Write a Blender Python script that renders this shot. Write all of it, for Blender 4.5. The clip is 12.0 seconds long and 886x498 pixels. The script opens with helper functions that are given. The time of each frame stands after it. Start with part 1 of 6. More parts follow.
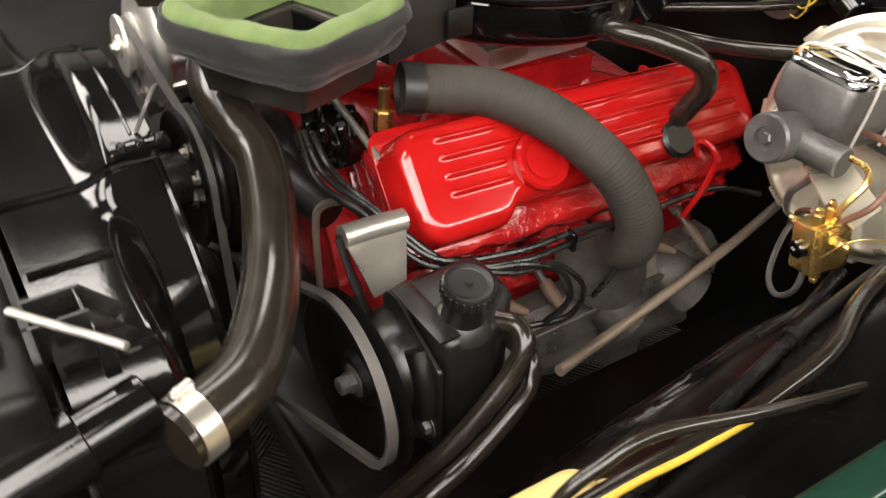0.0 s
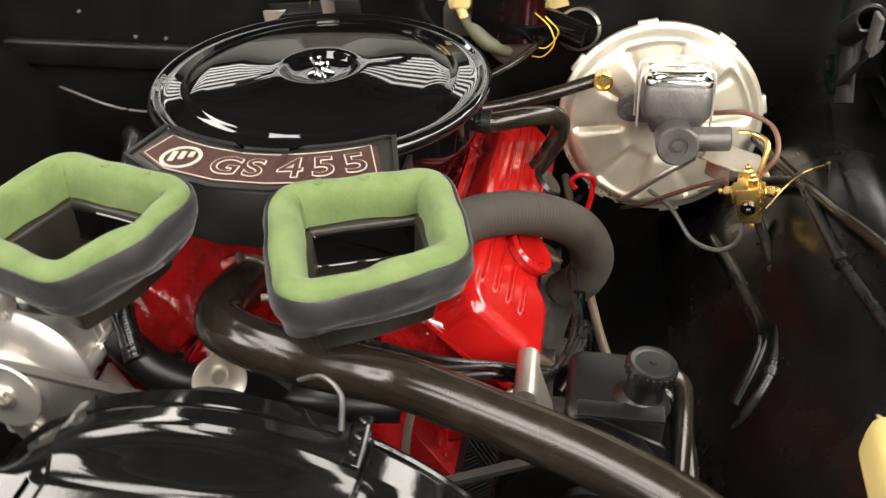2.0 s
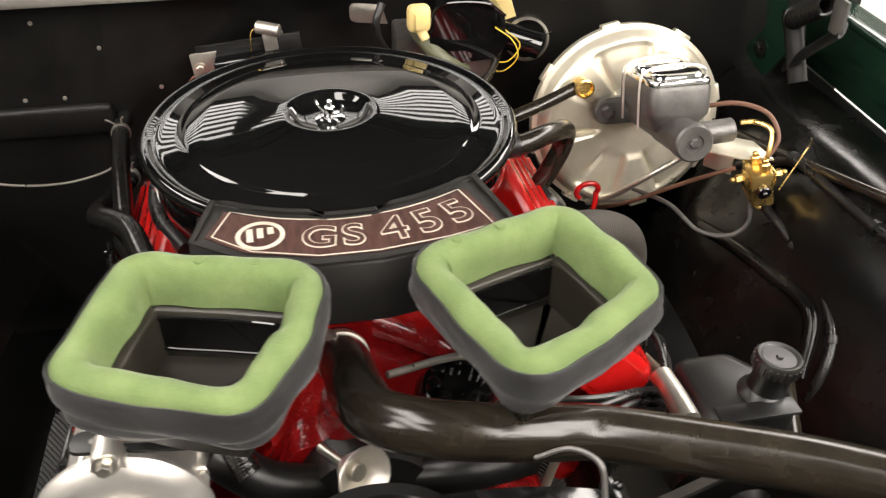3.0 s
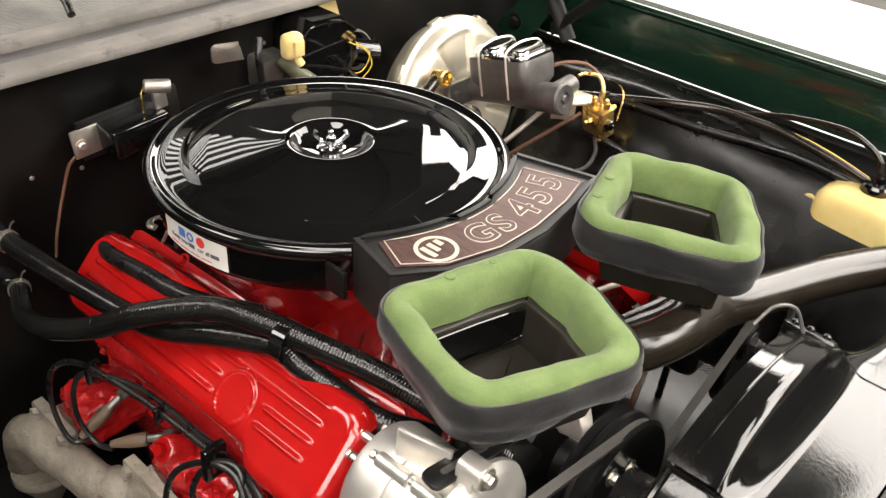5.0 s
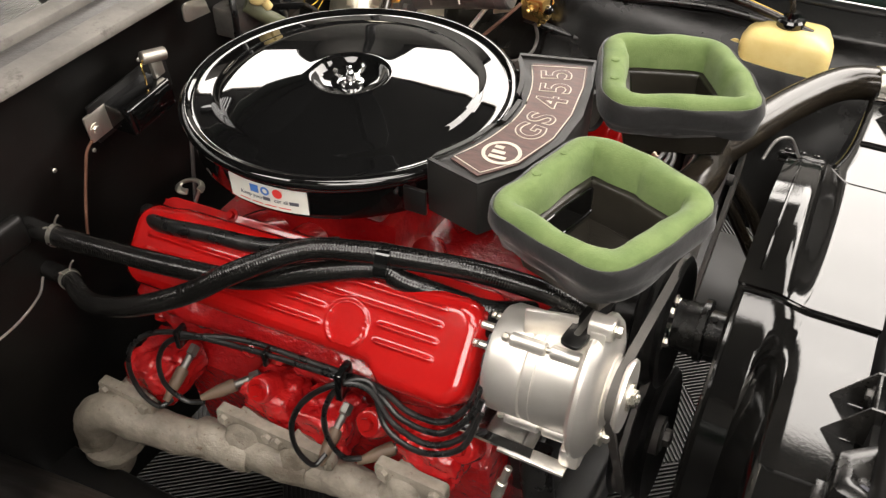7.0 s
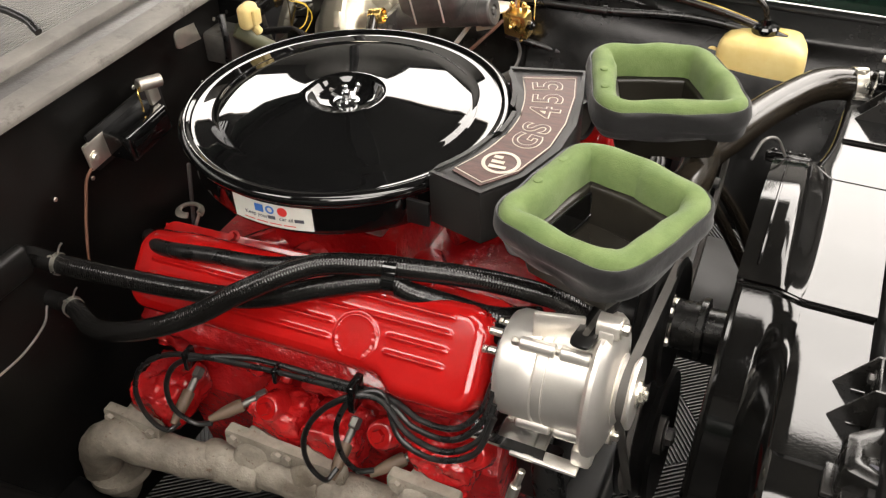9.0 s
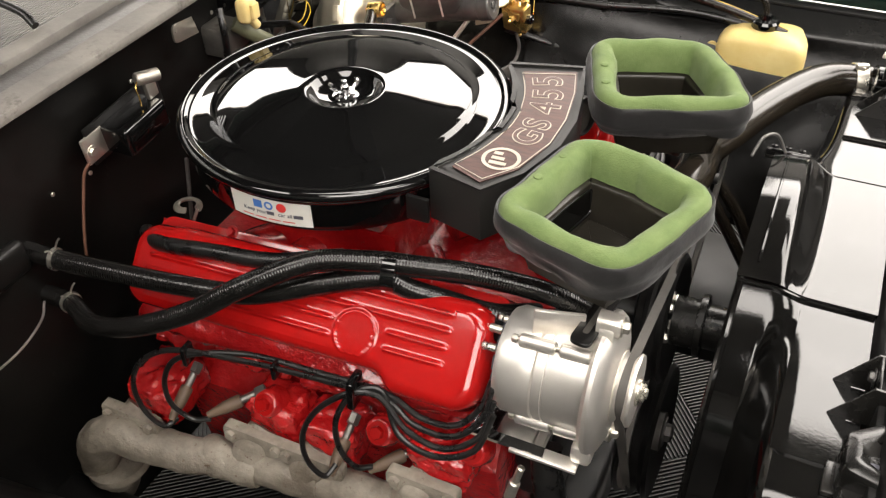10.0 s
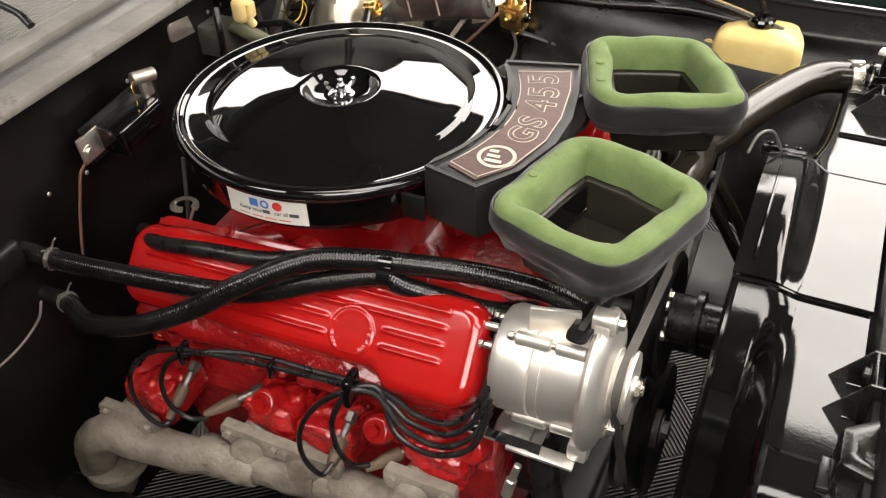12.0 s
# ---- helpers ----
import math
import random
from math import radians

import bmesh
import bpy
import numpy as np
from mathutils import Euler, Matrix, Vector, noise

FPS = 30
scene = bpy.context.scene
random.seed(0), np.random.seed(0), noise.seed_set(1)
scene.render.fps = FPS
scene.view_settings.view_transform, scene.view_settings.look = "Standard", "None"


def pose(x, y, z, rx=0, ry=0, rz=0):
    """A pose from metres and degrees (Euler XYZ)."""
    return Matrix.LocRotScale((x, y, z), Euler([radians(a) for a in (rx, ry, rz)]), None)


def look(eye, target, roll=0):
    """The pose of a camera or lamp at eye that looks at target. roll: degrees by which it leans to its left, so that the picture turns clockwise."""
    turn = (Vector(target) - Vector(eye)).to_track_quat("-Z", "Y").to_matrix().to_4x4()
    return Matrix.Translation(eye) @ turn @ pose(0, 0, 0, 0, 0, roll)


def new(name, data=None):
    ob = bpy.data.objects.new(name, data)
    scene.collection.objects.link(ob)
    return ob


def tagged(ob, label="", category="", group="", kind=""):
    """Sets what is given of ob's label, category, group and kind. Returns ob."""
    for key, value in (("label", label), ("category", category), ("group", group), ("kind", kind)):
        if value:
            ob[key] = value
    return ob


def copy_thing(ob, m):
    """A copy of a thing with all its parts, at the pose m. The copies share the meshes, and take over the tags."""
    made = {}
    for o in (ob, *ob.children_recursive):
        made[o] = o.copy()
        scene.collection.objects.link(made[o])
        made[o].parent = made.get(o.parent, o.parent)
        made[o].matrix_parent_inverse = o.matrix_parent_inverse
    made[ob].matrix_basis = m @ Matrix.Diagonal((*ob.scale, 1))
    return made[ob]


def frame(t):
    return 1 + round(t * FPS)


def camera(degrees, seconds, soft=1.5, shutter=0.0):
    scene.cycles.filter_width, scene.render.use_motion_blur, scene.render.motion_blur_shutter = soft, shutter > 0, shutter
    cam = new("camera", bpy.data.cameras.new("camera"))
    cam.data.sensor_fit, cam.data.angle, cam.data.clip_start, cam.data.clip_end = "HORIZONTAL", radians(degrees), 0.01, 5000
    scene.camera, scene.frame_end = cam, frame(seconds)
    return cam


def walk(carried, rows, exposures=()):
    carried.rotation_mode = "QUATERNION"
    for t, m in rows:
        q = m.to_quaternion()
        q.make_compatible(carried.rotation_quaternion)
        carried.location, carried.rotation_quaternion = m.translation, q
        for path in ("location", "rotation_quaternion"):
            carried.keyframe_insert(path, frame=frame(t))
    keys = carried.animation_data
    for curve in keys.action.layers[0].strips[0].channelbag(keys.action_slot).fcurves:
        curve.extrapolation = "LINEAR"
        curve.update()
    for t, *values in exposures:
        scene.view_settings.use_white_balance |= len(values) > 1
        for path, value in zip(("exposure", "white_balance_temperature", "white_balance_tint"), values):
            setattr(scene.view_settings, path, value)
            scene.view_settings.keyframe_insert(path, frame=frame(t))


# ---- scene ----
cam = camera(52.9, 12.0, soft=1.3, shutter=0.4)
PATH = [
    (0, (0.713, 0.939, 1.346), (-0.151, -0.369, 0.104), 2.2),
    (0.5, (0.819, 0.845, 1.373), (-0.252, -0.314, 0.145), -1.4),
    (1, (0.938, 0.686, 1.395), (-0.33, -0.275, 0.183), -2.0),
    (1.5, (1.029, 0.521, 1.431), (-0.465, -0.103, 0.257), -0.8),
    (2, (1.05, 0.356, 1.452), (-0.547, 0.053, 0.286), -1.9),
    (2.5, (0.994, 0.173, 1.449), (-0.628, 0.15, 0.28), -2.8),
    (3, (0.977, -0.026, 1.462), (-0.62, 0.243, 0.289), 0.0),
    (3.5, (0.966, -0.236, 1.473), (-0.567, 0.329, 0.32), 1.7),
    (3.7, (0.945, -0.315, 1.465), (-0.561, 0.36, 0.335), 1.4),
    (5.3, (0.728, -0.718, 1.496), (-0.264, 0.597, 0.361), 3.1),
    (5.5, (0.709, -0.776, 1.508), (-0.221, 0.565, 0.352), 2.1),
    (6, (0.67, -0.864, 1.526), (-0.124, 0.494, 0.292), 1.7),
    (6.5, (0.654, -0.839, 1.549), (-0.086, 0.489, 0.249), 0.4),
    (7, (0.609, -0.861, 1.559), (-0.123, 0.467, 0.256), -1.4),
    (7.5, (0.584, -0.89, 1.562), (-0.122, 0.478, 0.286), -2.0),
    (9.5, (0.59, -0.9, 1.564), (-0.104, 0.482, 0.297), -2.5),
    (10, (0.583, -0.896, 1.565), (-0.1, 0.48, 0.284), -2.2),
    (10.5, (0.575, -0.894, 1.562), (-0.099, 0.483, 0.278), -1.9),
    (11, (0.58, -0.894, 1.565), (-0.094, 0.479, 0.277), -2.1),
    (11.5, (0.584, -0.895, 1.562), (-0.093, 0.48, 0.277), -2.3),
    (12, (0.588, -0.896, 1.563), (-0.095, 0.481, 0.282), -2.4),
]
walk(cam, [(t, look(eye, target, roll)) for t, eye, target, roll in PATH],
     [(0.0, -0.04), (1.0, -0.08), (2.0, 0.06), (3.5, 0.12), (5.5, 0.1), (6.5, 0.0), (7.7, -0.06), (12.0, -0.09)])

# ---- world and lights ----
world = bpy.data.worlds.new("garage_air")
scene.world = world
world.use_nodes = True
world.node_tree.nodes["Background"].inputs["Color"].default_value = (1.0, 0.93, 0.85, 1)
world.node_tree.nodes["Background"].inputs["Strength"].default_value = 0.05
LAMP = 11.4


# ---- materials ----
def nodes_of(name):
    m = bpy.data.materials.new(name)
    m.use_nodes = True
    nt = m.node_tree
    return m, nt, nt.nodes["Principled BSDF"]


def noise_node(nt, scale, detail=4.0, rough=0.6, stretch=None):
    n = nt.nodes.new("ShaderNodeTexNoise")
    n.inputs["Scale"].default_value = scale
    n.inputs["Detail"].default_value = detail
    n.inputs["Roughness"].default_value = rough
    co = nt.nodes.new("ShaderNodeTexCoord")
    if stretch:
        mp = nt.nodes.new("ShaderNodeMapping")
        mp.inputs["Scale"].default_value = stretch
        nt.links.new(co.outputs["Object"], mp.inputs["Vector"])
        nt.links.new(mp.outputs["Vector"], n.inputs["Vector"])
    else:
        nt.links.new(co.outputs["Object"], n.inputs["Vector"])
    return n


def ramp_node(nt, fac, stops):
    r = nt.nodes.new("ShaderNodeValToRGB")
    el = r.color_ramp.elements
    while len(el) < len(stops):
        el.new(0.5)
    for e, (p, c) in zip(el, stops):
        e.position, e.color = p, (*c, 1)
    nt.links.new(fac, r.inputs["Fac"])
    return r.outputs["Color"]


def surface(name, a, b, rough=0.4, rough2=None, metal=0.0, coat=0.0, big=9.0, fine=220.0, bump=0.1, low=0.35, high=0.65,
            spots=None, spot_at=0.62, spot_scale=60.0, stretch=None, depth=0.001, spec=0.5, sheen=0.0):
    """Two colours mixed by coarse noise, a fine relief, and optional spots of wear or dirt."""
    m, nt, p = nodes_of(name)
    n1 = noise_node(nt, big, 5.0, 0.65, stretch)
    col = ramp_node(nt, n1.outputs["Fac"], [(low, a), (high, b)])
    n2 = noise_node(nt, fine, 3.0, 0.6, stretch)
    if spots:
        n3 = noise_node(nt, spot_scale, 6.0, 0.7)
        mask = ramp_node(nt, n3.outputs["Fac"], [(spot_at - 0.04, (0, 0, 0)), (spot_at + 0.06, (1, 1, 1))])
        mx = nt.nodes.new("ShaderNodeMixRGB")
        mx.inputs["Color2"].default_value = (*spots, 1)
        nt.links.new(mask, mx.inputs["Fac"])
        nt.links.new(col, mx.inputs["Color1"])
        col = mx.outputs["Color"]
    nt.links.new(col, p.inputs["Base Color"])
    r2 = rough2 if rough2 is not None else min(1.0, rough * 1.5)
    rr = nt.nodes.new("ShaderNodeMapRange")
    rr.inputs["From Min"].default_value, rr.inputs["From Max"].default_value = 0.35, 0.7
    rr.inputs["To Min"].default_value, rr.inputs["To Max"].default_value = rough, r2
    nt.links.new(n1.outputs["Fac"], rr.inputs["Value"])
    nt.links.new(rr.outputs["Result"], p.inputs["Roughness"])
    p.inputs["Metallic"].default_value = metal
    p.inputs["Coat Weight"].default_value = coat
    p.inputs["Coat Roughness"].default_value = 0.06
    p.inputs["Specular IOR Level"].default_value = spec
    p.inputs["Sheen Weight"].default_value = sheen
    if bump:
        bp = nt.nodes.new("ShaderNodeBump")
        bp.inputs["Strength"].default_value = bump
        bp.inputs["Distance"].default_value = depth
        nt.links.new(n2.outputs["Fac"], bp.inputs["Height"])
        nt.links.new(bp.outputs["Normal"], p.inputs["Normal"])
    return m


GLOSS_BLACK = surface("gloss_black_enamel", (0.0025, 0.0025, 0.0026), (0.004, 0.004, 0.004), 0.012, 0.03, bump=0, big=6, spec=0.7)
SHROUD_BLACK = surface("semi_gloss_black_paint", (0.003, 0.003, 0.003), (0.007, 0.0066, 0.006), 0.055, 0.11, bump=0.07, fine=260, big=10, coat=0.15)
PLATE_BLACK = surface("satin_charcoal_paint", (0.004, 0.0038, 0.0036), (0.008, 0.0076, 0.0072), 0.38, 0.5, bump=0.15, fine=180, big=12,
                      spots=(0.016, 0.0145, 0.013), spot_at=0.7, spot_scale=35, spec=0.22)
BODY_BLACK = surface("black_body_paint", (0.0026, 0.0024, 0.0022), (0.006, 0.0055, 0.005), 0.3, 0.5, bump=0.08, fine=60, big=8,
                     spots=(0.02, 0.017, 0.014), spot_at=0.68, spot_scale=45, spec=0.25)
FENDER_BLACK = surface("aged_gloss_black_paint", (0.0026, 0.0024, 0.0022), (0.006, 0.0055, 0.005), 0.16, 0.34, bump=0.16, fine=22, big=7, depth=0.003,
                       spots=(0.05, 0.032, 0.018), spot_at=0.75, spot_scale=22, spec=0.24)
CHASSIS_BLACK = surface("satin_black_paint", (0.004, 0.004, 0.004), (0.009, 0.0085, 0.008), 0.3, 0.46, bump=0.1, fine=140)
RUBBER = surface("black_rubber", (0.006, 0.006, 0.006), (0.012, 0.0115, 0.011), 0.24, 0.38, bump=0.12, fine=260, big=30)
HOSE_GLOSS = surface("glossy_hose_rubber", (0.012, 0.0095, 0.007), (0.02, 0.016, 0.011), 0.15, 0.22, bump=0.03, fine=180, big=25)
SKIN = surface("black_vinyl_skin", (0.009, 0.0088, 0.009), (0.02, 0.0196, 0.02), 0.38, 0.55, bump=0.4, fine=45, big=22, depth=0.003, sheen=0.15)
PLASTIC = surface("black_moulded_plastic", (0.008, 0.0076, 0.0072), (0.016, 0.015, 0.0138), 0.34, 0.56, bump=0.1, fine=300)
RED = surface("red_engine_enamel", (0.32, 0.005, 0.005), (0.4, 0.008, 0.007), 0.1, 0.17, coat=0.35, bump=0.14, fine=60, big=8, depth=0.0008)
RED_CAST = surface("red_painted_casting", (0.3, 0.006, 0.008), (0.46, 0.012, 0.012), 0.1, 0.26, coat=0.7, bump=0.8, fine=75, big=14,
                   depth=0.005, spots=(0.13, 0.075, 0.055), spot_at=0.68, spot_scale=30)
DUCT_GREY = surface("worn_grey_plastic", (0.012, 0.0103, 0.0076), (0.026, 0.0225, 0.017), 0.3, 0.48, bump=0.2, fine=160, big=14)
FOAM = surface("green_seal_foam", (0.106, 0.155, 0.054), (0.152, 0.206, 0.078), 0.85, 0.95, bump=0.55, fine=520, big=26, depth=0.0012, spec=0.15, sheen=0.12)
RUST = surface("heat_stained_cast_iron", (0.115, 0.095, 0.072), (0.32, 0.285, 0.235), 0.5, 0.75, bump=0.7, fine=150, big=11, depth=0.002,
               spots=(0.1, 0.055, 0.03), spot_at=0.64, spot_scale=110)
ALU = surface("satin_cast_aluminium", (0.74, 0.7, 0.64), (0.86, 0.82, 0.75), 0.34, 0.46, metal=0.75, bump=0.15, fine=260, big=20)
ALT_METAL = surface("machined_aluminium", (0.76, 0.73, 0.68), (0.84, 0.81, 0.755), 0.36, 0.44, metal=0.85, bump=0.05, fine=420, big=9)
ZINC = surface("zinc_plated_steel", (0.55, 0.52, 0.46), (0.72, 0.68, 0.6), 0.26, 0.4, metal=0.9, bump=0.1, fine=120, big=18)
CADMIUM = surface("gold_cadmium_plate", (0.62, 0.57, 0.44), (0.76, 0.71, 0.58), 0.27, 0.42, metal=0.68, bump=0.08, fine=100, big=9,
                  spots=(0.45, 0.33, 0.16), spot_at=0.68, spot_scale=30)
BRASS = surface("brass", (0.7, 0.45, 0.13), (0.85, 0.6, 0.22), 0.22, 0.35, metal=0.95, bump=0.08, fine=120, big=25)
STEEL = surface("brushed_steel", (0.46, 0.42, 0.37), (0.6, 0.56, 0.5), 0.38, 0.5, metal=0.95, bump=0.2, fine=90, stretch=(1, 1, 8))
CHROME = surface("polished_chrome", (0.75, 0.75, 0.75), (0.82, 0.82, 0.82), 0.06, 0.12, metal=1.0, bump=0.02)
SATIN_BLACK = surface("satin_black_stamped_steel", (0.006, 0.0057, 0.0053), (0.018, 0.017, 0.0155), 0.2, 0.34, bump=0.12, fine=120, big=20)
GREY_CAST = surface("bare_grey_metal", (0.14, 0.133, 0.122), (0.23, 0.22, 0.2), 0.26, 0.42, metal=0.75, bump=0.3, fine=120, big=18, depth=0.0015,
                    spots=(0.1, 0.085, 0.07), spot_at=0.66, spot_scale=40)
IRON_DARK = surface("darkened_iron", (0.045, 0.042, 0.038), (0.09, 0.083, 0.075), 0.45, 0.6, metal=0.4, bump=0.5, fine=160, big=18, depth=0.002)
IRON = surface("grey_cast_iron", (0.09, 0.086, 0.082), (0.15, 0.143, 0.136), 0.36, 0.5, metal=0.55, bump=0.4, fine=200, big=22, depth=0.0015)
DUCT = surface("grey_brown_duct_hose", (0.024, 0.02, 0.015), (0.037, 0.0315, 0.024), 0.7, 0.85, bump=0.3, fine=180, big=18)
BOTTLE = surface("yellowed_translucent_plastic", (0.74, 0.56, 0.2), (0.85, 0.7, 0.32), 0.35, 0.5, bump=0.08, fine=60, big=9)
GREEN_PAINT = surface("dark_green_car_paint", (0.006, 0.022, 0.013), (0.009, 0.029, 0.017), 0.16, 0.26, coat=0.4, bump=0.04, fine=80, big=5)
COWL_GREY = surface("weathered_grey_seal", (0.1, 0.093, 0.083), (0.2, 0.186, 0.166), 0.5, 0.7, bump=0.25, fine=90, big=6, depth=0.002, spots=(0.09, 0.08, 0.07), spot_at=0.62, spot_scale=18)
MESH_GREY = surface("grey_cowl_screen", (0.2, 0.195, 0.185), (0.3, 0.29, 0.27), 0.55, 0.7, metal=0.3, bump=0.2, fine=200)
STICKER = surface("white_paper_sticker", (0.66, 0.64, 0.58), (0.76, 0.74, 0.68), 0.4, 0.5, bump=0.08, fine=60)
DECAL = surface("brown_brushed_decal", (0.045, 0.022, 0.018), (0.1, 0.05, 0.042), 0.34, 0.5, metal=0.35, bump=0.2, fine=60, big=45, stretch=(1, 5, 1))
CREAM = surface("cream_print", (0.42, 0.37, 0.305), (0.52, 0.46, 0.38), 0.4, 0.5, bump=0)
BLUE = surface("blue_print", (0.05, 0.16, 0.5), (0.07, 0.2, 0.55), 0.4, bump=0)
RED_PRINT = surface("red_print", (0.6, 0.03, 0.03), (0.66, 0.05, 0.04), 0.4, bump=0)
# dark print on the sticker, and painted shade for small holes
INK_OR_HOLE = surface("dark_print_and_hole_shade", (0.07, 0.07, 0.09), (0.09, 0.09, 0.11), 0.5, bump=0)
YELLOW = surface("yellow_wire_jacket", (0.62, 0.4, 0.03), (0.7, 0.48, 0.06), 0.4, 0.5, bump=0.05)
CONNECTOR = surface("aged_yellow_nylon", (0.62, 0.46, 0.16), (0.74, 0.58, 0.26), 0.4, 0.55, bump=0.1, fine=120)
BROWN_BOOT = surface("brown_plug_boot", (0.09, 0.058, 0.038), (0.15, 0.1, 0.065), 0.5, 0.65, bump=0.15, fine=160)
WIRE_BROWN = surface("brown_wire", (0.12, 0.055, 0.035), (0.17, 0.08, 0.05), 0.45, 0.6, bump=0.05)
BELT = surface("fan_belt_rubber", (0.05, 0.046, 0.042), (0.085, 0.078, 0.07), 0.55, 0.7, bump=0.2, fine=200)
TAN_ROD = surface("tarnished_steel_tube", (0.36, 0.29, 0.22), (0.5, 0.42, 0.33), 0.38, 0.5, metal=0.7, bump=0.2, fine=90)
CONCRETE = surface("pale_garage_floor", (0.5, 0.49, 0.47), (0.6, 0.59, 0.57), 0.5, 0.7, bump=0.2, fine=40, big=3)
RIBBED = surface("ribbed_floor_tile", (0.012, 0.0117, 0.0112), (0.022, 0.0215, 0.0205), 0.45, 0.6, bump=0.1, fine=60, big=6)
MAT_BLACK = surface("black_floor_rubber", (0.012, 0.012, 0.012), (0.025, 0.024, 0.023), 0.6, 0.8, bump=0.2, fine=40, big=3)
GREY_WALL = surface("grey_wall_paint", (0.12, 0.117, 0.11), (0.17, 0.165, 0.155), 0.6, 0.75, bump=0.1, fine=40, big=2)
WALL_PAINT = surface("white_wall_paint", (0.74, 0.72, 0.68), (0.8, 0.78, 0.74), 0.6, 0.75, bump=0.1, fine=40, big=2)
CEIL_DARK = surface("dark_ceiling_paint", (0.02, 0.0195, 0.0185), (0.035, 0.034, 0.032), 0.7, 0.85, bump=0.1, fine=30, big=2)


def braided(name):
    """Rubber hose whose reinforcing braid shows through as a fine criss-cross relief."""
    m, nt, p = nodes_of(name)
    co = nt.nodes.new("ShaderNodeTexCoord")
    n1 = noise_node(nt, 30, 4.0)
    nt.links.new(ramp_node(nt, n1.outputs["Fac"], [(0.35, (0.005, 0.0047, 0.0044)), (0.65, (0.01, 0.0094, 0.0088))]), p.inputs["Base Color"])
    p.inputs["Roughness"].default_value = 0.13
    height = None
    for turn in (0.75, -0.75):
        mp = nt.nodes.new("ShaderNodeMapping")
        mp.inputs["Rotation"].default_value = (0, 0.3, turn)
        nt.links.new(co.outputs["Object"], mp.inputs["Vector"])
        w = nt.nodes.new("ShaderNodeTexWave")
        w.inputs["Scale"].default_value = 58
        nt.links.new(mp.outputs["Vector"], w.inputs["Vector"])
        if height is None:
            height = w.outputs["Fac"]
        else:
            mx = nt.nodes.new("ShaderNodeMath")
            mx.operation = "MAXIMUM"
            nt.links.new(height, mx.inputs[0])
            nt.links.new(w.outputs["Fac"], mx.inputs[1])
            height = mx.outputs["Value"]
    bp = nt.nodes.new("ShaderNodeBump")
    bp.inputs["Strength"].default_value = 0.11
    bp.inputs["Distance"].default_value = 0.0012
    nt.links.new(height, bp.inputs["Height"])
    nt.links.new(bp.outputs["Normal"], p.inputs["Normal"])
    return m


HOSE_BRAID = braided("braided_heater_hose")


def glow(name, colour, strength):
    m, nt, p = nodes_of(name)
    p.inputs["Base Color"].default_value = (0.8, 0.8, 0.8, 1)
    p.inputs["Emission Color"].default_value = (*colour, 1)
    p.inputs["Emission Strength"].default_value = strength
    return m


TUBE_LIGHT = glow("fluorescent_diffuser", (1.0, 0.935, 0.87), LAMP)
# glow of the added bars that reflect as stripes in the lid
STRIPE_GLOW = glow("stripe_reflection_glow", (1.0, 0.95, 0.9), 4.2)
HOOD_PAD = surface("black_hood_felt", (0.005, 0.005, 0.005), (0.009, 0.009, 0.009), 0.85, 0.95, bump=0.2, fine=200, spec=0.12)


# ---- mesh helpers ----
def thing(name, label, category, group="", kind="", at=(0, 0, 0)):
    e = new(name)
    e.location = at
    e.empty_display_size = 0.02
    return tagged(e, label, category, group, kind)


def part(name, bm, mat, parent=None, label="", smooth=True, angle=35):
    me = bpy.data.meshes.new(name)
    bmesh.ops.recalc_face_normals(bm, faces=bm.faces)
    for e in bm.edges:
        if len(e.link_faces) == 2 and e.calc_face_angle(0) > radians(angle):
            e.smooth = False
    for f in bm.faces:
        f.smooth = smooth
    bm.to_mesh(me)
    bm.free()
    me.materials.append(mat)
    ob = new(name, me)
    if parent is not None:
        bpy.context.view_layer.update()
        base = Vector()
        up = parent
        while up is not None:
            base += Vector(up.location)
            up = up.parent
        ob.parent = parent
        ob.location = -base
    if label:
        ob["label"] = label
    return ob


def single(name, bm, mat, label, category, group="", kind="", smooth=True, angle=35):
    return tagged(part(name, bm, mat, None, "", smooth, angle), label, category, group, kind)


def join(*bms):
    out = bms[0]
    for b in bms[1:]:
        me = bpy.data.meshes.new("tmp")
        b.to_mesh(me)
        b.free()
        out.from_mesh(me)
        bpy.data.meshes.remove(me)
    return out


def moved(bm, m):
    bmesh.ops.transform(bm, matrix=m, verts=bm.verts)
    return bm


def box(x0, x1, y0, y1, z0, z1, bevel=0.003, seg=2):
    bm = bmesh.new()
    bmesh.ops.create_cube(bm, size=1.0)
    for v in bm.verts:
        v.co = ((x0 + x1) / 2 + v.co.x * (x1 - x0), (y0 + y1) / 2 + v.co.y * (y1 - y0), (z0 + z1) / 2 + v.co.z * (z1 - z0))
    if bevel:
        bmesh.ops.bevel(bm, geom=list(bm.edges), offset=bevel, segments=seg, affect="EDGES", profile=0.5)
    return bm


def frame_to(origin, direction, up=(0, 0, 1)):
    """A matrix whose local z runs along direction."""
    z = Vector(direction).normalized()
    u = Vector(up)
    if abs(z.dot(u.normalized())) > 0.98:
        u = Vector((1, 0, 0))
    x = u.cross(z).normalized()
    y = z.cross(x)
    return Matrix.Translation(origin) @ Matrix((x, y, z)).transposed().to_4x4()


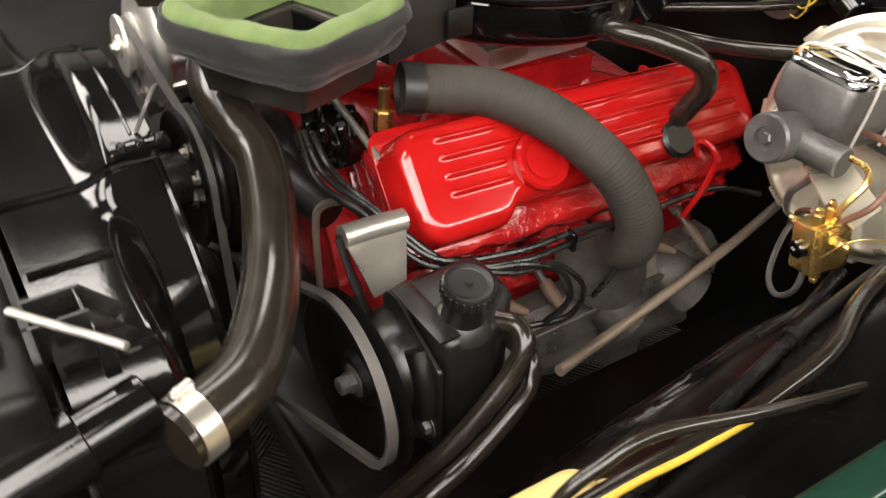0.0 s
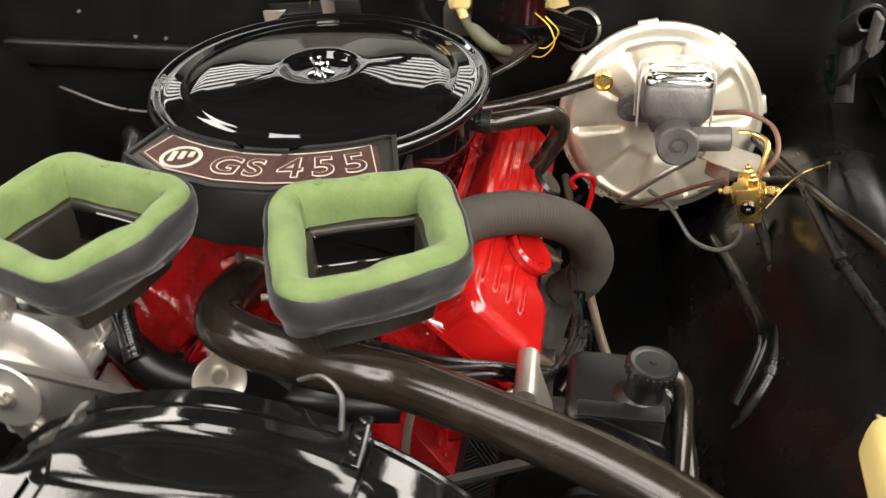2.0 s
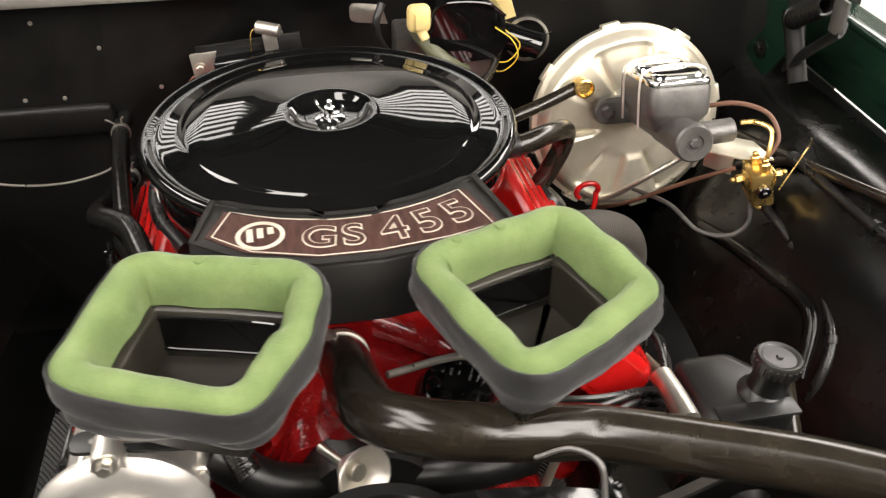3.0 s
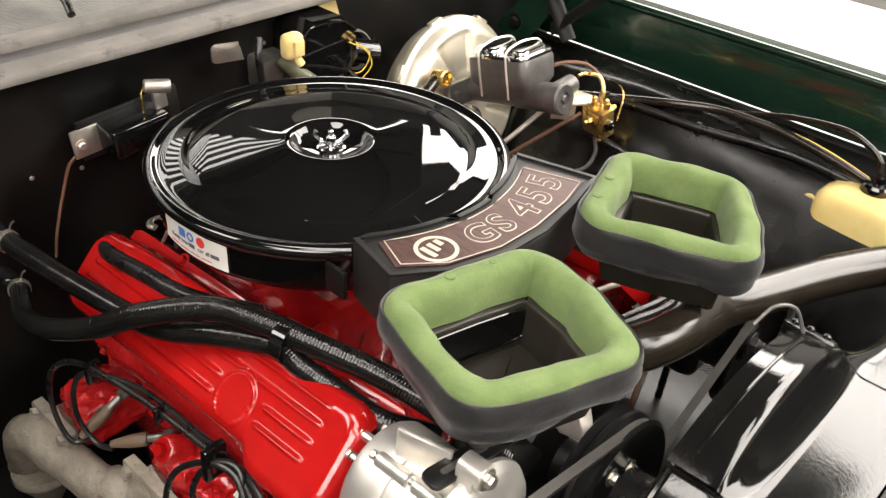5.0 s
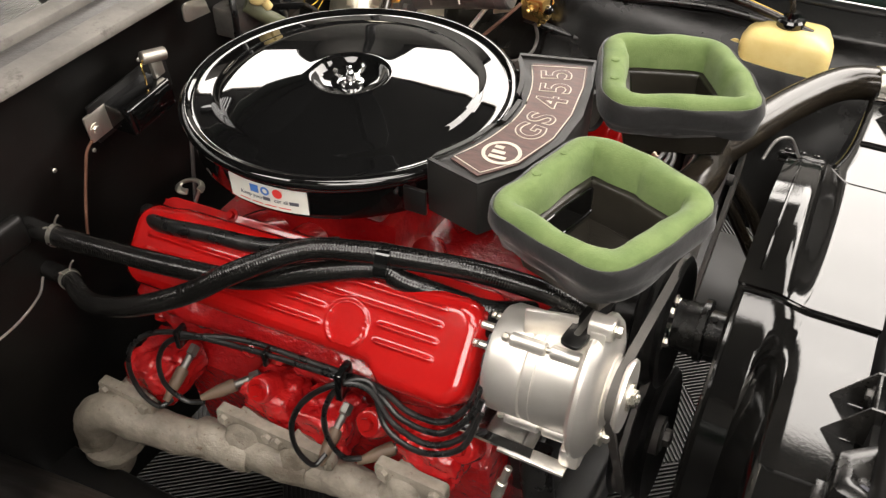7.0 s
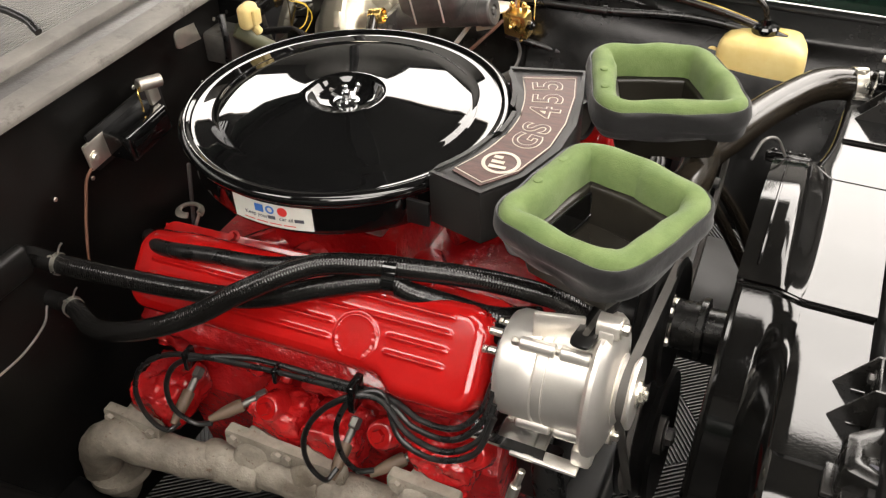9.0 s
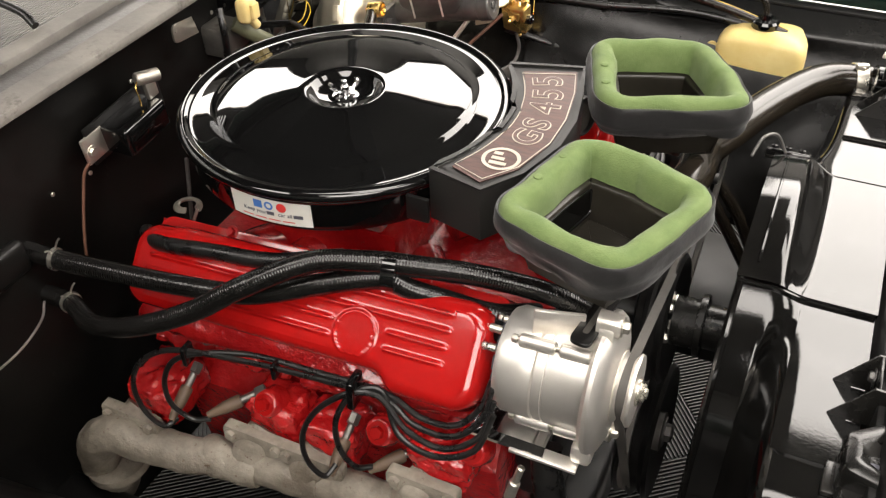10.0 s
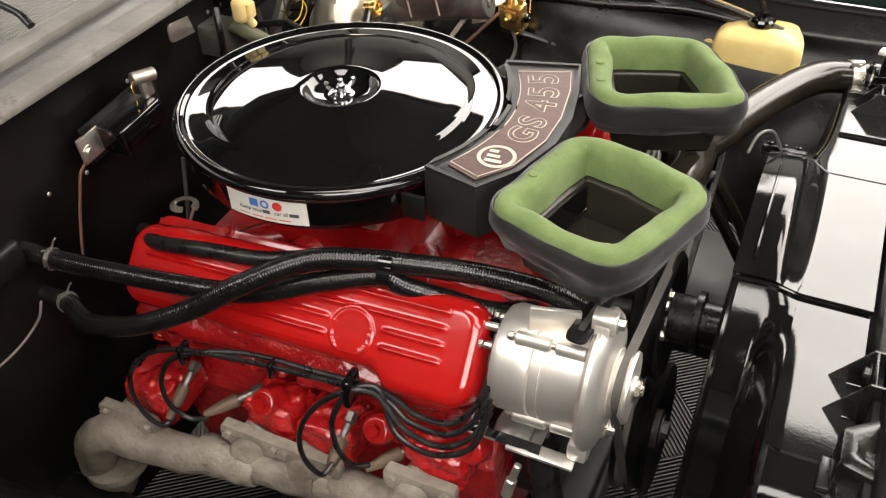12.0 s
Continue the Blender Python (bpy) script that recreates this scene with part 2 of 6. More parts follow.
def lathe(profile, seg=48, origin=(0, 0, 0), direction=(0, 0, 1), closed=False):
    """Turn (radius, height) points round an axis; ends at radius 0 close themselves."""
    bm = bmesh.new()
    rings = []
    for r, h in profile:
        if r < 1e-6:
            rings.append([bm.verts.new((0, 0, h))])
        else:
            rings.append([bm.verts.new((r * math.cos(2 * math.pi * k / seg), r * math.sin(2 * math.pi * k / seg), h)) for k in range(seg)])
    pairs = list(zip(rings, rings[1:]))
    if closed:
        pairs.append((rings[-1], rings[0]))
    for a, b in pairs:
        for k in range(seg):
            j = (k + 1) % seg
            if len(a) == 1 and len(b) == 1:
                continue
            if len(a) == 1:
                bm.faces.new((a[0], b[k], b[j]))
            elif len(b) == 1:
                bm.faces.new((a[k], a[j], b[0]))
            else:
                bm.faces.new((a[k], a[j], b[j], b[k]))
    return moved(bm, frame_to(origin, direction))


def cyl(a, b, r, seg=20, bevel=0.0015, r2=None):
    a, b = Vector(a), Vector(b)
    h = (b - a).length
    r2 = r if r2 is None else r2
    c = min(bevel, r * 0.4, r2 * 0.4, h * 0.4)
    return lathe([(0, 0), (r - c, 0), (r, c), (r2, h - c), (r2 - c, h), (0, h)], seg, a, b - a)


def spline(points, step=8):
    """Catmull-Rom points through the given ones."""
    p = [Vector(q) for q in points]
    p = [2 * p[0] - p[1], *p, 2 * p[-1] - p[-2]]
    out = []
    for i in range(1, len(p) - 2):
        for s in range(step):
            t = s / step
            out.append(0.5 * (2 * p[i] + (p[i + 1] - p[i - 1]) * t + (2 * p[i - 1] - 5 * p[i] + 4 * p[i + 1] - p[i + 2]) * t ** 2
                              + (3 * p[i] - p[i - 1] - 3 * p[i + 1] + p[i + 2]) * t ** 3))
    out.append(p[-2])
    return out


def tube(points, r, seg=14, step=8, ends=True, wave=0.0, pitch=0.006, raw=False, flat=1.0):
    """A round bar or hose along a curve. wave, pitch: corrugation."""
    pts = [Vector(q) for q in points] if raw else spline(points, step)
    if wave:
        dense, total = [], 0.0
        for a, b in zip(pts, pts[1:]):
            n = max(1, int((b - a).length / (pitch / 4)))
            dense += [a.lerp(b, k / n) for k in range(n)]
        pts = dense + [pts[-1]]
    bm = bmesh.new()
    rings, side, run = [], None, 0.0
    for i, q in enumerate(pts):
        tan = (pts[min(i + 1, len(pts) - 1)] - pts[max(i - 1, 0)]).normalized()
        if side is None:
            side = tan.orthogonal().normalized()
        else:
            run += (q - pts[i - 1]).length
        side = (side - tan * side.dot(tan)).normalized()
        other = tan.cross(side)
        rad = (r[0] + (r[1] - r[0]) * i / (len(pts) - 1)) if isinstance(r, tuple) else r
        rad += wave * math.sin(2 * math.pi * run / pitch)
        rings.append([bm.verts.new(q + side * rad * math.cos(2 * math.pi * k / seg) + other * rad * flat * math.sin(2 * math.pi * k / seg))
                      for k in range(seg)])
    for a, b in zip(rings, rings[1:]):
        for k in range(seg):
            j = (k + 1) % seg
            bm.faces.new((a[k], a[j], b[j], b[k]))
    if ends:
        bm.faces.new(rings[0][::-1])
        bm.faces.new(rings[-1])
    return bm


def prism(outline, z0, z1, bevel=0.002, m=None, seg=2):
    """A plate of any outline, given anticlockwise in x, y."""
    bm = bmesh.new()
    lo = [bm.verts.new((x, y, z0)) for x, y in outline]
    hi = [bm.verts.new((x, y, z1)) for x, y in outline]
    n = len(outline)
    bm.faces.new(lo[::-1])
    top = bm.faces.new(hi)
    for k in range(n):
        bm.faces.new((lo[k], lo[(k + 1) % n], hi[(k + 1) % n], hi[k]))
    if bevel:
        bmesh.ops.bevel(bm, geom=list(top.edges), offset=bevel, segments=seg, affect="EDGES", profile=0.5)
    return moved(bm, m) if m is not None else bm


def rounded(corners, r, seg=7):
    """A closed outline through corners, each rounded by the radius r."""
    out, n = [], len(corners)
    for i in range(n):
        p, a, b = Vector(corners[i]), Vector(corners[i - 1]), Vector(corners[(i + 1) % n])
        u, v = (a - p).normalized(), (b - p).normalized()
        d = r / max(0.2, math.tan(u.angle(v) / 2))
        d = min(d, (a - p).length * 0.48, (b - p).length * 0.48)
        s, e = p + u * d, p + v * d
        for k in range(seg + 1):
            t = k / seg
            out.append(tuple((1 - t) ** 2 * s + 2 * t * (1 - t) * p + t ** 2 * e))
    return out


def resample(outline, n):
    pts = [Vector(p) for p in outline]
    pts.append(pts[0])
    acc = [0.0]
    for a, b in zip(pts, pts[1:]):
        acc.append(acc[-1] + (b - a).length)
    out, k = [], 0
    for i in range(n):
        d = acc[-1] * i / n
        while acc[k + 1] < d:
            k += 1
        span = acc[k + 1] - acc[k]
        out.append(pts[k].lerp(pts[k + 1], (d - acc[k]) / span if span else 0))
    return out


def bolt(at, direction, r=0.006, h=0.005, washer=True):
    w = lathe([(0, 0), (r * 1.6, 0), (r * 1.6, 0.0012), (0, 0.0012)], 16) if washer else None
    hexa = lathe([(0, 0.001), (r, 0.001), (r, h * 0.8), (r * 0.85, h), (0, h)], 6)
    bm = join(hexa, w) if w else hexa
    return moved(bm, frame_to(at, direction))


def text_bm(body, size, thick, m, bold=0.0):
    cu = bpy.data.curves.new("lettering", "FONT")
    cu.body, cu.size, cu.extrude, cu.offset = body, size, thick, bold
    cu.align_x, cu.align_y = "CENTER", "CENTER"
    ob = new("lettering_source", cu)
    bpy.context.view_layer.update()
    me = bpy.data.meshes.new_from_object(ob.evaluated_get(bpy.context.evaluated_depsgraph_get()))
    bm = bmesh.new()
    bm.from_mesh(me)
    bpy.data.objects.remove(ob)
    bpy.data.curves.remove(cu)
    bpy.data.meshes.remove(me)
    return moved(bm, m)


def grid_sheet(f, us, vs, flip=False):
    bm = bmesh.new()
    g = [[bm.verts.new(f(u, v)) for v in vs] for u in us]
    for i in range(len(us) - 1):
        for j in range(len(vs) - 1):
            bm.faces.new((g[i][j], g[i + 1][j], g[i + 1][j + 1], g[i][j + 1]))
    return bm


def span(a, b, n):
    return [a + (b - a) * k / (n - 1) for k in range(n)]


def thicken(bm, t):
    bmesh.ops.recalc_face_normals(bm, faces=bm.faces)
    bmesh.ops.solidify(bm, geom=list(bm.faces), thickness=t)
    return bm


# the engine leans back a little in the bay
ENG = Matrix.Translation((0.15, 0, 0.8)) @ Matrix.Rotation(radians(-3.5), 4, "Y") @ Matrix.Translation((-0.15, 0, -0.8))


def eng(x, y, z):
    return ENG @ Vector((x, y, z))


def bank(side, x, u, s):
    """A place on a cylinder bank: along the engine, down the outer slope, out along the bank's normal. side: -1 or 1."""
    c = math.sqrt(0.5)
    u, s = u + 0.017, s + 0.009
    return eng(x, side * (u + s) * c + 0.0125, (s - u) * c)


# how the two sides of the bay sit against the engine's own axes
NEAR = Matrix(((1.0069, -0.0096, 0.0269, -0.0265), (0.014, 0.9523, 0.0172, -0.0184), (-0.0241, 0.0271, 1.0237, -0.0211), (0, 0, 0, 1)))
FAR = Matrix(((1.0009, -0.0228, 0.0008, -0.0062), (0.0249, 1.048, 0.0079, -0.0225), (-0.0145, 0.0, 1.0037, -0.0115), (0, 0, 0, 1)))


def seat(build, near, far=None):
    """Build some things and set their meshes to one side's place; far, if given, for those past the engine's middle."""
    before, done = set(bpy.data.objects), set()
    build()
    for ob in bpy.data.objects:
        if ob not in before and ob.type == "MESH" and ob.data.name not in done:
            done.add(ob.data.name)
            mid = sum(v.co.y for v in ob.data.vertices) / len(ob.data.vertices)
            ob.data.transform(far if far is not None and mid > 0.05 else near)


def cast(bm, amp=0.003, scale=30.0, seed=0.0):
    """The uneven skin of a sand casting."""
    bm.normal_update()
    for v in bm.verts:
        q = v.co * scale + Vector((seed, 0, 0))
        v.co += v.normal * (amp * noise.noise(q) + 0.4 * amp * noise.noise(q * 2.7))
    return bm


def loft(loops, close_first=False, close_last=False):
    bm = bmesh.new()
    rows = [[bm.verts.new(p) for p in loop] for loop in loops]
    n = len(rows[0])
    for a, b in zip(rows, rows[1:]):
        for k in range(n):
            bm.faces.new((a[k], a[(k + 1) % n], b[(k + 1) % n], b[k]))
    if close_first:
        bm.faces.new(rows[0][::-1])
    if close_last:
        bm.faces.new(rows[-1])
    return bm


# ---- the garage ----
X0, X1, Y0, Y1, ROOF = -5.2, 4.6, -4.2, 4.4, 2.9


def garage():
    single("ground", box(X0, X1, Y0, Y1, -0.1, 0.0, 0), CONCRETE, "pale painted garage floor under the car", "floor", kind="structure")
    for nm, b in (("wall_north", (X0 - 0.1, X0, Y0, Y1, 0, ROOF)), ("wall_south", (X1, X1 + 0.1, Y0, Y1, 0, ROOF)),
                  ("wall_east", (X0, X1, Y0 - 0.1, Y0, 0, ROOF)), ("wall_west", (X0, X1, Y1, Y1 + 0.1, 0, ROOF))):
        # the unseen north wall is white to reflect as pale areas in the lid
        white = nm == "wall_north"
        single(nm, box(*b, 0), WALL_PAINT if white else GREY_WALL, "unseen white garage wall added for pale reflections in the lid" if white else "plain grey painted garage wall", "wall", kind="structure")
    single("ceiling", box(X0, X1, Y0, Y1, ROOF, ROOF + 0.1, 0), CEIL_DARK, "dark painted garage ceiling", "ceiling", kind="structure", smooth=False)


def added_lamps():
    first = None
    # unseen lamps, each placed to suit reflections and brighten the bay
    rows = [(2.1, 0.7), (1.35, -2.05), (1.75, -1.15), (1.75, -2.5), (1.9, -2.95), (1.9, -3.4)] + [(3.4, y) for y in (1.15, 1.6, 2.05, 2.5, 2.95)] + [(0.3, -0.6), (-1.55, -2.05), (-1.55, -1.6)]
    rows += [(-2.85, 2.5), (-2.85, 2.98), (-2.85, 3.46)] + [(1.5, 1.6), (1.5, 2.05), (1.0, 2.5)] + [(x, y) for y in (2.95, 3.4, 3.85) for x in (-0.95, 1.25)]
    for x, y in rows:
        z = ROOF - 0.06
        if first is None:
            t = thing("ceiling_light", "unseen white strip light added under the ceiling for reflections and fill", "ceiling light", "garage ceiling lights", at=(x, y, z))
            part("frame", box(x - 1.08, x + 1.08, y - 0.222, y + 0.222, z, ROOF - 0.003, 0.01), ZINC, t)
            part("diffuser", box(x - 1.06, x + 1.06, y - 0.22, y + 0.22, z - 0.03, z - 0.002, 0.008), TUBE_LIGHT, t, "glowing white diffuser")
            first = t
        else:
            copy_thing(first, Matrix.Translation((x, y, z)))
    first = None
    # unseen glowing bars, added only to reflect as stripes in the lid
    for y in (-2.6, -1.3, 0.0, 1.3):
        x, z = -3.75, ROOF - 0.05
        if first is None:
            t = thing("tube_bank", "unseen bank of glowing tubes added for striped reflections in the lid", "ceiling light", "rear ceiling lights", at=(x, y, z))
            part("tray", box(x - 0.95, x + 0.95, y - 0.62, y + 0.62, z, ROOF - 0.003, 0.005), MAT_BLACK, t)
            for k in range(10):
                part("tube", cyl((x - 0.88 + 0.195 * k, y - 0.6, z - 0.028), (x - 0.88 + 0.195 * k, y + 0.6, z - 0.028), 0.021, 10, 0.0), STRIPE_GLOW, t)
            first = t
        else:
            copy_thing(first, Matrix.Translation((x, y, z)))


def floor_tiles():
    """Ribbed rubber tiles under the car, their ribs turned tile by tile."""
    t = thing("ribbed_mat", "dark ribbed rubber floor tiles below the engine bay", "floor mat", kind="structure", at=(0.3, 0, 0))
    part("underlay", box(-2.6, 1.9, -1.8, 1.9, 0.0005, 0.0009, 0), MAT_BLACK, t, "flat black rubber underlay")
    n, size = 34, 0.3
    ribs = [box(-size / 2 + 0.002, size / 2 - 0.002, -size / 2 + (k + 0.2) * size / n, -size / 2 + (k + 0.55) * size / n, 0.004, 0.011, 0) for k in range(n)]
    base = box(-size / 2 + 0.001, size / 2 - 0.001, -size / 2 + 0.001, size / 2 - 0.001, 0.001, 0.0045, 0)
    first = part("tile", join(base, *ribs), RIBBED, t, smooth=False)
    first.location = Vector((-0.3, -0.9, 0)) - Vector(t.location)
    for i in range(-3, 6):
        for j in range(-2, 8):
            if i or j:
                o = new("tile", first.data)
                o.parent = t
                o.location = Vector((-0.3 + i * size, -0.9 + j * size, 0)) - Vector(t.location)
                o.rotation_euler = (0, 0, math.pi / 2 * ((i + j) % 2))
    t.rotation_euler = (0, 0, radians(38))


garage()
added_lamps()
floor_tiles()


# ---- the car's bay ----
def firewall():
    t = thing("firewall", "black painted steel firewall behind the engine", "firewall", kind="structure", at=(-0.33, 0, 0.5))

    def f(y, z):
        x = -0.335 - 0.05 * max(0, (0.62 - z)) / 0.4 + 0.006 * noise.noise(Vector((y * 5, z * 5, 0)))
        x += 0.02 * math.exp(-((y - 0.05) / 0.22) ** 2 - ((z - 0.72) / 0.12) ** 2)
        return (x, y, z)

    part("panel", thicken(grid_sheet(f, span(-0.9, 0.9, 60), span(0.15, 1.008, 40)), 0.003), BODY_BLACK, t)
    for y, z, w, h in ((-0.51, 0.822, 0.19, 0.05),):
        part("embossed_panel", box(-0.332, -0.312, y - w, y + w, z - h / 2, z + h / 2, 0.009, 3), BODY_BLACK, t)
    rnd = random.Random(4)
    for k in range(16):
        y, z = rnd.uniform(-0.6, 0.3), rnd.uniform(0.84, 0.985)
        part("screw", bolt((-0.331, y, z), (1, 0, 0), 0.0035, 0.003, False), ZINC, t)


def cowl():
    t = thing("cowl", "grey cowl panel with a screened air intake", "cowl", kind="structure", at=(-0.5, 0, 1.0))
    part("front_flange", box(-0.345, -0.298, -0.95, 0.8, 1.006, 1.022, 0.005, 2), COWL_GREY, t, "worn grey cowl edge seal")
    part("gutter", box(-0.395, -0.346, -0.95, 0.8, 0.998, 1.012, 0.003), IRON, t, "dull metal gutter")
    part("ledge", box(-0.43, -0.396, -0.95, 0.8, 1.004, 1.024, 0.004), COWL_GREY, t)
    part("under_panel", box(-0.8, -0.431, -0.95, 0.8, 1.002, 1.008, 0.0), CHASSIS_BLACK, t)
    wires = [box(-0.8, -0.431, -0.7 + k * 0.006, -0.6978 + k * 0.006, 1.012, 1.0165, 0) for k in range(180)]
    part("screen", join(*wires), MESH_GREY, t, "fine grey wire screen", smooth=False)
    part("screen_cross_wires", join(*[box(-0.8 + k * 0.006, -0.7978 + k * 0.006, -0.7, 0.38, 1.0168, 1.0185, 0) for k in range(61)]), MESH_GREY, t, smooth=False)
    part("windscreen", box(-1.2, -0.82, -0.9, 0.8, 1.02, 1.04, 0.004), GLOSS_BLACK, t)
    w = single("washer_hose", tube([(-0.62, -0.12, 1.024), (-0.52, -0.1, 1.05), (-0.455, -0.1, 1.045), (-0.425, -0.105, 1.03)], 0.006), RUBBER,
               "black rubber hose curling out of the cowl screen", "hose")


def fender(side):
    """Inner fender with the wheel-house hump, and the painted outer fender."""
    t = thing("inner_fender", "glossy black inner fender with a curved wheel housing", "inner fender", kind="structure", at=(0.2, side * 0.75, 0.4))

    def f(x, v):
        # v: 0 at the top flange, 1 deep in the bay
        hump = math.exp(-((x - 0.02) / 0.3) ** 2)
        y = 0.79 - 0.3 * v - 0.03 * hump * math.sin(v * math.pi)
        z = 0.838 - 0.06 * v - 0.36 * max(0.0, v - 0.3) ** 1.35 * (1.15 - 0.35 * hump) + 0.035 * hump * math.sin(min(1, v * 1.6) * math.pi)
        z += 0.006 * math.sin(9 * x + 2 * v) * math.sin(v * math.pi)
        return (x, side * y, z)

    part("wheel_housing", thicken(grid_sheet(f, span(-0.335, 0.78, 60), span(0, 1, 40)), 0.003), FENDER_BLACK if side > 0 else BODY_BLACK, t)
    if side > 0:
        part("pressed_ridge", tube([(-0.06, 0.548, 0.694), (0.02, 0.559, 0.714), (0.097, 0.568, 0.727), (0.171, 0.58, 0.733), (0.209, 0.578, 0.72), (0.247, 0.554, 0.67)], 0.011, 14), FENDER_BLACK, t)
        part("patch_plate", prism([(0.041, 0.584), (0.004, 0.622), (0.03, 0.63), (0.092, 0.622)], -0.0015, 0.0015, 0.001, Matrix(((1, 0, 0, 0), (0, 1, 0, 0), (0, 1.27, 1, 0.021), (0, 0, 0, 1)))), FENDER_BLACK, t)
    part("flange", box(-0.335, 0.8, *sorted((side * 0.775, side * 0.8)), 0.832, 0.84, 0.003), CHASSIS_BLACK, t)
    o = thing("fender", "dark green painted fender along the engine bay", "fender", kind="structure", at=(0.2, side * 0.9, 0.4))
    part("inner_lip", box(-0.9, 0.95, *sorted((side * 0.8, side * 0.808)), 0.84, 0.94, 0.003), GREEN_PAINT, o)
    part("top_edge", box(-0.9, 0.95, *sorted((side * 0.797, side * 0.824)), 0.938, 0.952, 0.006, 3), GREEN_PAINT, o)

    def g(x, v):
        a = v * 1.2
        return (x, side * (0.823 + 0.14 * math.sin(a)), 0.95 - 0.1 * (1 - math.cos(a)) * 2.2)

    part("outer_panel", thicken(grid_sheet(g, span(-0.9, 0.95, 30), span(0, 1, 14)), 0.003), GREEN_PAINT, o)


def lower_frame():
    t = thing("frame_rail", "black painted frame rail below the engine", "frame rail", "frame rails", kind="structure", at=(0.1, -0.38, 0.3))
    part("rail", box(-0.6, 0.8, -0.43, -0.36, 0.28, 0.38, 0.012, 3), CHASSIS_BLACK, t)
    copy_thing(t, Matrix.Translation((0.1, 0.42, 0.3)))
    for y0, y1 in ((-0.62, -0.48), (0.3, 0.62)):
        single("splash_shield", join(box(-0.34, 0.75, y0, y1, 0.395, 0.402, 0.002)), CHASSIS_BLACK, "black splash shield below the wheel housing", "splash shield", kind="structure")
    single("crossmember", box(0.2, 0.42, -0.36, 0.36, 0.2, 0.3, 0.02, 3), CHASSIS_BLACK, "black steel crossmember under the engine", "crossmember", kind="structure")
    single("radiator_support", join(box(0.735, 0.8, -0.86, 0.86, 0.83, 0.87, 0.008), box(0.735, 0.8, -0.86, -0.46, 0.3, 0.832, 0.006),
                                    box(0.735, 0.8, 0.5, 0.86, 0.3, 0.832, 0.006)), CHASSIS_BLACK,
           "black radiator support panel across the front", "radiator support", kind="structure")


firewall()
cowl()
fender(1)
fender(-1)
lower_frame()


def hood():
    """The opened hood, standing steeply over the cowl; out of view, narrowed to let lamp reflections past."""
    t = thing("hood", "open hood standing up behind the bay, black underside", "hood", at=(-0.4, 0, 1.02))
    m = Matrix.Translation((-0.44, 0, 1.245)) @ Matrix.Rotation(radians(-73), 4, "Y")
    part("outer_skin", moved(prism(rounded([(0.0, -0.72), (1.3, -0.5), (1.34, 0.5), (0.0, 0.72)], 0.04), 0.02, 0.03, 0.004), m), GREEN_PAINT, t)
    part("inner_panel", moved(prism(rounded([(0.03, -0.69), (1.27, -0.475), (1.3, 0.475), (0.03, 0.69)], 0.04), 0.0, 0.019, 0.004), m), HOOD_PAD, t)
    for x in (0.1, 1.2):
        part("cross_brace", moved(box(x - 0.05, x + 0.05, -0.64 + 0.16 * x, 0.64 - 0.16 * x, -0.025, -0.001, 0.01), m), HOOD_PAD, t)
    for y in (-1, 1):
        part("side_brace", moved(prism([(0.16, y * 0.62), (1.14, y * 0.46), (1.14, y * 0.36), (0.16, y * 0.52)], -0.025, -0.001, 0.006), m), HOOD_PAD, t)
    for y in (-0.7, 0.7):
        part("hinge_strap", tube([(-0.37, y, 1.015), (-0.4, y, 1.1), (-0.415, y, 1.2), (-0.39, y, 1.3)], 0.014, 10, flat=0.4), CHASSIS_BLACK, t)


hood()


# ---- the engine ----
PORTS = ((-0.205, 0.552), (-0.002, 0.576), (0.088, 0.576), (0.256, 0.614))


def rough_block(x0, x1, y0, y1, z0, z1, seed, cuts=26):
    """A rounded block with the lumps and hollows of a sand casting."""
    bm = box(x0, x1, y0, y1, z0, z1, 0)
    bmesh.ops.subdivide_edges(bm, edges=list(bm.edges), cuts=cuts, use_grid_fill=True)
    bm.normal_update()
    c = Vector(((x0 + x1) / 2, (y0 + y1) / 2, (z0 + z1) / 2))
    h = Vector(((x1 - x0) / 2, (y1 - y0) / 2, (z1 - z0) / 2))
    r = 0.012
    for v in bm.verts:
        d = v.co - c
        core = Vector([max(-(h[k] - r), min(h[k] - r, d[k])) for k in range(3)])
        out = d - core
        n = out.normalized() if out.length > 1e-6 else Vector((0, 0, 1))
        q = v.co * 42 + Vector((seed * 3, 0, 0))
        v.co = c + core + n * (r + 0.006 * noise.noise(q) + 0.0035 * noise.noise(q * 2.6) + 0.0015 * noise.noise(q * 6))
    return bm


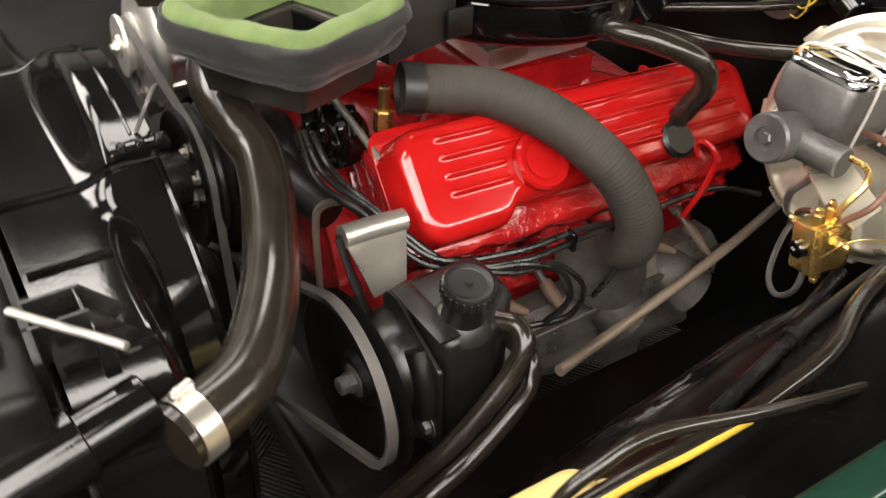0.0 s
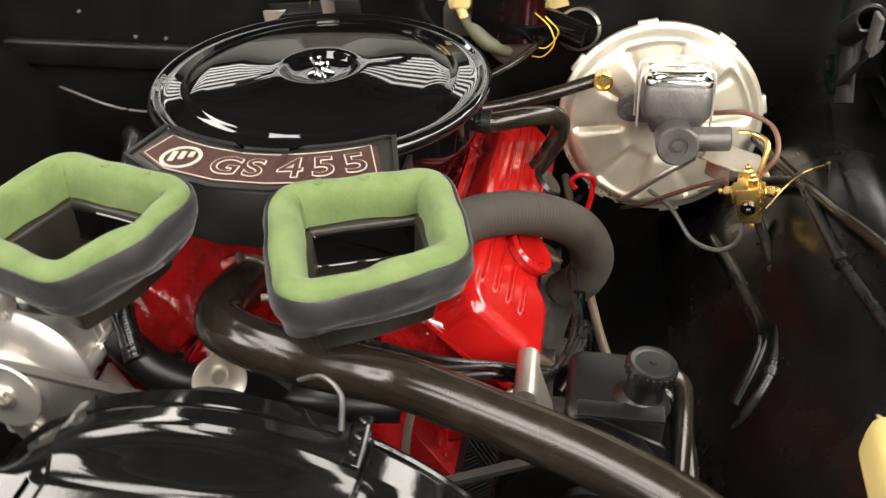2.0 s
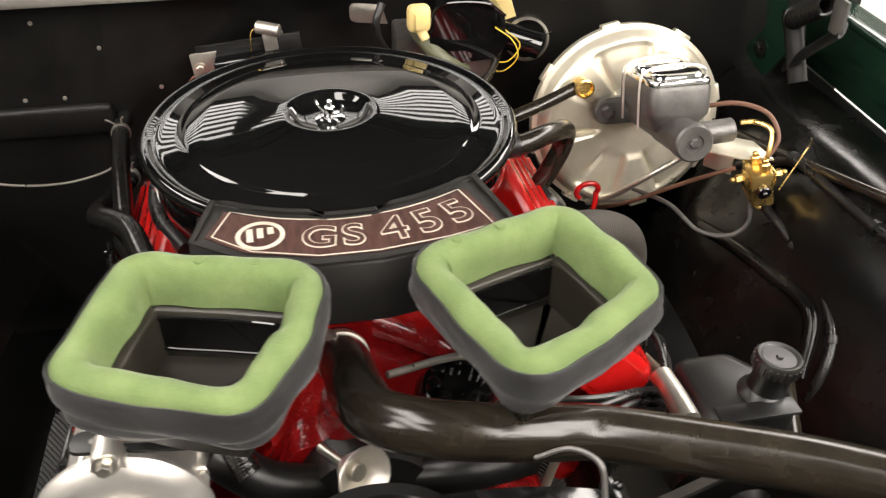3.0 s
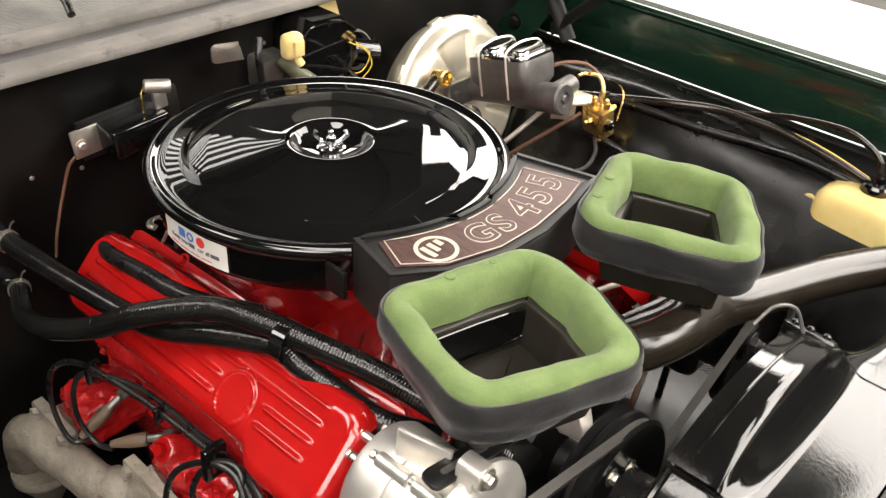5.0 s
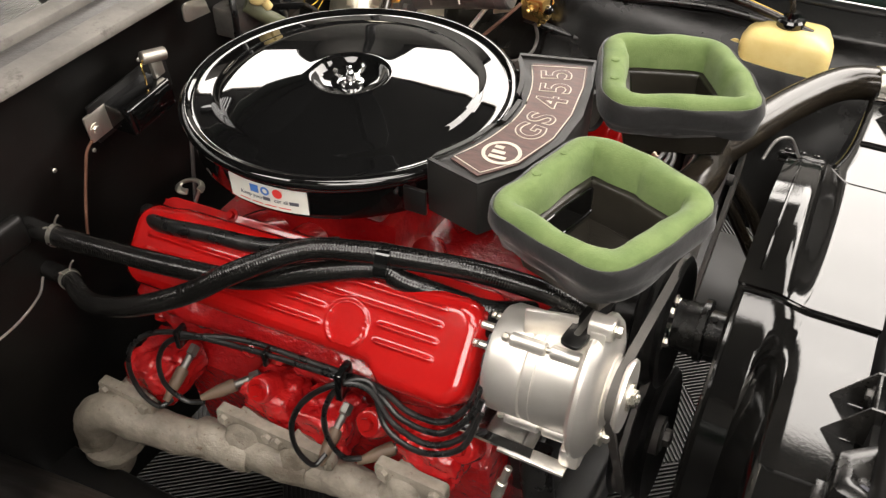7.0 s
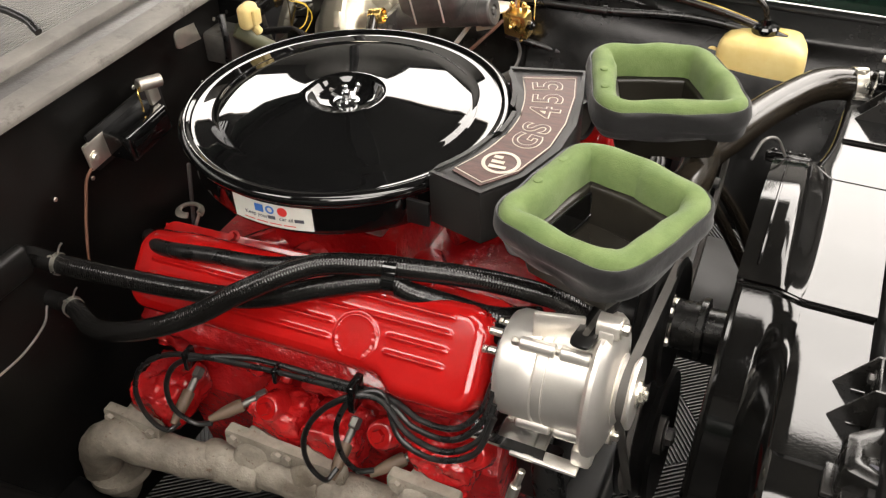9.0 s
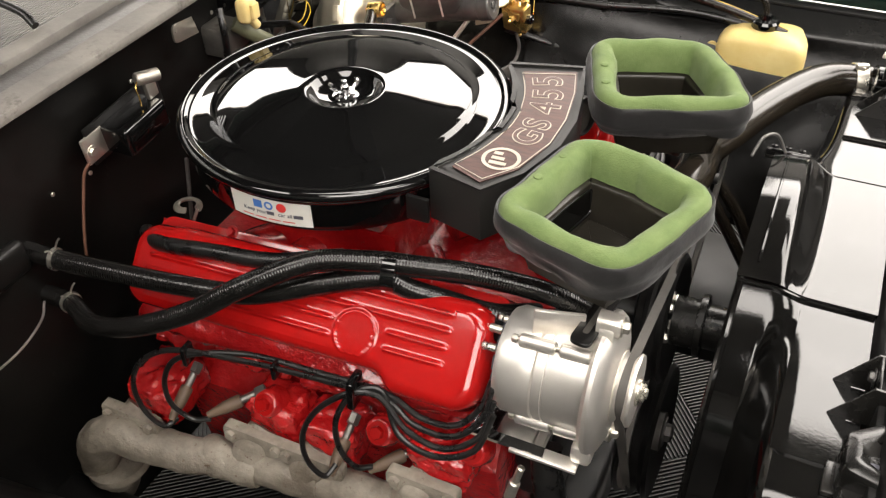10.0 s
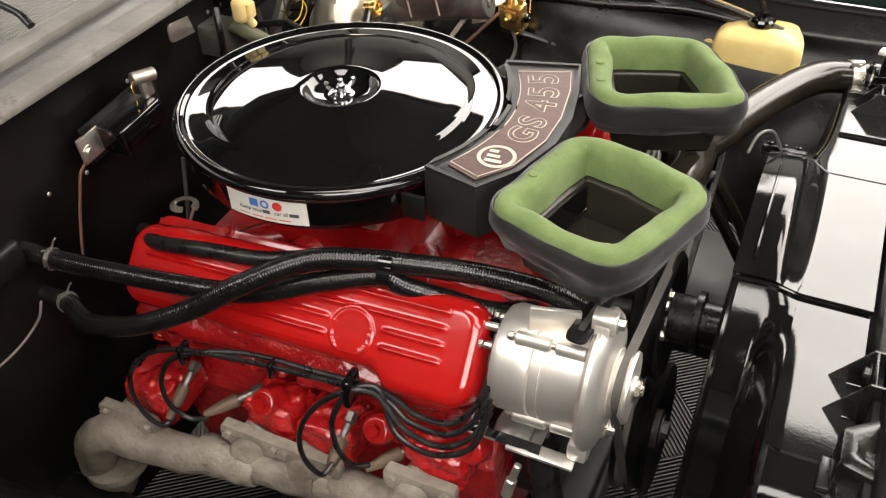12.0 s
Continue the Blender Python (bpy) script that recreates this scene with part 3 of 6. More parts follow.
def engine_block():
    t = thing("engine_block", "red painted big V8 engine block with cylinder heads", "engine", at=(0.05, 0, 0.3))
    blk = prism([(-0.2, 0.35), (0.2, 0.35), (0.22, 0.55), (0.1, 0.72), (-0.1, 0.72), (-0.22, 0.55)], -0.24, 0.3, 0.01,
                ENG @ Matrix(((0, 0, 1, 0), (1, 0, 0, 0), (0, 1, 0, 0), (0, 0, 0, 1))))
    part("block", blk, RED_CAST, t)
    for side, dx in ((-1, 0.0), (1, 0.012)):
        hd = rough_block(-0.225 + dx, 0.292 + dx, -0.475, -0.318, 0.585, 0.698, side)
        for v in hd.verts:
            v.co = bank(side, v.co.x, v.co.y, v.co.z)
        head = part("cylinder_head", hd, RED_CAST, t, angle=70)
        # exhaust port bosses and head bolts on the outer face
        if side < 0:
            for px, z in PORTS:
                part("port_casting", rough_block(px - 0.042, px + 0.042, -0.284 - (0.026 if px < -0.1 else 0), -0.215, z - 0.034, z + 0.034, px, 22), RED_CAST, head, angle=70)
        for k, px in enumerate((-0.185, -0.07, 0.06, 0.235)):
            b = rough_block(px - 0.036 + dx, px + 0.036 + dx, -0.335, -0.295, 0.585, 0.652, side + px, 9)
            for v in b.verts:
                v.co = bank(side, v.co.x, v.co.y, v.co.z)
            part("port_boss", b, RED_CAST, head, angle=70)
        for k, px in enumerate((-0.21, -0.16, -0.1, -0.02, 0.03, 0.09, 0.16, 0.2, 0.265, 0.29)):
            q = bank(side, px + dx, -0.32 + 0.004 * math.sin(5 * k), 0.6 + 0.045 * (k % 3) / 2)
            part("casting_lump", lathe([(0.02 + 0.005 * math.sin(3 * k), 0), (0.016, 0.008), (0.009, 0.014), (0, 0.016)], 14, q, bank(side, px + dx, -0.2, 0.62) - bank(side, px + dx, -0.3, 0.62)), RED_CAST, head)
        for px in (-0.215, -0.105, 0.0, 0.085, 0.19, 0.29):
            c = bank(side, px + dx, -0.318, 0.64)
            d = bank(side, px + dx, -0.25, 0.64) - c
            part("head_bolt", join(lathe([(0, 0), (0.016, 0), (0.014, 0.012), (0, 0.013)], 16, c, d), bolt(c + d.normalized() * 0.012, d, 0.009, 0.009)), RED, head)
    for x, y, z in ((-0.005, -0.282, 0.622), (0.176, -0.284, 0.655), (0.299, -0.268, 0.66)):
        c, d = Vector((x, y, z)), Vector((0, -0.78, 0.62)).normalized()
        boss = part("bolt_boss", cast(lathe([(0.024, -0.03), (0.021, -0.012), (0.0185, -0.002), (0.015, 0.0), (0, 0.0)], 24, c, d), 0.002, 60, x), RED_CAST, t, angle=60)
        part("head_bolt", bolt(c, d, 0.0095, 0.009), RED, boss)
    # front cover and water pump
    face = ENG @ Matrix(((0, 0, 1, 0), (1, 0, 0, 0), (0, 1, 0, 0), (0, 0, 0, 1)))
    fc = prism(rounded([(-0.165, 0.565), (0.165, 0.565), (0.17, 0.61), (0.07, 0.755), (-0.07, 0.755), (-0.17, 0.61)], 0.03), 0.3, 0.345, 0.008, face)
    part("timing_cover", fc, RED_CAST, t)
    part("lower_cover", prism(rounded([(-0.14, 0.4), (0.15, 0.4), (0.165, 0.562), (-0.16, 0.562)], 0.04), 0.3, 0.352, 0.008, face), CHASSIS_BLACK, t, "black lower front cover")
    # pump coloured black to help darken the partly shaded engine front
    part("water_pump", join(lathe([(0, 0), (0.075, 0), (0.07, 0.04), (0.035, 0.055), (0.03, 0.09), (0, 0.09)], 32, eng(0.345, 0, 0.7), eng(1.345, 0, 0.7) - eng(0.345, 0, 0.7)),
                            tube([eng(0.37, -0.03, 0.72), eng(0.38, -0.1, 0.75), eng(0.37, -0.15, 0.79)], 0.022),
                            tube([eng(0.37, 0.03, 0.72), eng(0.38, 0.1, 0.73), eng(0.36, 0.17, 0.72)], 0.022)), CHASSIS_BLACK, t, "water pump coloured black to suit the partly shaded engine front")


def intake_manifold():
    t = thing("intake_manifold", "red painted cast intake manifold under the air cleaner", "manifold", at=(0.05, 0, 0.75))
    body = prism([(-0.15, 0.68), (0.15, 0.68), (0.165, 0.71), (0.085, 0.725), (0.075, 0.8), (-0.075, 0.8), (-0.085, 0.725), (-0.165, 0.71)], -0.1, 0.1, 0.006,
                 ENG @ Matrix(((0, 0, 1, 0), (1, 0, 0, 0), (0, 1, 0, 0), (0, 0, 0, 1))))
    part("plenum", body, RED_CAST, t)
    for side in (-1, 1):
        for x in (-0.17, -0.06, 0.1, 0.22):
            part("runner", tube([eng(x * 0.5 + 0.02, side * 0.04, 0.745), eng(x * 0.8, side * 0.1, 0.742), eng(x, side * 0.165, 0.71)], 0.025, 16), RED_CAST, t)
    part("thermostat_housing", join(lathe([(0, 0), (0.04, 0), (0.038, 0.02), (0.03, 0.05), (0.03, 0.06), (0, 0.06)], 24, eng(0.315, -0.01, 0.755), (0.3, 0, 1)),
                                    bolt(eng(0.325, 0.035, 0.765), (0, 0, 1), 0.008, 0.008)), RED_CAST, t)
    part("temperature_sender", join(cyl(eng(0.265, 0.12, 0.78), eng(0.265, 0.12, 0.81), 0.012, 6), cyl(eng(0.265, 0.12, 0.81), eng(0.265, 0.12, 0.84), 0.007)), BRASS, t,
         "brass temperature sender")
    c = thing("carburettor", "dull cast metal carburettor under the air cleaner", "carburettor", at=(0, 0, 0.8))
    part("base", box(-0.085, 0.085, -0.08, 0.08, 0.8, 0.83, 0.006), ALU, c)
    part("bowl", box(-0.075, 0.075, -0.07, 0.07, 0.83, 0.875, 0.01), ALU, c)
    for y in (-0.088, 0.088):
        part("linkage_spring", tube([(0.05 + 0.012 * math.sin(k), y + 0.012 * math.cos(k), 0.84 + 0.0006 * k) for k in span(0, 40, 120)], 0.0012, 6, 1, raw=True), ZINC, c)
        part("throttle_lever", box(0.03, 0.09, y - 0.003, y + 0.003, 0.815, 0.84, 0.002), ZINC, c)


def valve_cover(side, dx):
    t = thing("valve_cover", "glossy red stamped steel valve cover with long ribs", "valve cover", "valve covers", at=bank(side, 0.05 + dx, -0.4, 0.7))
    x0, x1, H, R0 = -0.215, 0.313, 0.056, 0.02
    circ = (0.147, -0.39)

    def outline(x):
        wide = 1 / (1 + math.exp(-(x - 0.192) / 0.005))
        inner = -0.468 + 0.006 * wide + 0.016 / (1 + math.exp((x - (x0 + 0.06)) / 0.008)) * 0.3
        outer = -0.352 + 0.02 * wide
        return inner, outer

    def height(x, u):
        a, b = outline(x)
        # rounded corners in plan
        rc = 0.034
        d = min(u - a, b - u, x - x0, x1 - x)
        for cx, sx in ((x0 + rc, -1), (x1 - rc, 1)):
            for cu, su in ((a + rc, -1), (b - rc, 1)):
                if (x - cx) * sx > 0 and (u - cu) * su > 0:
                    d = min(d, rc - math.hypot(x - cx, u - cu))
        if d <= 0:
            return None
        h = H if d >= R0 else H - R0 + math.sqrt(max(0, R0 ** 2 - (R0 - d) ** 2))
        q = math.hypot(x - circ[0], u - circ[1])
        if d > 0.012:
            soft = min(1, (d - 0.012) / 0.006)
            if q < 0.034:
                ring = math.exp(-((q - 0.0275) / 0.0018) ** 2) * 0.0024
                h += ring + (0.0012 if q < 0.0255 else 0)
            else:
                for ru, front in ((-0.4415, False), (-0.4215, True), (-0.4015, True), (-0.3815, True), (-0.3635, False)):
                    ends = [(x0 + 0.035, 0.114)] + ([(0.186, x1 - 0.046)] if front else [])
                    if abs(ru - circ[1]) > 0.03:
                        ends = [(x0 + 0.035, x1 - 0.046)]
                    for e0, e1 in ends:
                        if e0 < x < e1:
                            h += 0.0042 * math.exp(-((u - ru) / 0.0025) ** 2) * soft * min(1, (x - e0) / 0.006, (e1 - x) / 0.006)
        return h

    nx, nu = 260, 120
    bm = bmesh.new()
    g, high = {}, set()
    for i, x in enumerate(span(x0, x1, nx)):
        for j, u in enumerate(span(-0.476, -0.324, nu)):
            h = height(x, u)
            g[i, j] = bm.verts.new(bank(side, x + dx, u, 0.7 + (h if h is not None else 0.0)))
            if h is not None:
                high.add(g[i, j])
    for i in range(nx - 1):
        for j in range(nu - 1):
            quad = (g[i, j], g[i + 1, j], g[i + 1, j + 1], g[i, j + 1])
            if any(v in high for v in quad):
                bm.faces.new(quad)
    part("shell", bm, RED, t, angle=80)
    rim = prism(rounded([(x0 - 0.003, -0.478), (x1 + 0.001, -0.476), (x1 + 0.001, -0.33), (0.2, -0.33), (0.18, -0.347), (x0 - 0.003, -0.347)], 0.02), 0.694, 0.6995, 0.001)
    for v in rim.verts:
        v.co = bank(side, v.co.x + dx, v.co.y, v.co.z)
    part("flange", rim, RED, t)
    for x, u in ((-0.1, -0.475), (0.06, -0.475), (0.2, -0.475)):
        c = bank(side, x + dx, u, 0.699)
        part("cover_bolt", bolt(c, bank(side, x + dx, u, 0.8) - c, 0.006, 0.007), RED, t)
    if side > 0:
        c = bank(side, circ[0] + dx, circ[1], 0.757)
        d = bank(side, circ[0] + dx, circ[1], 0.9) - c
        part("oil_filler_cap", lathe([(0, 0), (0.034, 0), (0.035, 0.004), (0.035, 0.01), (0.032, 0.014), (0.026, 0.0135), (0.022, 0.0105), (0, 0.01)], 40, c, d), RED, t, "round red oil filler cap")
        c = bank(side, -0.06 + dx, -0.372, 0.755)
        part("breather_grommet", lathe([(0, 0), (0.024, 0), (0.024, 0.004), (0.02, 0.009), (0, 0.009)], 28, c, bank(side, -0.06 + dx, -0.372, 0.9) - c), RUBBER, t)
    return t


def exhaust_manifold(side):
    t = thing("exhaust_manifold", "heat-stained cast iron exhaust manifold below the spark plugs", "exhaust manifold", "exhaust manifolds", at=(0.05, side * 0.33, 0.55))
    # darker iron on the far manifold puts that side's shade into the colour
    mat = RUST if side < 0 else IRON_DARK
    log = [(0.33, side * 0.335, 0.572), (0.24, side * 0.342, 0.562), (0.1, side * 0.348, 0.547), (0.0, side * 0.35, 0.535), (-0.1, side * 0.352, 0.525), (-0.185, side * 0.354, 0.512),
           (-0.24, side * 0.35, 0.485), (-0.26, side * 0.345, 0.44)]
    ports = ((-0.055, 0.558), (0.06, 0.566), (0.25, 0.584))
    if side < 0:
        log = [(0.3, -0.3, 0.562), (0.21, -0.302, 0.547), (0.115, -0.304, 0.535), (0.0, -0.312, 0.522), (-0.1, -0.33, 0.514), (-0.185, -0.35, 0.522), (-0.235, -0.36, 0.528), (-0.275, -0.36, 0.49), (-0.29, -0.355, 0.43)]
        log = [(x, y, z + 0.012) for x, y, z in log]
        ports = [(x - 0.006, z + 0.004) for x, z in PORTS]
    else:
        log = [(x, y - 0.045, z - 0.04) for x, y, z in log[:5]]
    part("log", cast(tube([(x, y, z - 0.008) for x, y, z in log] if side < 0 else log, (0.022, 0.033) if side < 0 else 0.03, 28, 12), 0.005, 22), mat, t, angle=70)
    if side < 0:
        for x, y, z, r in ((-0.05, -0.318, 0.508, 0.03), (0.045, -0.308, 0.522, 0.03), (0.17, -0.302, 0.536, 0.027)):
            part("log_bulge", cast(tube([(x - 0.045, y, z + 0.006), (x - 0.02, y - 0.004, z + 0.012), (x + 0.02, y - 0.004, z + 0.015), (x + 0.045, y, z + 0.016)], (r, r * 0.85), 22), 0.004, 30, x), mat, t, angle=70)
    for x, z in ports:
        if side < 0:
            o = -0.026 if x < -0.1 else 0.0
            part("runner", cast(tube([(x, -0.282 + o, z - 0.004), (x - 0.006, -0.3 + o, z - 0.02), (x - 0.02, -0.308 + o, z - 0.05)], (0.026, 0.03), 20, 10), 0.004, 35, x), mat, t, angle=70)
            part("port_flange", prism(rounded([(-0.05, -0.012), (-0.03, -0.026), (0.03, -0.026), (0.05, -0.012), (0.05, 0.014), (-0.05, 0.014)], 0.007, 4), 0, 0.016, 0.002, Matrix(((1, 0, 0, x), (0, 0, -1, -0.3 + o), (0, 1, 0, z), (0, 0, 0, 1)))), mat, t)
            for dx in (-0.037, 0.037):
                part("flange_bolt", bolt((x + dx, -0.315 + o, z + 0.001), (0, -1, 0.2), 0.008, 0.009), mat, t)
            continue
        part("runner", tube([(x, side * 0.295, z + 0.012), (x - 0.01, side * 0.318, z + 0.008), (x - 0.03, side * 0.342, z - 0.014)], (0.034, 0.04), 18), mat, t)
        fl = box(x - 0.045, x + 0.045, *sorted((side * 0.288, side * 0.304)), z - 0.02, z + 0.03, 0.006, 2)
        part("port_flange", fl, mat, t)
        for dx in (-0.034, 0.034):
            part("flange_bolt", bolt((x + dx, side * 0.304, z + 0.016), (0, side, 0.3), 0.008, 0.009), mat, t)
    if side > 0:
        sh = [(x, [(0.276, 0.6), (0.306, 0.602), (0.324, 0.588), (0.328, 0.54), (0.28, 0.53)]) for x in (-0.17, -0.15, 0.0, 0.19, 0.205)]
        part("heat_shield", loft([[(x, y if 0 < i < 4 else y - (0.01 if i in (0, 4) else 0), z - 0.02 * (x < -0.16) - 0.02 * (x > 0.2)) for y, z in sec] for i, (x, sec) in enumerate(sh)], True, True), GREY_CAST, t, "dull grey sheet metal heat shield", angle=25)
        part("shield_seam", box(-0.16, 0.2, 0.323, 0.332, 0.578, 0.588, 0.002), GREY_CAST, t)
    if side > 0:
        return
    part("outlet_flange", lathe([(0, 0), (0.05, 0), (0.052, 0.006), (0.05, 0.014), (0, 0.014)], 28, (-0.262, side * 0.343, 0.425), (-0.2, 0, 1)), mat, t)
    single("exhaust_pipe", tube([(-0.26, side * 0.345, 0.43), (-0.285, side * 0.345, 0.37), (-0.34, side * 0.34, 0.32), (-0.5, side * 0.33, 0.28)], 0.032, 18), RUST,
               "stained steel exhaust pipe running down and back", "exhaust pipe", "exhaust pipes")


def fan_and_pulleys():
    ax = (eng(1, 0, 0.7) - eng(0, 0, 0.7))
    f = thing("cooling_fan", "black engine cooling fan inside its shroud", "fan", at=eng(0.5, 0, 0.7))
    part("fan_clutch", lathe([(0, 0), (0.034, 0), (0.034, 0.03), (0.042, 0.032), (0.042, 0.04), (0.03, 0.042), (0.03, 0.075), (0.026, 0.08), (0, 0.08)], 36, eng(0.475, 0, 0.7), ax), SATIN_BLACK, f)
    for k in range(6):
        a = k * math.pi / 3 + 0.3
        b = box(-0.004, 0.004, -0.045, 0.045, 0.06, 0.15, 0.003)
        moved(b, Matrix.Translation(eng(0.58, 0, 0.7)) @ Matrix.Rotation(a, 4, "X") @ Matrix.Rotation(0.5, 4, "Z"))
        part("blade", b, CHASSIS_BLACK, f)
    part("pump_pulley", lathe([(0, 0), (0.085, 0), (0.09, 0.003), (0.08, 0.01), (0.09, 0.017), (0.09, 0.022), (0.08, 0.03), (0.09, 0.038), (0.085, 0.042), (0.05, 0.03), (0, 0.03)], 44,
                              eng(0.435, 0, 0.7), ax), CHASSIS_BLACK, f, "black double-groove pulley")
    part("hub_bolts", join(*[bolt(eng(0.466, 0.03 * math.cos(a), 0.7 + 0.03 * math.sin(a)), ax, 0.007, 0.008) for a in (0.4, 1.97, 3.54, 5.1)]), ZINC, f)
    c = thing("crank_pulley", "black crankshaft pulley low at the engine's front", "pulley", at=eng(0.44, 0, 0.5))
    part("wheel", lathe([(0, 0), (0.1, 0), (0.105, 0.004), (0.092, 0.014), (0.105, 0.024), (0.092, 0.034), (0.105, 0.044), (0.1, 0.05), (0.03, 0.03), (0, 0.03)], 44, eng(0.425, 0, 0.47), ax), CHASSIS_BLACK, c)
    part("hub", lathe([(0, 0.03), (0.028, 0.03), (0.03, 0.034), (0.03, 0.05), (0, 0.052)], 28, eng(0.425, 0, 0.47), ax), IRON_DARK, c)
    part("hub_bolt", bolt(eng(0.477, 0, 0.47), ax, 0.014, 0.012), IRON, c)


engine_block()
intake_manifold()
valve_cover(-1, 0.0)
valve_cover(1, 0.014)
seat(lambda: exhaust_manifold(-1), NEAR)
seat(lambda: exhaust_manifold(1), FAR)
fan_and_pulleys()


# ---- the air cleaner ----
def arc(r, a0, a1, n):
    return [(r * math.cos(radians(a)), r * math.sin(radians(a))) for a in span(a0, a1, n)]


def air_cleaner():
    t = thing("air_cleaner", "round glossy black air cleaner with two foam-topped snorkels", "air cleaner", at=(0, 0, 0.85))
    lid = [(0, 0.957), (0.02, 0.957), (0.036, 0.958), (0.044, 0.962), (0.048, 0.967), (0.052, 0.9695), (0.057, 0.9695), (0.064, 0.9685), (0.11, 0.9655), (0.15, 0.9625), (0.17, 0.9605),
           (0.1745, 0.9585), (0.178, 0.956), (0.184, 0.955), (0.199, 0.9535), (0.208, 0.9525), (0.2115, 0.9535), (0.2145, 0.956), (0.2185, 0.957), (0.2225, 0.9555), (0.2255, 0.9525),
           (0.2268, 0.949), (0.226, 0.945), (0.223, 0.942), (0.219, 0.9415), (0.2155, 0.943)]
    part("lid", lathe(lid, 128), GLOSS_BLACK, t, "glossy black dished lid", angle=60)
    part("bowl", lathe([(0.2155, 0.943), (0.2145, 0.936), (0.2145, 0.9), (0.212, 0.892), (0.2, 0.882), (0.14, 0.872), (0.09, 0.868), (0, 0.868)], 96), GLOSS_BLACK, t)
    part("seam_bead", lathe([(0.2155 + 0.0028 * math.cos(a), 0.937 + 0.0028 * math.sin(a)) for a in span(0, 2 * math.pi, 9)[:-1]], 96, closed=True), GLOSS_BLACK, t)
    nut = thing_nut(t)
    # plenum in front of the bowl, with the decal on its top
    outline = arc(0.231, -35, 38, 18) + [(0.283, 0.168), (0.302, 0.1), (0.316, 0.03), (0.316, -0.03), (0.296, -0.1), (0.262, -0.15)]
    part("plenum", prism(outline, 0.9, 0.9705, 0.004), PLASTIC, t, "black plastic plenum with a raised rim")
    part("plenum_rim", ring_strip(outline, 0.006, 0.9708, 0.9735), PLASTIC, t)
    inner = arc(0.243, -29, 31, 18) + [(0.277, 0.15), (0.292, 0.1), (0.303, 0.03), (0.303, -0.03), (0.286, -0.095), (0.255, -0.135)]
    decal = part("decal", prism(inner, 0.9712, 0.9722, 0), DECAL, t, "brown brushed decal with cream lettering")
    part("decal_line", ring_strip([(x * 0.985 + 0.004, y * 0.955) for x, y in inner], 0.0013, 0.9724, 0.9729), CREAM, decal)
    for body, a, sz in (("G", -5.6, 0.044), ("S", 1.2, 0.044), ("4", 9.6, 0.05), ("5", 16.9, 0.05), ("5", 24.1, 0.05)):
        a = radians(a)
        m = Matrix.Translation((0.274 * math.cos(a), 0.274 * math.sin(a), 0.9724)) @ Matrix.Rotation(a, 4, "Z") @ Matrix.Rotation(radians(90), 4, "Z") @ Matrix.Scale(1.1, 4)
        part("letter", text_bm(body, sz, 0.0003, m, 0.0013), CREAM, decal, smooth=False)
        part("letter_fill", text_bm(body, sz, 0.0003, Matrix.Translation((0, 0, 0.0005)) @ m, 0.0), DECAL, decal, smooth=False)
    a = radians(-17.6)
    c = Vector((0.273 * math.cos(a), 0.273 * math.sin(a), 0.9724))
    part("emblem_ring", lathe([(0.019, 0), (0.0235, 0), (0.0235, 0.0006), (0.019, 0.0006)], 40, c, (0, 0, 1), closed=True), CREAM, decal)
    part("emblem_bars", join(*[moved(box(-0.012, 0.004 - 0.005 * k, k * 0.01 - 0.003, k * 0.01 + 0.003, 0, 0.0006, 0), Matrix.Translation(c) @ Matrix.Rotation(a + 0.35, 4, "Z")) for k in (-1, 0, 1)]), CREAM, decal, smooth=False)
    for side, corners in ((-1, [(0.338, -0.018), (0.519, -0.082), (0.451, -0.251), (0.29, -0.203)]), (1, [(0.335, 0.042), (0.272, 0.213), (0.424, 0.266), (0.52, 0.112)])):
        snorkel(t, side, corners, (0.011, 0.004, 0.001, 0.002) if side < 0 else (0.001, 0.003, 0.006, 0.003))
    sticker(t)
    part("clip", box(0.166, 0.196, -0.152, -0.146, 0.905, 0.94, 0.002), CHASSIS_BLACK, t)
    part("clip", box(0.166, 0.2, 0.15, 0.156, 0.905, 0.94, 0.002), CHASSIS_BLACK, t)


def thing_nut(t):
    nut = part("wing_nut", join(lathe([(0, 0.957), (0.017, 0.957), (0.018, 0.9585), (0.015, 0.96), (0, 0.96)], 32), lathe([(0, 0.959), (0.008, 0.959), (0.006, 0.972), (0, 0.972)], 20)), CHROME, t, "chrome wing nut")
    for a in (0.9, 0.9 + math.pi):
        m = Matrix.Rotation(a, 4, "Z")
        part("wing", moved(tube([(0.004, 0, 0.963), (0.013, 0, 0.967), (0.02, 0, 0.974), (0.018, 0, 0.98)], 0.0035, 10, 6, flat=0.6), m), CHROME, nut)
    part("stud", cyl((0, 0, 0.96), (0, 0, 0.981), 0.0035, 12), CHROME, nut)
    return nut


def ring_strip(outline, w, z0, z1):
    """A thin raised line that follows an outline."""
    n = len(outline)
    cx, cy = sum(p[0] for p in outline) / n, sum(p[1] for p in outline) / n
    bm = bmesh.new()
    rows = []
    for k in range(n):
        p, a, b = Vector(outline[k]), Vector(outline[k - 1]), Vector(outline[(k + 1) % n])
        tan = (b - a).normalized()
        nrm = Vector((-tan.y, tan.x))
        if nrm.dot(Vector((cx, cy)) - p) < 0:
            nrm = -nrm
        q = p + nrm * w
        rows.append([bm.verts.new((*p, z0)), bm.verts.new((*p, z1)), bm.verts.new((*q, z1)), bm.verts.new((*q, z0))])
    for k in range(n):
        a, b = rows[k], rows[(k + 1) % n]
        for i in range(4):
            bm.faces.new((a[i], a[(i + 1) % 4], b[(i + 1) % 4], b[i]))
    return bm


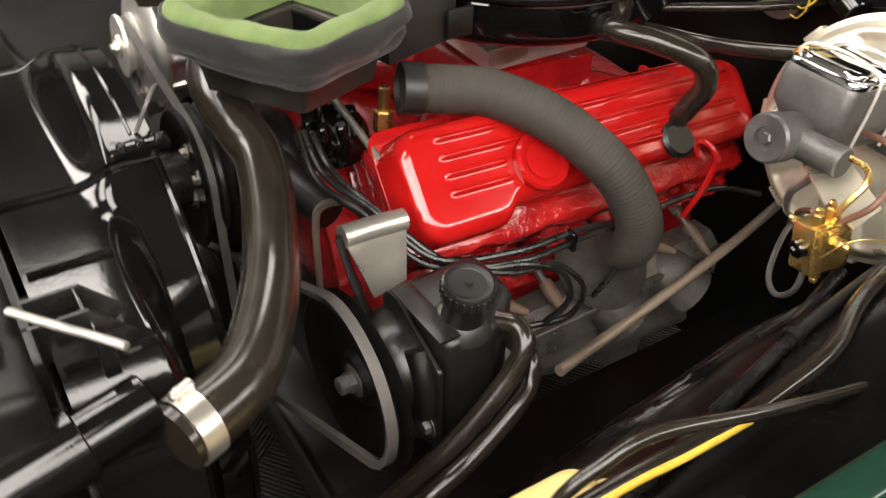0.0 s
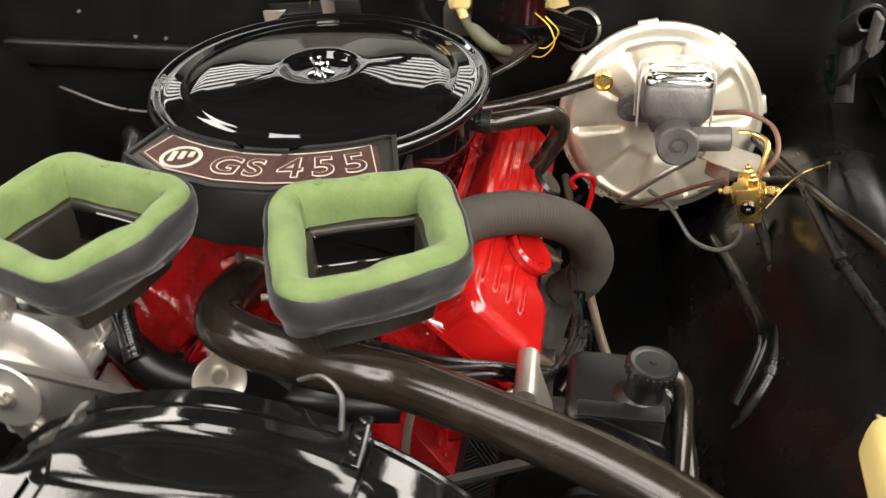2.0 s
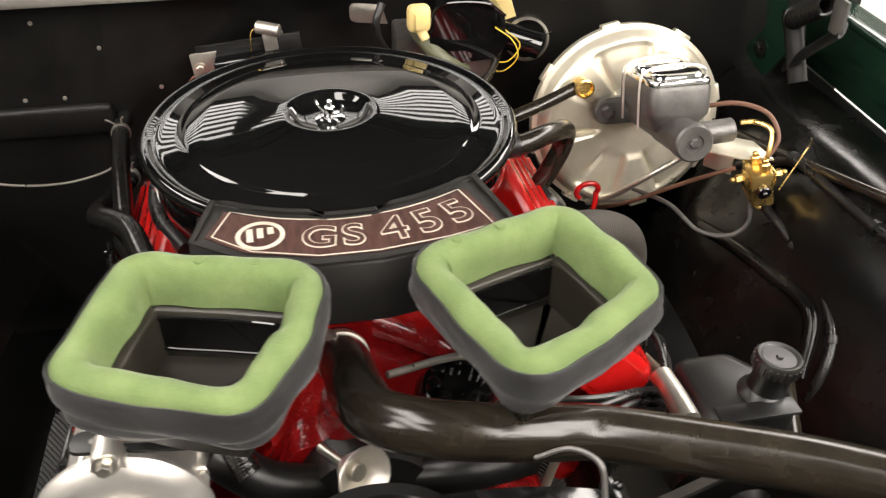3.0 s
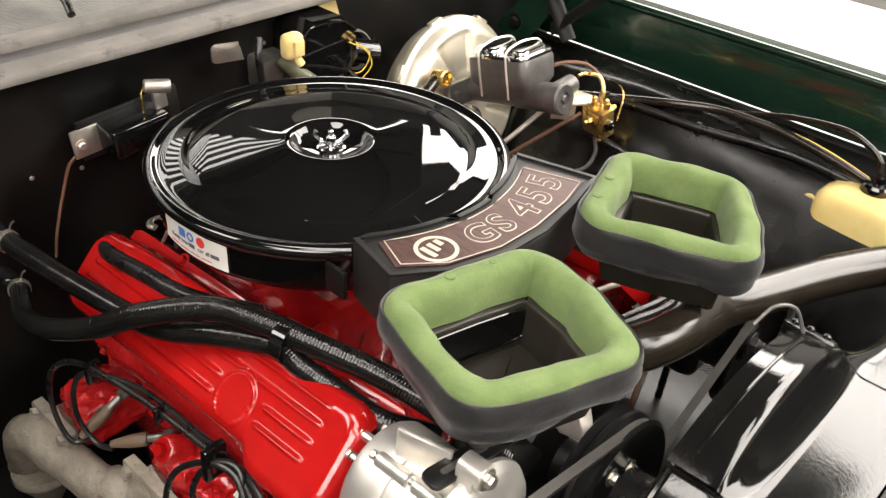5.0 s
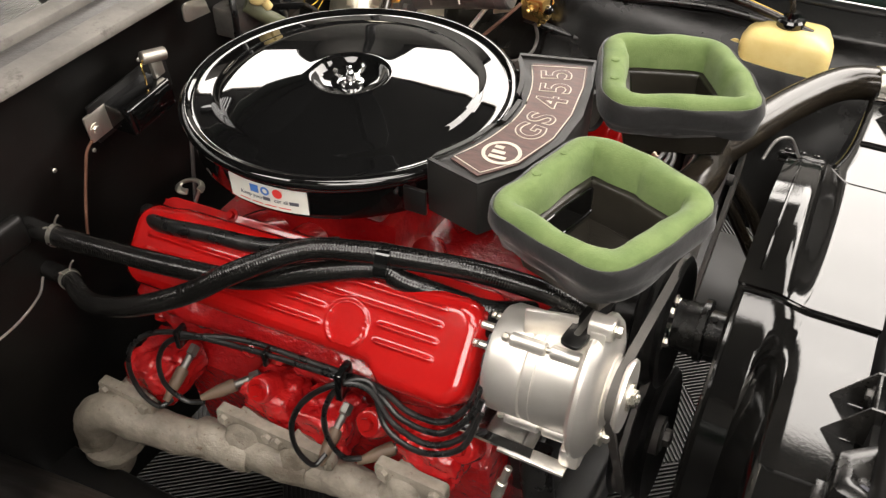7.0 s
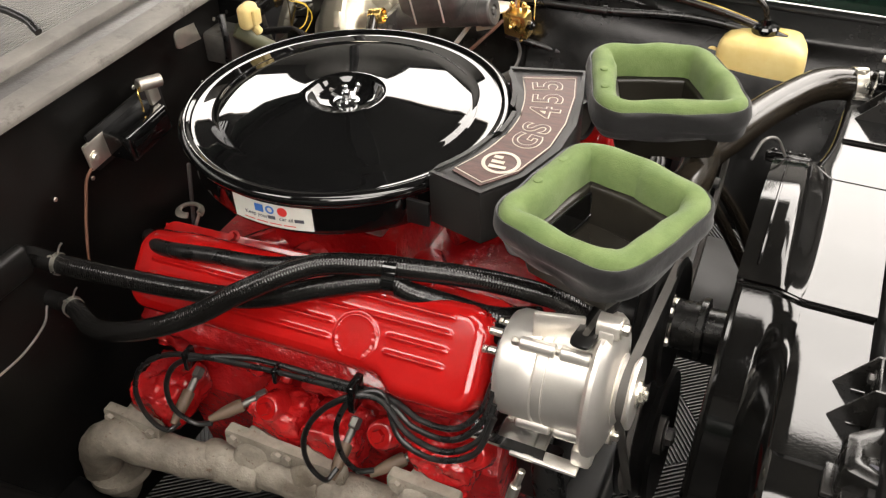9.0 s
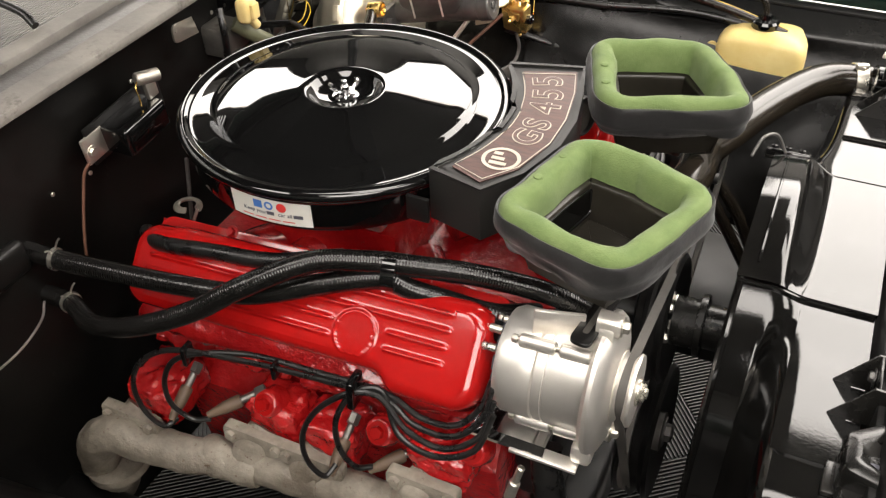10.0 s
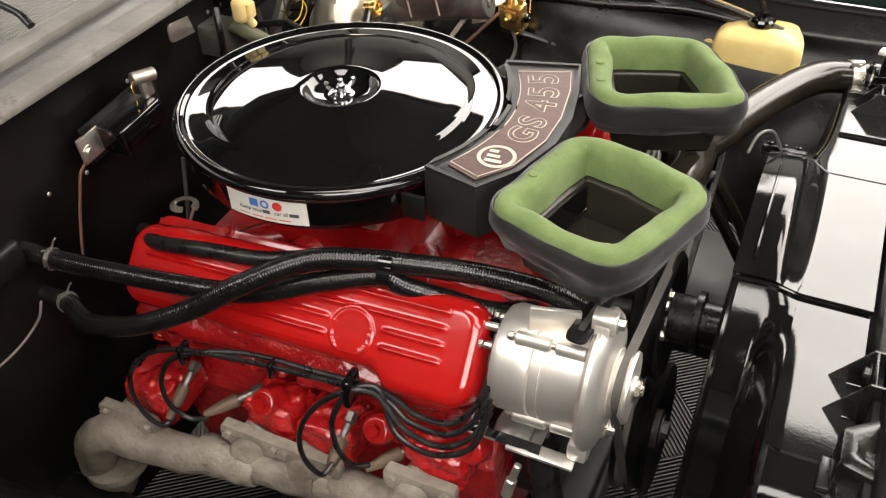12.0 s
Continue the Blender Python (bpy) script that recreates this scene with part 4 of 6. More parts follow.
def bulged(corners, by):
    """The outline with the middle of each edge pushed outwards."""
    mid = sum((Vector(p) for p in corners), Vector((0, 0))) / len(corners)
    out = []
    for k, b in enumerate(by):
        p, q = Vector(corners[k]), Vector(corners[(k + 1) % len(corners)])
        m = (p + q) / 2
        nrm = Vector((q.y - p.y, p.x - q.x)).normalized()
        out += [p, m + (nrm if nrm.dot(m - mid) > 0 else -nrm) * b]
    return out


def snorkel(t, side, corners, by):
    n = 112
    ring = resample(rounded(bulged(corners, by), 0.046, 8), n)
    c = sum(ring, Vector((0, 0))) / n

    def loop(off, z, wob=0.0, seed=0.0, dz=0.0, f=28.0):
        """The outline moved outwards by off metres."""
        out = []
        for k, p in enumerate(ring):
            tan = (ring[(k + 1) % n] - ring[k - 1]).normalized()
            nrm = Vector((tan.y, -tan.x))
            if nrm.dot(p - c) < 0:
                nrm = -nrm
            w = wob * noise.noise(Vector((p.x * f + seed, p.y * f, z * 20 + seed)))
            q = p + nrm * (off + w)
            out.append((q.x, q.y, z + dz * noise.noise(Vector((p.x * f * 0.8, p.y * f * 0.8 + seed, 3.1)))))
        return out

    s = side * 7.0
    foam = loft([loop(-0.003, 0.96, 0.002, s), loop(-0.001, 0.98, 0.002, s, 0.003), loop(-0.002, 0.989, 0.002, s, 0.003), loop(-0.006, 0.9945, 0.002, s, 0.003), loop(-0.013, 0.997, 0.003, s, 0.003),
                 loop(-0.021, 0.9965, 0.005, s + 3, 0.003), loop(-0.0275, 0.9925, 0.005, s + 3, 0.003), loop(-0.0315, 0.984, 0.005, s + 3), loop(-0.0335, 0.972, 0.004, s + 3), loop(-0.0345, 0.9585, 0.003, s + 3), loop(-0.02, 0.9575)])
    head = part("foam_seal", foam, FOAM, t, "soft green foam seal", angle=80)
    for fx in ((0.3, 0.62) if side < 0 else (0.25, 0.55)):
        a, b = (Vector(corners[0]), Vector(corners[3])) if side < 0 else (Vector(corners[0]), Vector(corners[1]))
        p = a.lerp(b, fx)
        p = p + (c - p).normalized() * 0.016
        part("foam_stud", lathe([(0.006, 0), (0.005, 0.003), (0, 0.004)], 14, (p.x, p.y, 0.995), (0, 0, 1)), FOAM, head)
    skin = loft([loop(-0.026, 0.938, 0.002, s, 0.004), loop(-0.02, 0.9395, 0.003, s, 0.006), loop(-0.013, 0.943, 0.005, s, 0.01, 14), loop(-0.006, 0.948, 0.006, s, 0.012, 16), loop(-0.002, 0.9525, 0.007, s + 1, 0.014, 18), loop(-0.002, 0.957, 0.007, s + 1, 0.015, 18),
                 loop(0.0005, 0.9615, 0.006, s + 2, 0.013, 16), loop(0.003, 0.967, 0.005, s + 2, 0.01, 16), loop(0.004, 0.973, 0.004, s + 3, 0.006, 20), loop(0.0035, 0.98, 0.003, s + 3, 0.004, 22), loop(0.0022, 0.987, 0.0025, s, 0.003), loop(0.0008, 0.9895, 0.002, s, 0.003), loop(-0.001, 0.9885, 0.002, s, 0.003)])
    part("boot", skin, SKIN, t, "wrinkled black vinyl boot", angle=80)
    # moulded duct below the seal: a rim, then walls that narrow to the floor
    tray = loft([loop(-0.022, 0.956), loop(-0.0385, 0.9568), loop(-0.04, 0.9555), loop(-0.0405, 0.951), loop(-0.042, 0.925), loop(-0.043, 0.911), loop(-0.044, 0.9055), loop(-0.044, 0.902), loop(-0.036, 0.903), loop(-0.03, 0.925), loop(-0.022, 0.952)], False, False)
    duct = part("duct", tray, DUCT_GREY, t, "worn dark grey plastic inlet duct", angle=50)
    part("duct_floor", loft([loop(-0.0415, 0.902), loop(-0.0415, 0.9062)], True, True), DUCT_GREY, duct)
    d0, d1 = (Vector(corners[0]), Vector(corners[3])) if side < 0 else (Vector(corners[0]), Vector(corners[1]))
    mid = d0.lerp(d1, 0.5)
    k0 = min(range(n), key=lambda k: (ring[k] - mid).length)
    wall_in, wall_top = loop(-0.0438, 0.92), loop(-0.0412, 0.95)
    half = 13

    def opening(u, v):
        """A point of the inner wall beside the air cleaner, rounded at the ends."""
        k = k0 + u * half
        i, fr = int(math.floor(k)), k - math.floor(k)
        p = Vector(wall_in[i % n]).lerp(Vector(wall_in[(i + 1) % n]), fr)
        q = Vector(wall_top[i % n]).lerp(Vector(wall_top[(i + 1) % n]), fr)
        h = 0.5 + (v - 0.5) * max(0.0, 1 - abs(u) ** 5) ** 0.4
        r = p.lerp(q, h)
        return (r.x, r.y, 0.914 + 0.036 * h)

    # flat black sheet on the wall stands for the opening's shaded inside
    part("inlet_slot", grid_sheet(opening, span(-1, 1, 41), span(0, 1, 8)), GLOSS_BLACK, duct, "black sheet standing for the shaded inlet slot")
    edge = [opening(u, 0.0) for u in span(-1, 1, 33)] + [opening(u, 1.0) for u in span(1, -1, 33)]
    part("slot_lip", tube(edge, 0.0018, 8, raw=True), GLOSS_BLACK, duct)


def sticker(t):
    r = 0.2158

    def at(a, z, off=0.0):
        return (r + off) * math.cos(a), (r + off) * math.sin(a), z

    a0, a1 = radians(-101.5), radians(-72)

    def f(a, z):
        k = (a - a0) / (a1 - a0)
        return at(a, z - 0.004 * math.sin(k * math.pi) * 0.0, 0.0003 + 0.0004 * noise.noise(Vector((a * 30, z * 200, 0))))

    s = part("sticker", thicken(grid_sheet(f, span(a0, a1, 24), span(0.899, 0.933, 6)), 0.0003), STICKER, t, "white paper sticker with small print")

    def stamp(bm, a, z, mat):
        m = frame_at(a, z)
        part("print", moved(bm, m), mat, s, smooth=False)

    def frame_at(a, z):
        n = Vector((math.cos(a), math.sin(a), 0))
        x = Vector((-n.y, n.x, 0))
        p = Vector(at(a, z, 0.0012))
        return Matrix(((x.x, 0, n.x, p.x), (x.y, 0, n.y, p.y), (0, 1, 0, p.z), (0, 0, 0, 1)))

    stamp(box(-0.006, 0.006, -0.0055, 0.0055, 0, 0.0004, 0), radians(-90.5), 0.9245, BLUE)
    stamp(lathe([(0.0035, 0), (0.006, 0), (0.006, 0.0004), (0.0035, 0.0004)], 20, closed=True), radians(-86.5), 0.9245, BLUE)
    stamp(lathe([(0, 0.0004), (0.0065, 0.0004), (0.0065, 0)], 20), radians(-82), 0.9245, RED_PRINT)
    for body, a in (("Keep your", -92.0), ("car all", -81.0)):
        stamp(text_bm(body, 0.0078, 0.0002, Matrix.Identity(4)), radians(a), 0.9135, INK_OR_HOLE)
    for a, w in ((-86.2, 0.005), (-76.5, 0.006)):
        stamp(box(-w, w, -0.0024, 0.0024, 0, 0.0004, 0), radians(a), 0.9135, INK_OR_HOLE)
    for a in (-95, -90, -85, -80):
        stamp(box(-0.008, 0.008, -0.0006, 0.0006, 0, 0.0004, 0), radians(a), 0.9045, RED_PRINT)


air_cleaner()


# ---- cooling ----
def fan_shroud():
    t = thing("fan_shroud", "semi-gloss black fan shroud over the radiator", "fan shroud", at=(0.6, 0.06, 0.35))
    cy, cz, R = 0.064, 0.612, 0.298

    def barrel(x, a):
        r = R + 0.004 * (x - 0.552) / 0.06
        return (x, cy + r * math.sin(a), cz + r * math.cos(a))

    part("barrel", thicken(grid_sheet(barrel, [0.551, 0.554, 0.562, 0.575, 0.582, 0.586], span(-math.pi, math.pi, 129)), 0.0035), SHROUD_BLACK, t)
    part("lip", tube([barrel(0.552, a) for a in span(-math.pi, math.pi, 97)], 0.0045, 8, raw=True), SHROUD_BLACK, t)

    def square(a, x):
        """From the round barrel to the square front."""
        k = max(0.0, min(1.0, (x - 0.586) / 0.042))
        k = k * k * (3 - 2 * k)
        s, c = math.sin(a), math.cos(a)
        w, hi, lo = 0.43, 0.254, 0.29
        e = 14.0
        d = ((abs(s) / w) ** e + (abs(c) / (hi if c > 0 else lo)) ** e) ** (-1 / e)
        r = (1 - k) * (R + 0.0025) + k * d
        return (x, cy + r * s, cz + r * c)

    part("body", thicken(grid_sheet(square, span(-math.pi, math.pi, 257), [0.586, 0.59, 0.594, 0.598, 0.602, 0.606, 0.61, 0.614, 0.618, 0.622, 0.626, 0.63, 0.65, 0.67, 0.685, 0.698]), 0.0035), SHROUD_BLACK, t)
    # raised crown of the upper half between its two seams: rolled band, step down, flat top
    def crown(a, x):
        q = Vector(barrel(x, a)) if x <= 0.586 else Vector(square(a, x))
        return q + Vector((0, math.sin(a), math.cos(a))) * (0.007 if x < 0.6 else 0.005)

    c = part("crown", thicken(grid_sheet(crown, span(-0.47, 0.44, 60), [0.547, 0.549, 0.556, 0.57, 0.58, 0.585, 0.59, 0.594, 0.598, 0.602, 0.606, 0.61, 0.614, 0.618, 0.622, 0.626, 0.63, 0.65, 0.68, 0.7]), 0.006), SHROUD_BLACK, t, angle=60)
    part("crown_rib", tube([Vector(crown(a, 0.566)) + Vector((0, 0, 0.0006)) for a in span(-0.4, 0.36, 28)], 0.0018, 6, raw=True), SHROUD_BLACK, c)
    for a in (-0.482, 0.452):
        part("seam_flange", tube([Vector(barrel(x, a) if x <= 0.586 else square(a, x)) + Vector((0, math.sin(a), math.cos(a))) * 0.002 for x in span(0.55, 0.698, 24)], 0.0028, 8, raw=True), SHROUD_BLACK, c)
    # hinge-like tab with its pins at the seam
    m = Matrix.Translation((0.562, 0.184, 0.888)) @ Matrix.Rotation(radians(-22), 4, "X")
    tab = part("seam_tab", moved(box(-0.028, 0.03, -0.008, 0.008, -0.006, 0.009, 0.003), m), SHROUD_BLACK, t)
    for k in (-0.018, 0.0, 0.018):
        part("pin", moved(cyl((k, 0, 0.008), (k, 0, 0.013), 0.0045, 14), m), SHROUD_BLACK, tab)
    # embossed panel and ribs on the flat front part
    def proud(a, x, h):
        return Vector(square(a, x)) + Vector((0, math.sin(a), math.cos(a))) * h

    part("raised_panel", thicken(grid_sheet(lambda a, x: proud(a, x, 0.005), span(-0.95, -0.53, 18), span(0.622, 0.684, 8)), 0.007), SHROUD_BLACK, t)
    for a in (0.74, 0.95):
        part("raised_rib", tube([proud(a, x, 0.001) for x in span(0.625, 0.694, 8)], 0.004, 8, raw=True), SHROUD_BLACK, t)
    part("cable_tie", tube([(0.56, 0.172, 0.9), (0.545, 0.17, 0.925), (0.53, 0.15, 0.93), (0.522, 0.125, 0.915)], 0.0022, 6), IRON, t)


def radiator():
    t = thing("radiator", "black painted radiator behind the fan shroud", "radiator", at=(0.72, 0, 0.3))
    part("core", box(0.705, 0.732, -0.36, 0.44, 0.33, 0.9, 0.003), CHASSIS_BLACK, t)
    part("top_tank", box(0.712, 0.76, -0.4, 0.5, 0.87, 0.93, 0.012, 3), PLATE_BLACK, t)
    st = part("support_strap", tube([(0.655, 0.47, 0.917), (0.668, 0.458, 0.921), (0.69, 0.439, 0.927), (0.715, 0.418, 0.935)], 0.007, 12, flat=0.45), ALU, t, "bare metal support strap")
    part("strap_leg", box(0.66, 0.672, 0.45, 0.462, 0.885, 0.918, 0.002), PLATE_BLACK, st)
    part("hose_neck", join(cyl((0.65, 0.479, 0.869), (0.73, 0.495, 0.862), 0.0225, 24), cyl((0.7, 0.488, 0.865), (0.79, 0.505, 0.858), 0.029, 24)), SHROUD_BLACK, t)
    # gusseted brackets that hold the shroud: two triangular fins with a bolted web between
    for y0, y1, z0, zt, dx in ((-0.181, -0.228, 0.868, 0.918, 0.0), (0.4, 0.368, 0.862, 0.9, -0.034)):
        b = part("mount_bracket", box(0.701 + dx, 0.704 + dx, min(y0, y1), max(y0, y1), z0 + 0.006, zt, 0.001), SATIN_BLACK, t)
        for y in (y0, y1):
            fin = Matrix(((1, 0, 0, 0), (0, 0, 1, y), (0, 1, 0, 0), (0, 0, 0, 1)))
            part("fin", prism([(0.665 + dx, z0), (0.699 + dx, zt), (0.76 + dx, zt), (0.76 + dx, z0)], -0.0015, 0.0015, 0.0005, fin), SATIN_BLACK, b)
        part("bolt", bolt((0.7 + dx, (y0 + y1) / 2 + 0.012, zt - 0.02), (-1, 0, 0), 0.006, 0.006), IRON, b)
    st = part("stamped_bracket", loft([[(x, y, z) for x, y in rounded([(0.682 + i, -0.322 + i), (0.76 - i, -0.345 + i), (0.76 - i, -0.232 - i), (0.722 + i, -0.244 - i), (0.682 + i, -0.276 - i)], 0.008)] for z, i in ((0.862, 0.0), (0.898, 0.0), (0.904, 0.002), (0.9075, 0.008), (0.9072, 0.014), (0.902, 0.019), (0.9015, 0.024))], True, True), SATIN_BLACK, t, "dark stamped steel mounting bracket", angle=40)
    part("stamped_foot", box(0.672, 0.684, -0.324, -0.272, 0.862, 0.868, 0.002), SATIN_BLACK, st)
    part("stamped_step", box(0.686, 0.76, -0.352, -0.324, 0.862, 0.884, 0.004), SATIN_BLACK, st)
    # the hole is a dark patch: its inner shade is only colour
    part("bracket_hole", prism(rounded([(-0.005, -0.004), (0.005, -0.004), (0.005, 0.004), (-0.005, 0.004)], 0.0038, 5), 0, 0.0006, 0, Matrix.Translation((0.708, -0.308, 0.9018))), INK_OR_HOLE, st)
    part("top_plate", box(0.725, 0.8, -0.47, 0.46, 0.937, 0.943, 0.002), PLATE_BLACK, t, "flat black upper mounting plate")
    for y in (-0.36, 0.12, 0.3):
        part("plate_rib", box(0.735, 0.79, y - 0.03, y + 0.03, 0.942, 0.949, 0.003), PLATE_BLACK, t)


def upper_hose():
    t = thing("upper_radiator_hose", "thick glossy black upper radiator hose with steel clamps", "hose", at=(0.5, 0.2, 0.87))
    path = [(0.262, -0.008, 0.825), (0.305, -0.006, 0.85), (0.345, -0.003, 0.868), (0.386, 0.0, 0.882), (0.423, 0.012, 0.89), (0.449, 0.047, 0.895), (0.463, 0.1, 0.892), (0.464, 0.15, 0.882), (0.464, 0.2, 0.871), (0.492, 0.28, 0.866), (0.538, 0.377, 0.868), (0.595, 0.455, 0.871),
            (0.66, 0.482, 0.868)]
    part("hose", tube(path, 0.0255, 28, 10), HOSE_GLOSS, t)
    for p, d in (((0.645, 0.477, 0.869), (0.06, 0.02, 0.0)), ((0.29, -0.007, 0.8415), (1, 0.05, 0.55))):
        band = lathe([(0.0258, -0.009), (0.0275, -0.009), (0.0275, 0.009), (0.0258, 0.009)], 32, p, d, closed=True)
        c = part("clamp", band, ZINC, t, "bright steel hose clamp")
        q = Vector(p) + Vector((0.0, -0.008, 0.029))
        part("screw", join(cyl(q - Vector((0.008, 0.004, 0)), q + Vector((0.01, 0.004, 0)), 0.0045, 12), box(q.x - 0.008, q.x + 0.006, q.y - 0.005, q.y + 0.005, q.z - 0.005, q.z + 0.001, 0.001)), ZINC, c)


def duct_hose():
    t = thing("preheat_duct", "grey-brown ribbed flexible duct arching to the exhaust", "hose", at=(0.15, 0.3, 0.8))
    part("duct", tube([(0.285, 0.19, 0.893), (0.245, 0.205, 0.888), (0.2, 0.235, 0.884), (0.155, 0.29, 0.864), (0.115, 0.345, 0.82), (0.088, 0.37, 0.76), (0.078, 0.362, 0.712), (0.07, 0.335, 0.68)], 0.0265, 28, 10, wave=0.0003, pitch=0.005), DUCT, t)
    part("inlet_cuff", lathe([(0.0268, -0.012), (0.0285, -0.012), (0.0285, 0.012), (0.0268, 0.012)], 32, (0.28, 0.192, 0.8925), (-0.04, 0.015, -0.005), closed=True), PLASTIC, t)
    part("collar", lathe([(0.0, 0), (0.062, 0), (0.058, 0.012), (0.042, 0.028), (0.032, 0.05), (0.03, 0.062), (0, 0.062)], 32, (0.055, 0.3, 0.625), (0.1, 0.45, 0.75)), IRON_DARK, t, "grey metal collar on the exhaust manifold")


def heater_hoses():
    a = [(-0.335, -0.315, 0.815), (-0.279, -0.315, 0.817), (-0.176, -0.304, 0.819), (-0.098, -0.293, 0.82), (-0.017, -0.281, 0.825), (0.037, -0.272, 0.84), (0.095, -0.252, 0.858), (0.162, -0.226, 0.87), (0.2, -0.222, 0.862),
         (0.243, -0.212, 0.852), (0.297, -0.2, 0.842), (0.34, -0.16, 0.825)]
    b = [(-0.335, -0.312, 0.737), (-0.281, -0.314, 0.739), (-0.224, -0.338, 0.742), (-0.139, -0.342, 0.774), (-0.054, -0.323, 0.817), (0.012, -0.3, 0.862), (0.082, -0.255, 0.889), (0.145, -0.23, 0.893), (0.2, -0.21, 0.889),
         (0.273, -0.181, 0.877), (0.353, -0.151, 0.853), (0.4, -0.12, 0.81)]
    for p, lab in ((a, "black reinforced heater hose lying over the valve cover"), (b, "black reinforced heater hose twisted over its twin")):
        t = thing("heater_hose", lab, "hose", "heater hoses", at=p[4])
        part("hose", tube(p, 0.0135, 20, 10, wave=0.00025, pitch=0.0035), HOSE_BRAID, t)
        c = part("clamp", lathe([(0.0137, -0.003), (0.0155, -0.003), (0.0155, 0.003), (0.0137, 0.003)], 24, p[1], Vector(p[2]) - Vector(p[1]), closed=True), ZINC, t, "spring wire clamp")
        q = Vector(p[1])
        part("clamp_ear", join(tube([q + Vector((0.0, -0.004, 0.013)), q + Vector((0.006, -0.012, 0.024)), q + Vector((0.008, -0.018, 0.028))], 0.0014, 6),
                               tube([q + Vector((0.0, 0.004, 0.013)), q + Vector((0.006, 0.006, 0.026)), q + Vector((0.008, 0.01, 0.03))], 0.0014, 6)), ZINC, c)
    single("hose_tie", lathe([(0.021, -0.008), (0.0235, -0.008), (0.0235, 0.008), (0.021, 0.008)], 28, (0.172, -0.222, 0.881), (1, 0.25, -0.05), closed=True), GLOSS_BLACK, "black tape band tying the heater hoses", "hose tie")
    single("vacuum_hose", tube([(-0.22, -0.2, 0.80), (-0.166, -0.235, 0.822), (-0.074, -0.24, 0.842), (0.008, -0.228, 0.846), (0.09, -0.19, 0.852)], 0.0105, 16, 8, wave=0.0002, pitch=0.004), RUBBER,
           "short black hose beneath the heater hoses", "hose")
    t = thing("wiring_harness", "tape-wrapped wiring harness under the hoses", "wiring", at=(0.25, -0.2, 0.84))
    part("sleeve", tube([(0.15, -0.22, 0.845), (0.22, -0.215, 0.84), (0.29, -0.215, 0.838), (0.315, -0.225, 0.842)], 0.012, 14, 8, wave=0.0007, pitch=0.016), GLOSS_BLACK, t)
    part("wire", tube([(0.315, -0.225, 0.842), (0.33, -0.232, 0.87), (0.345, -0.228, 0.875), (0.345, -0.222, 0.85)], 0.0016, 8), YELLOW, t, "yellow wire loop")
    part("wire", tube([(0.31, -0.222, 0.845), (0.325, -0.24, 0.86), (0.328, -0.25, 0.83), (0.322, -0.262, 0.79)], 0.002, 8), RUBBER, t)
    part("wire", tube([(0.35, -0.21, 0.87), (0.352, -0.215, 0.85), (0.35, -0.225, 0.83)], 0.0018, 8), RED_PRINT, t, "red wire")


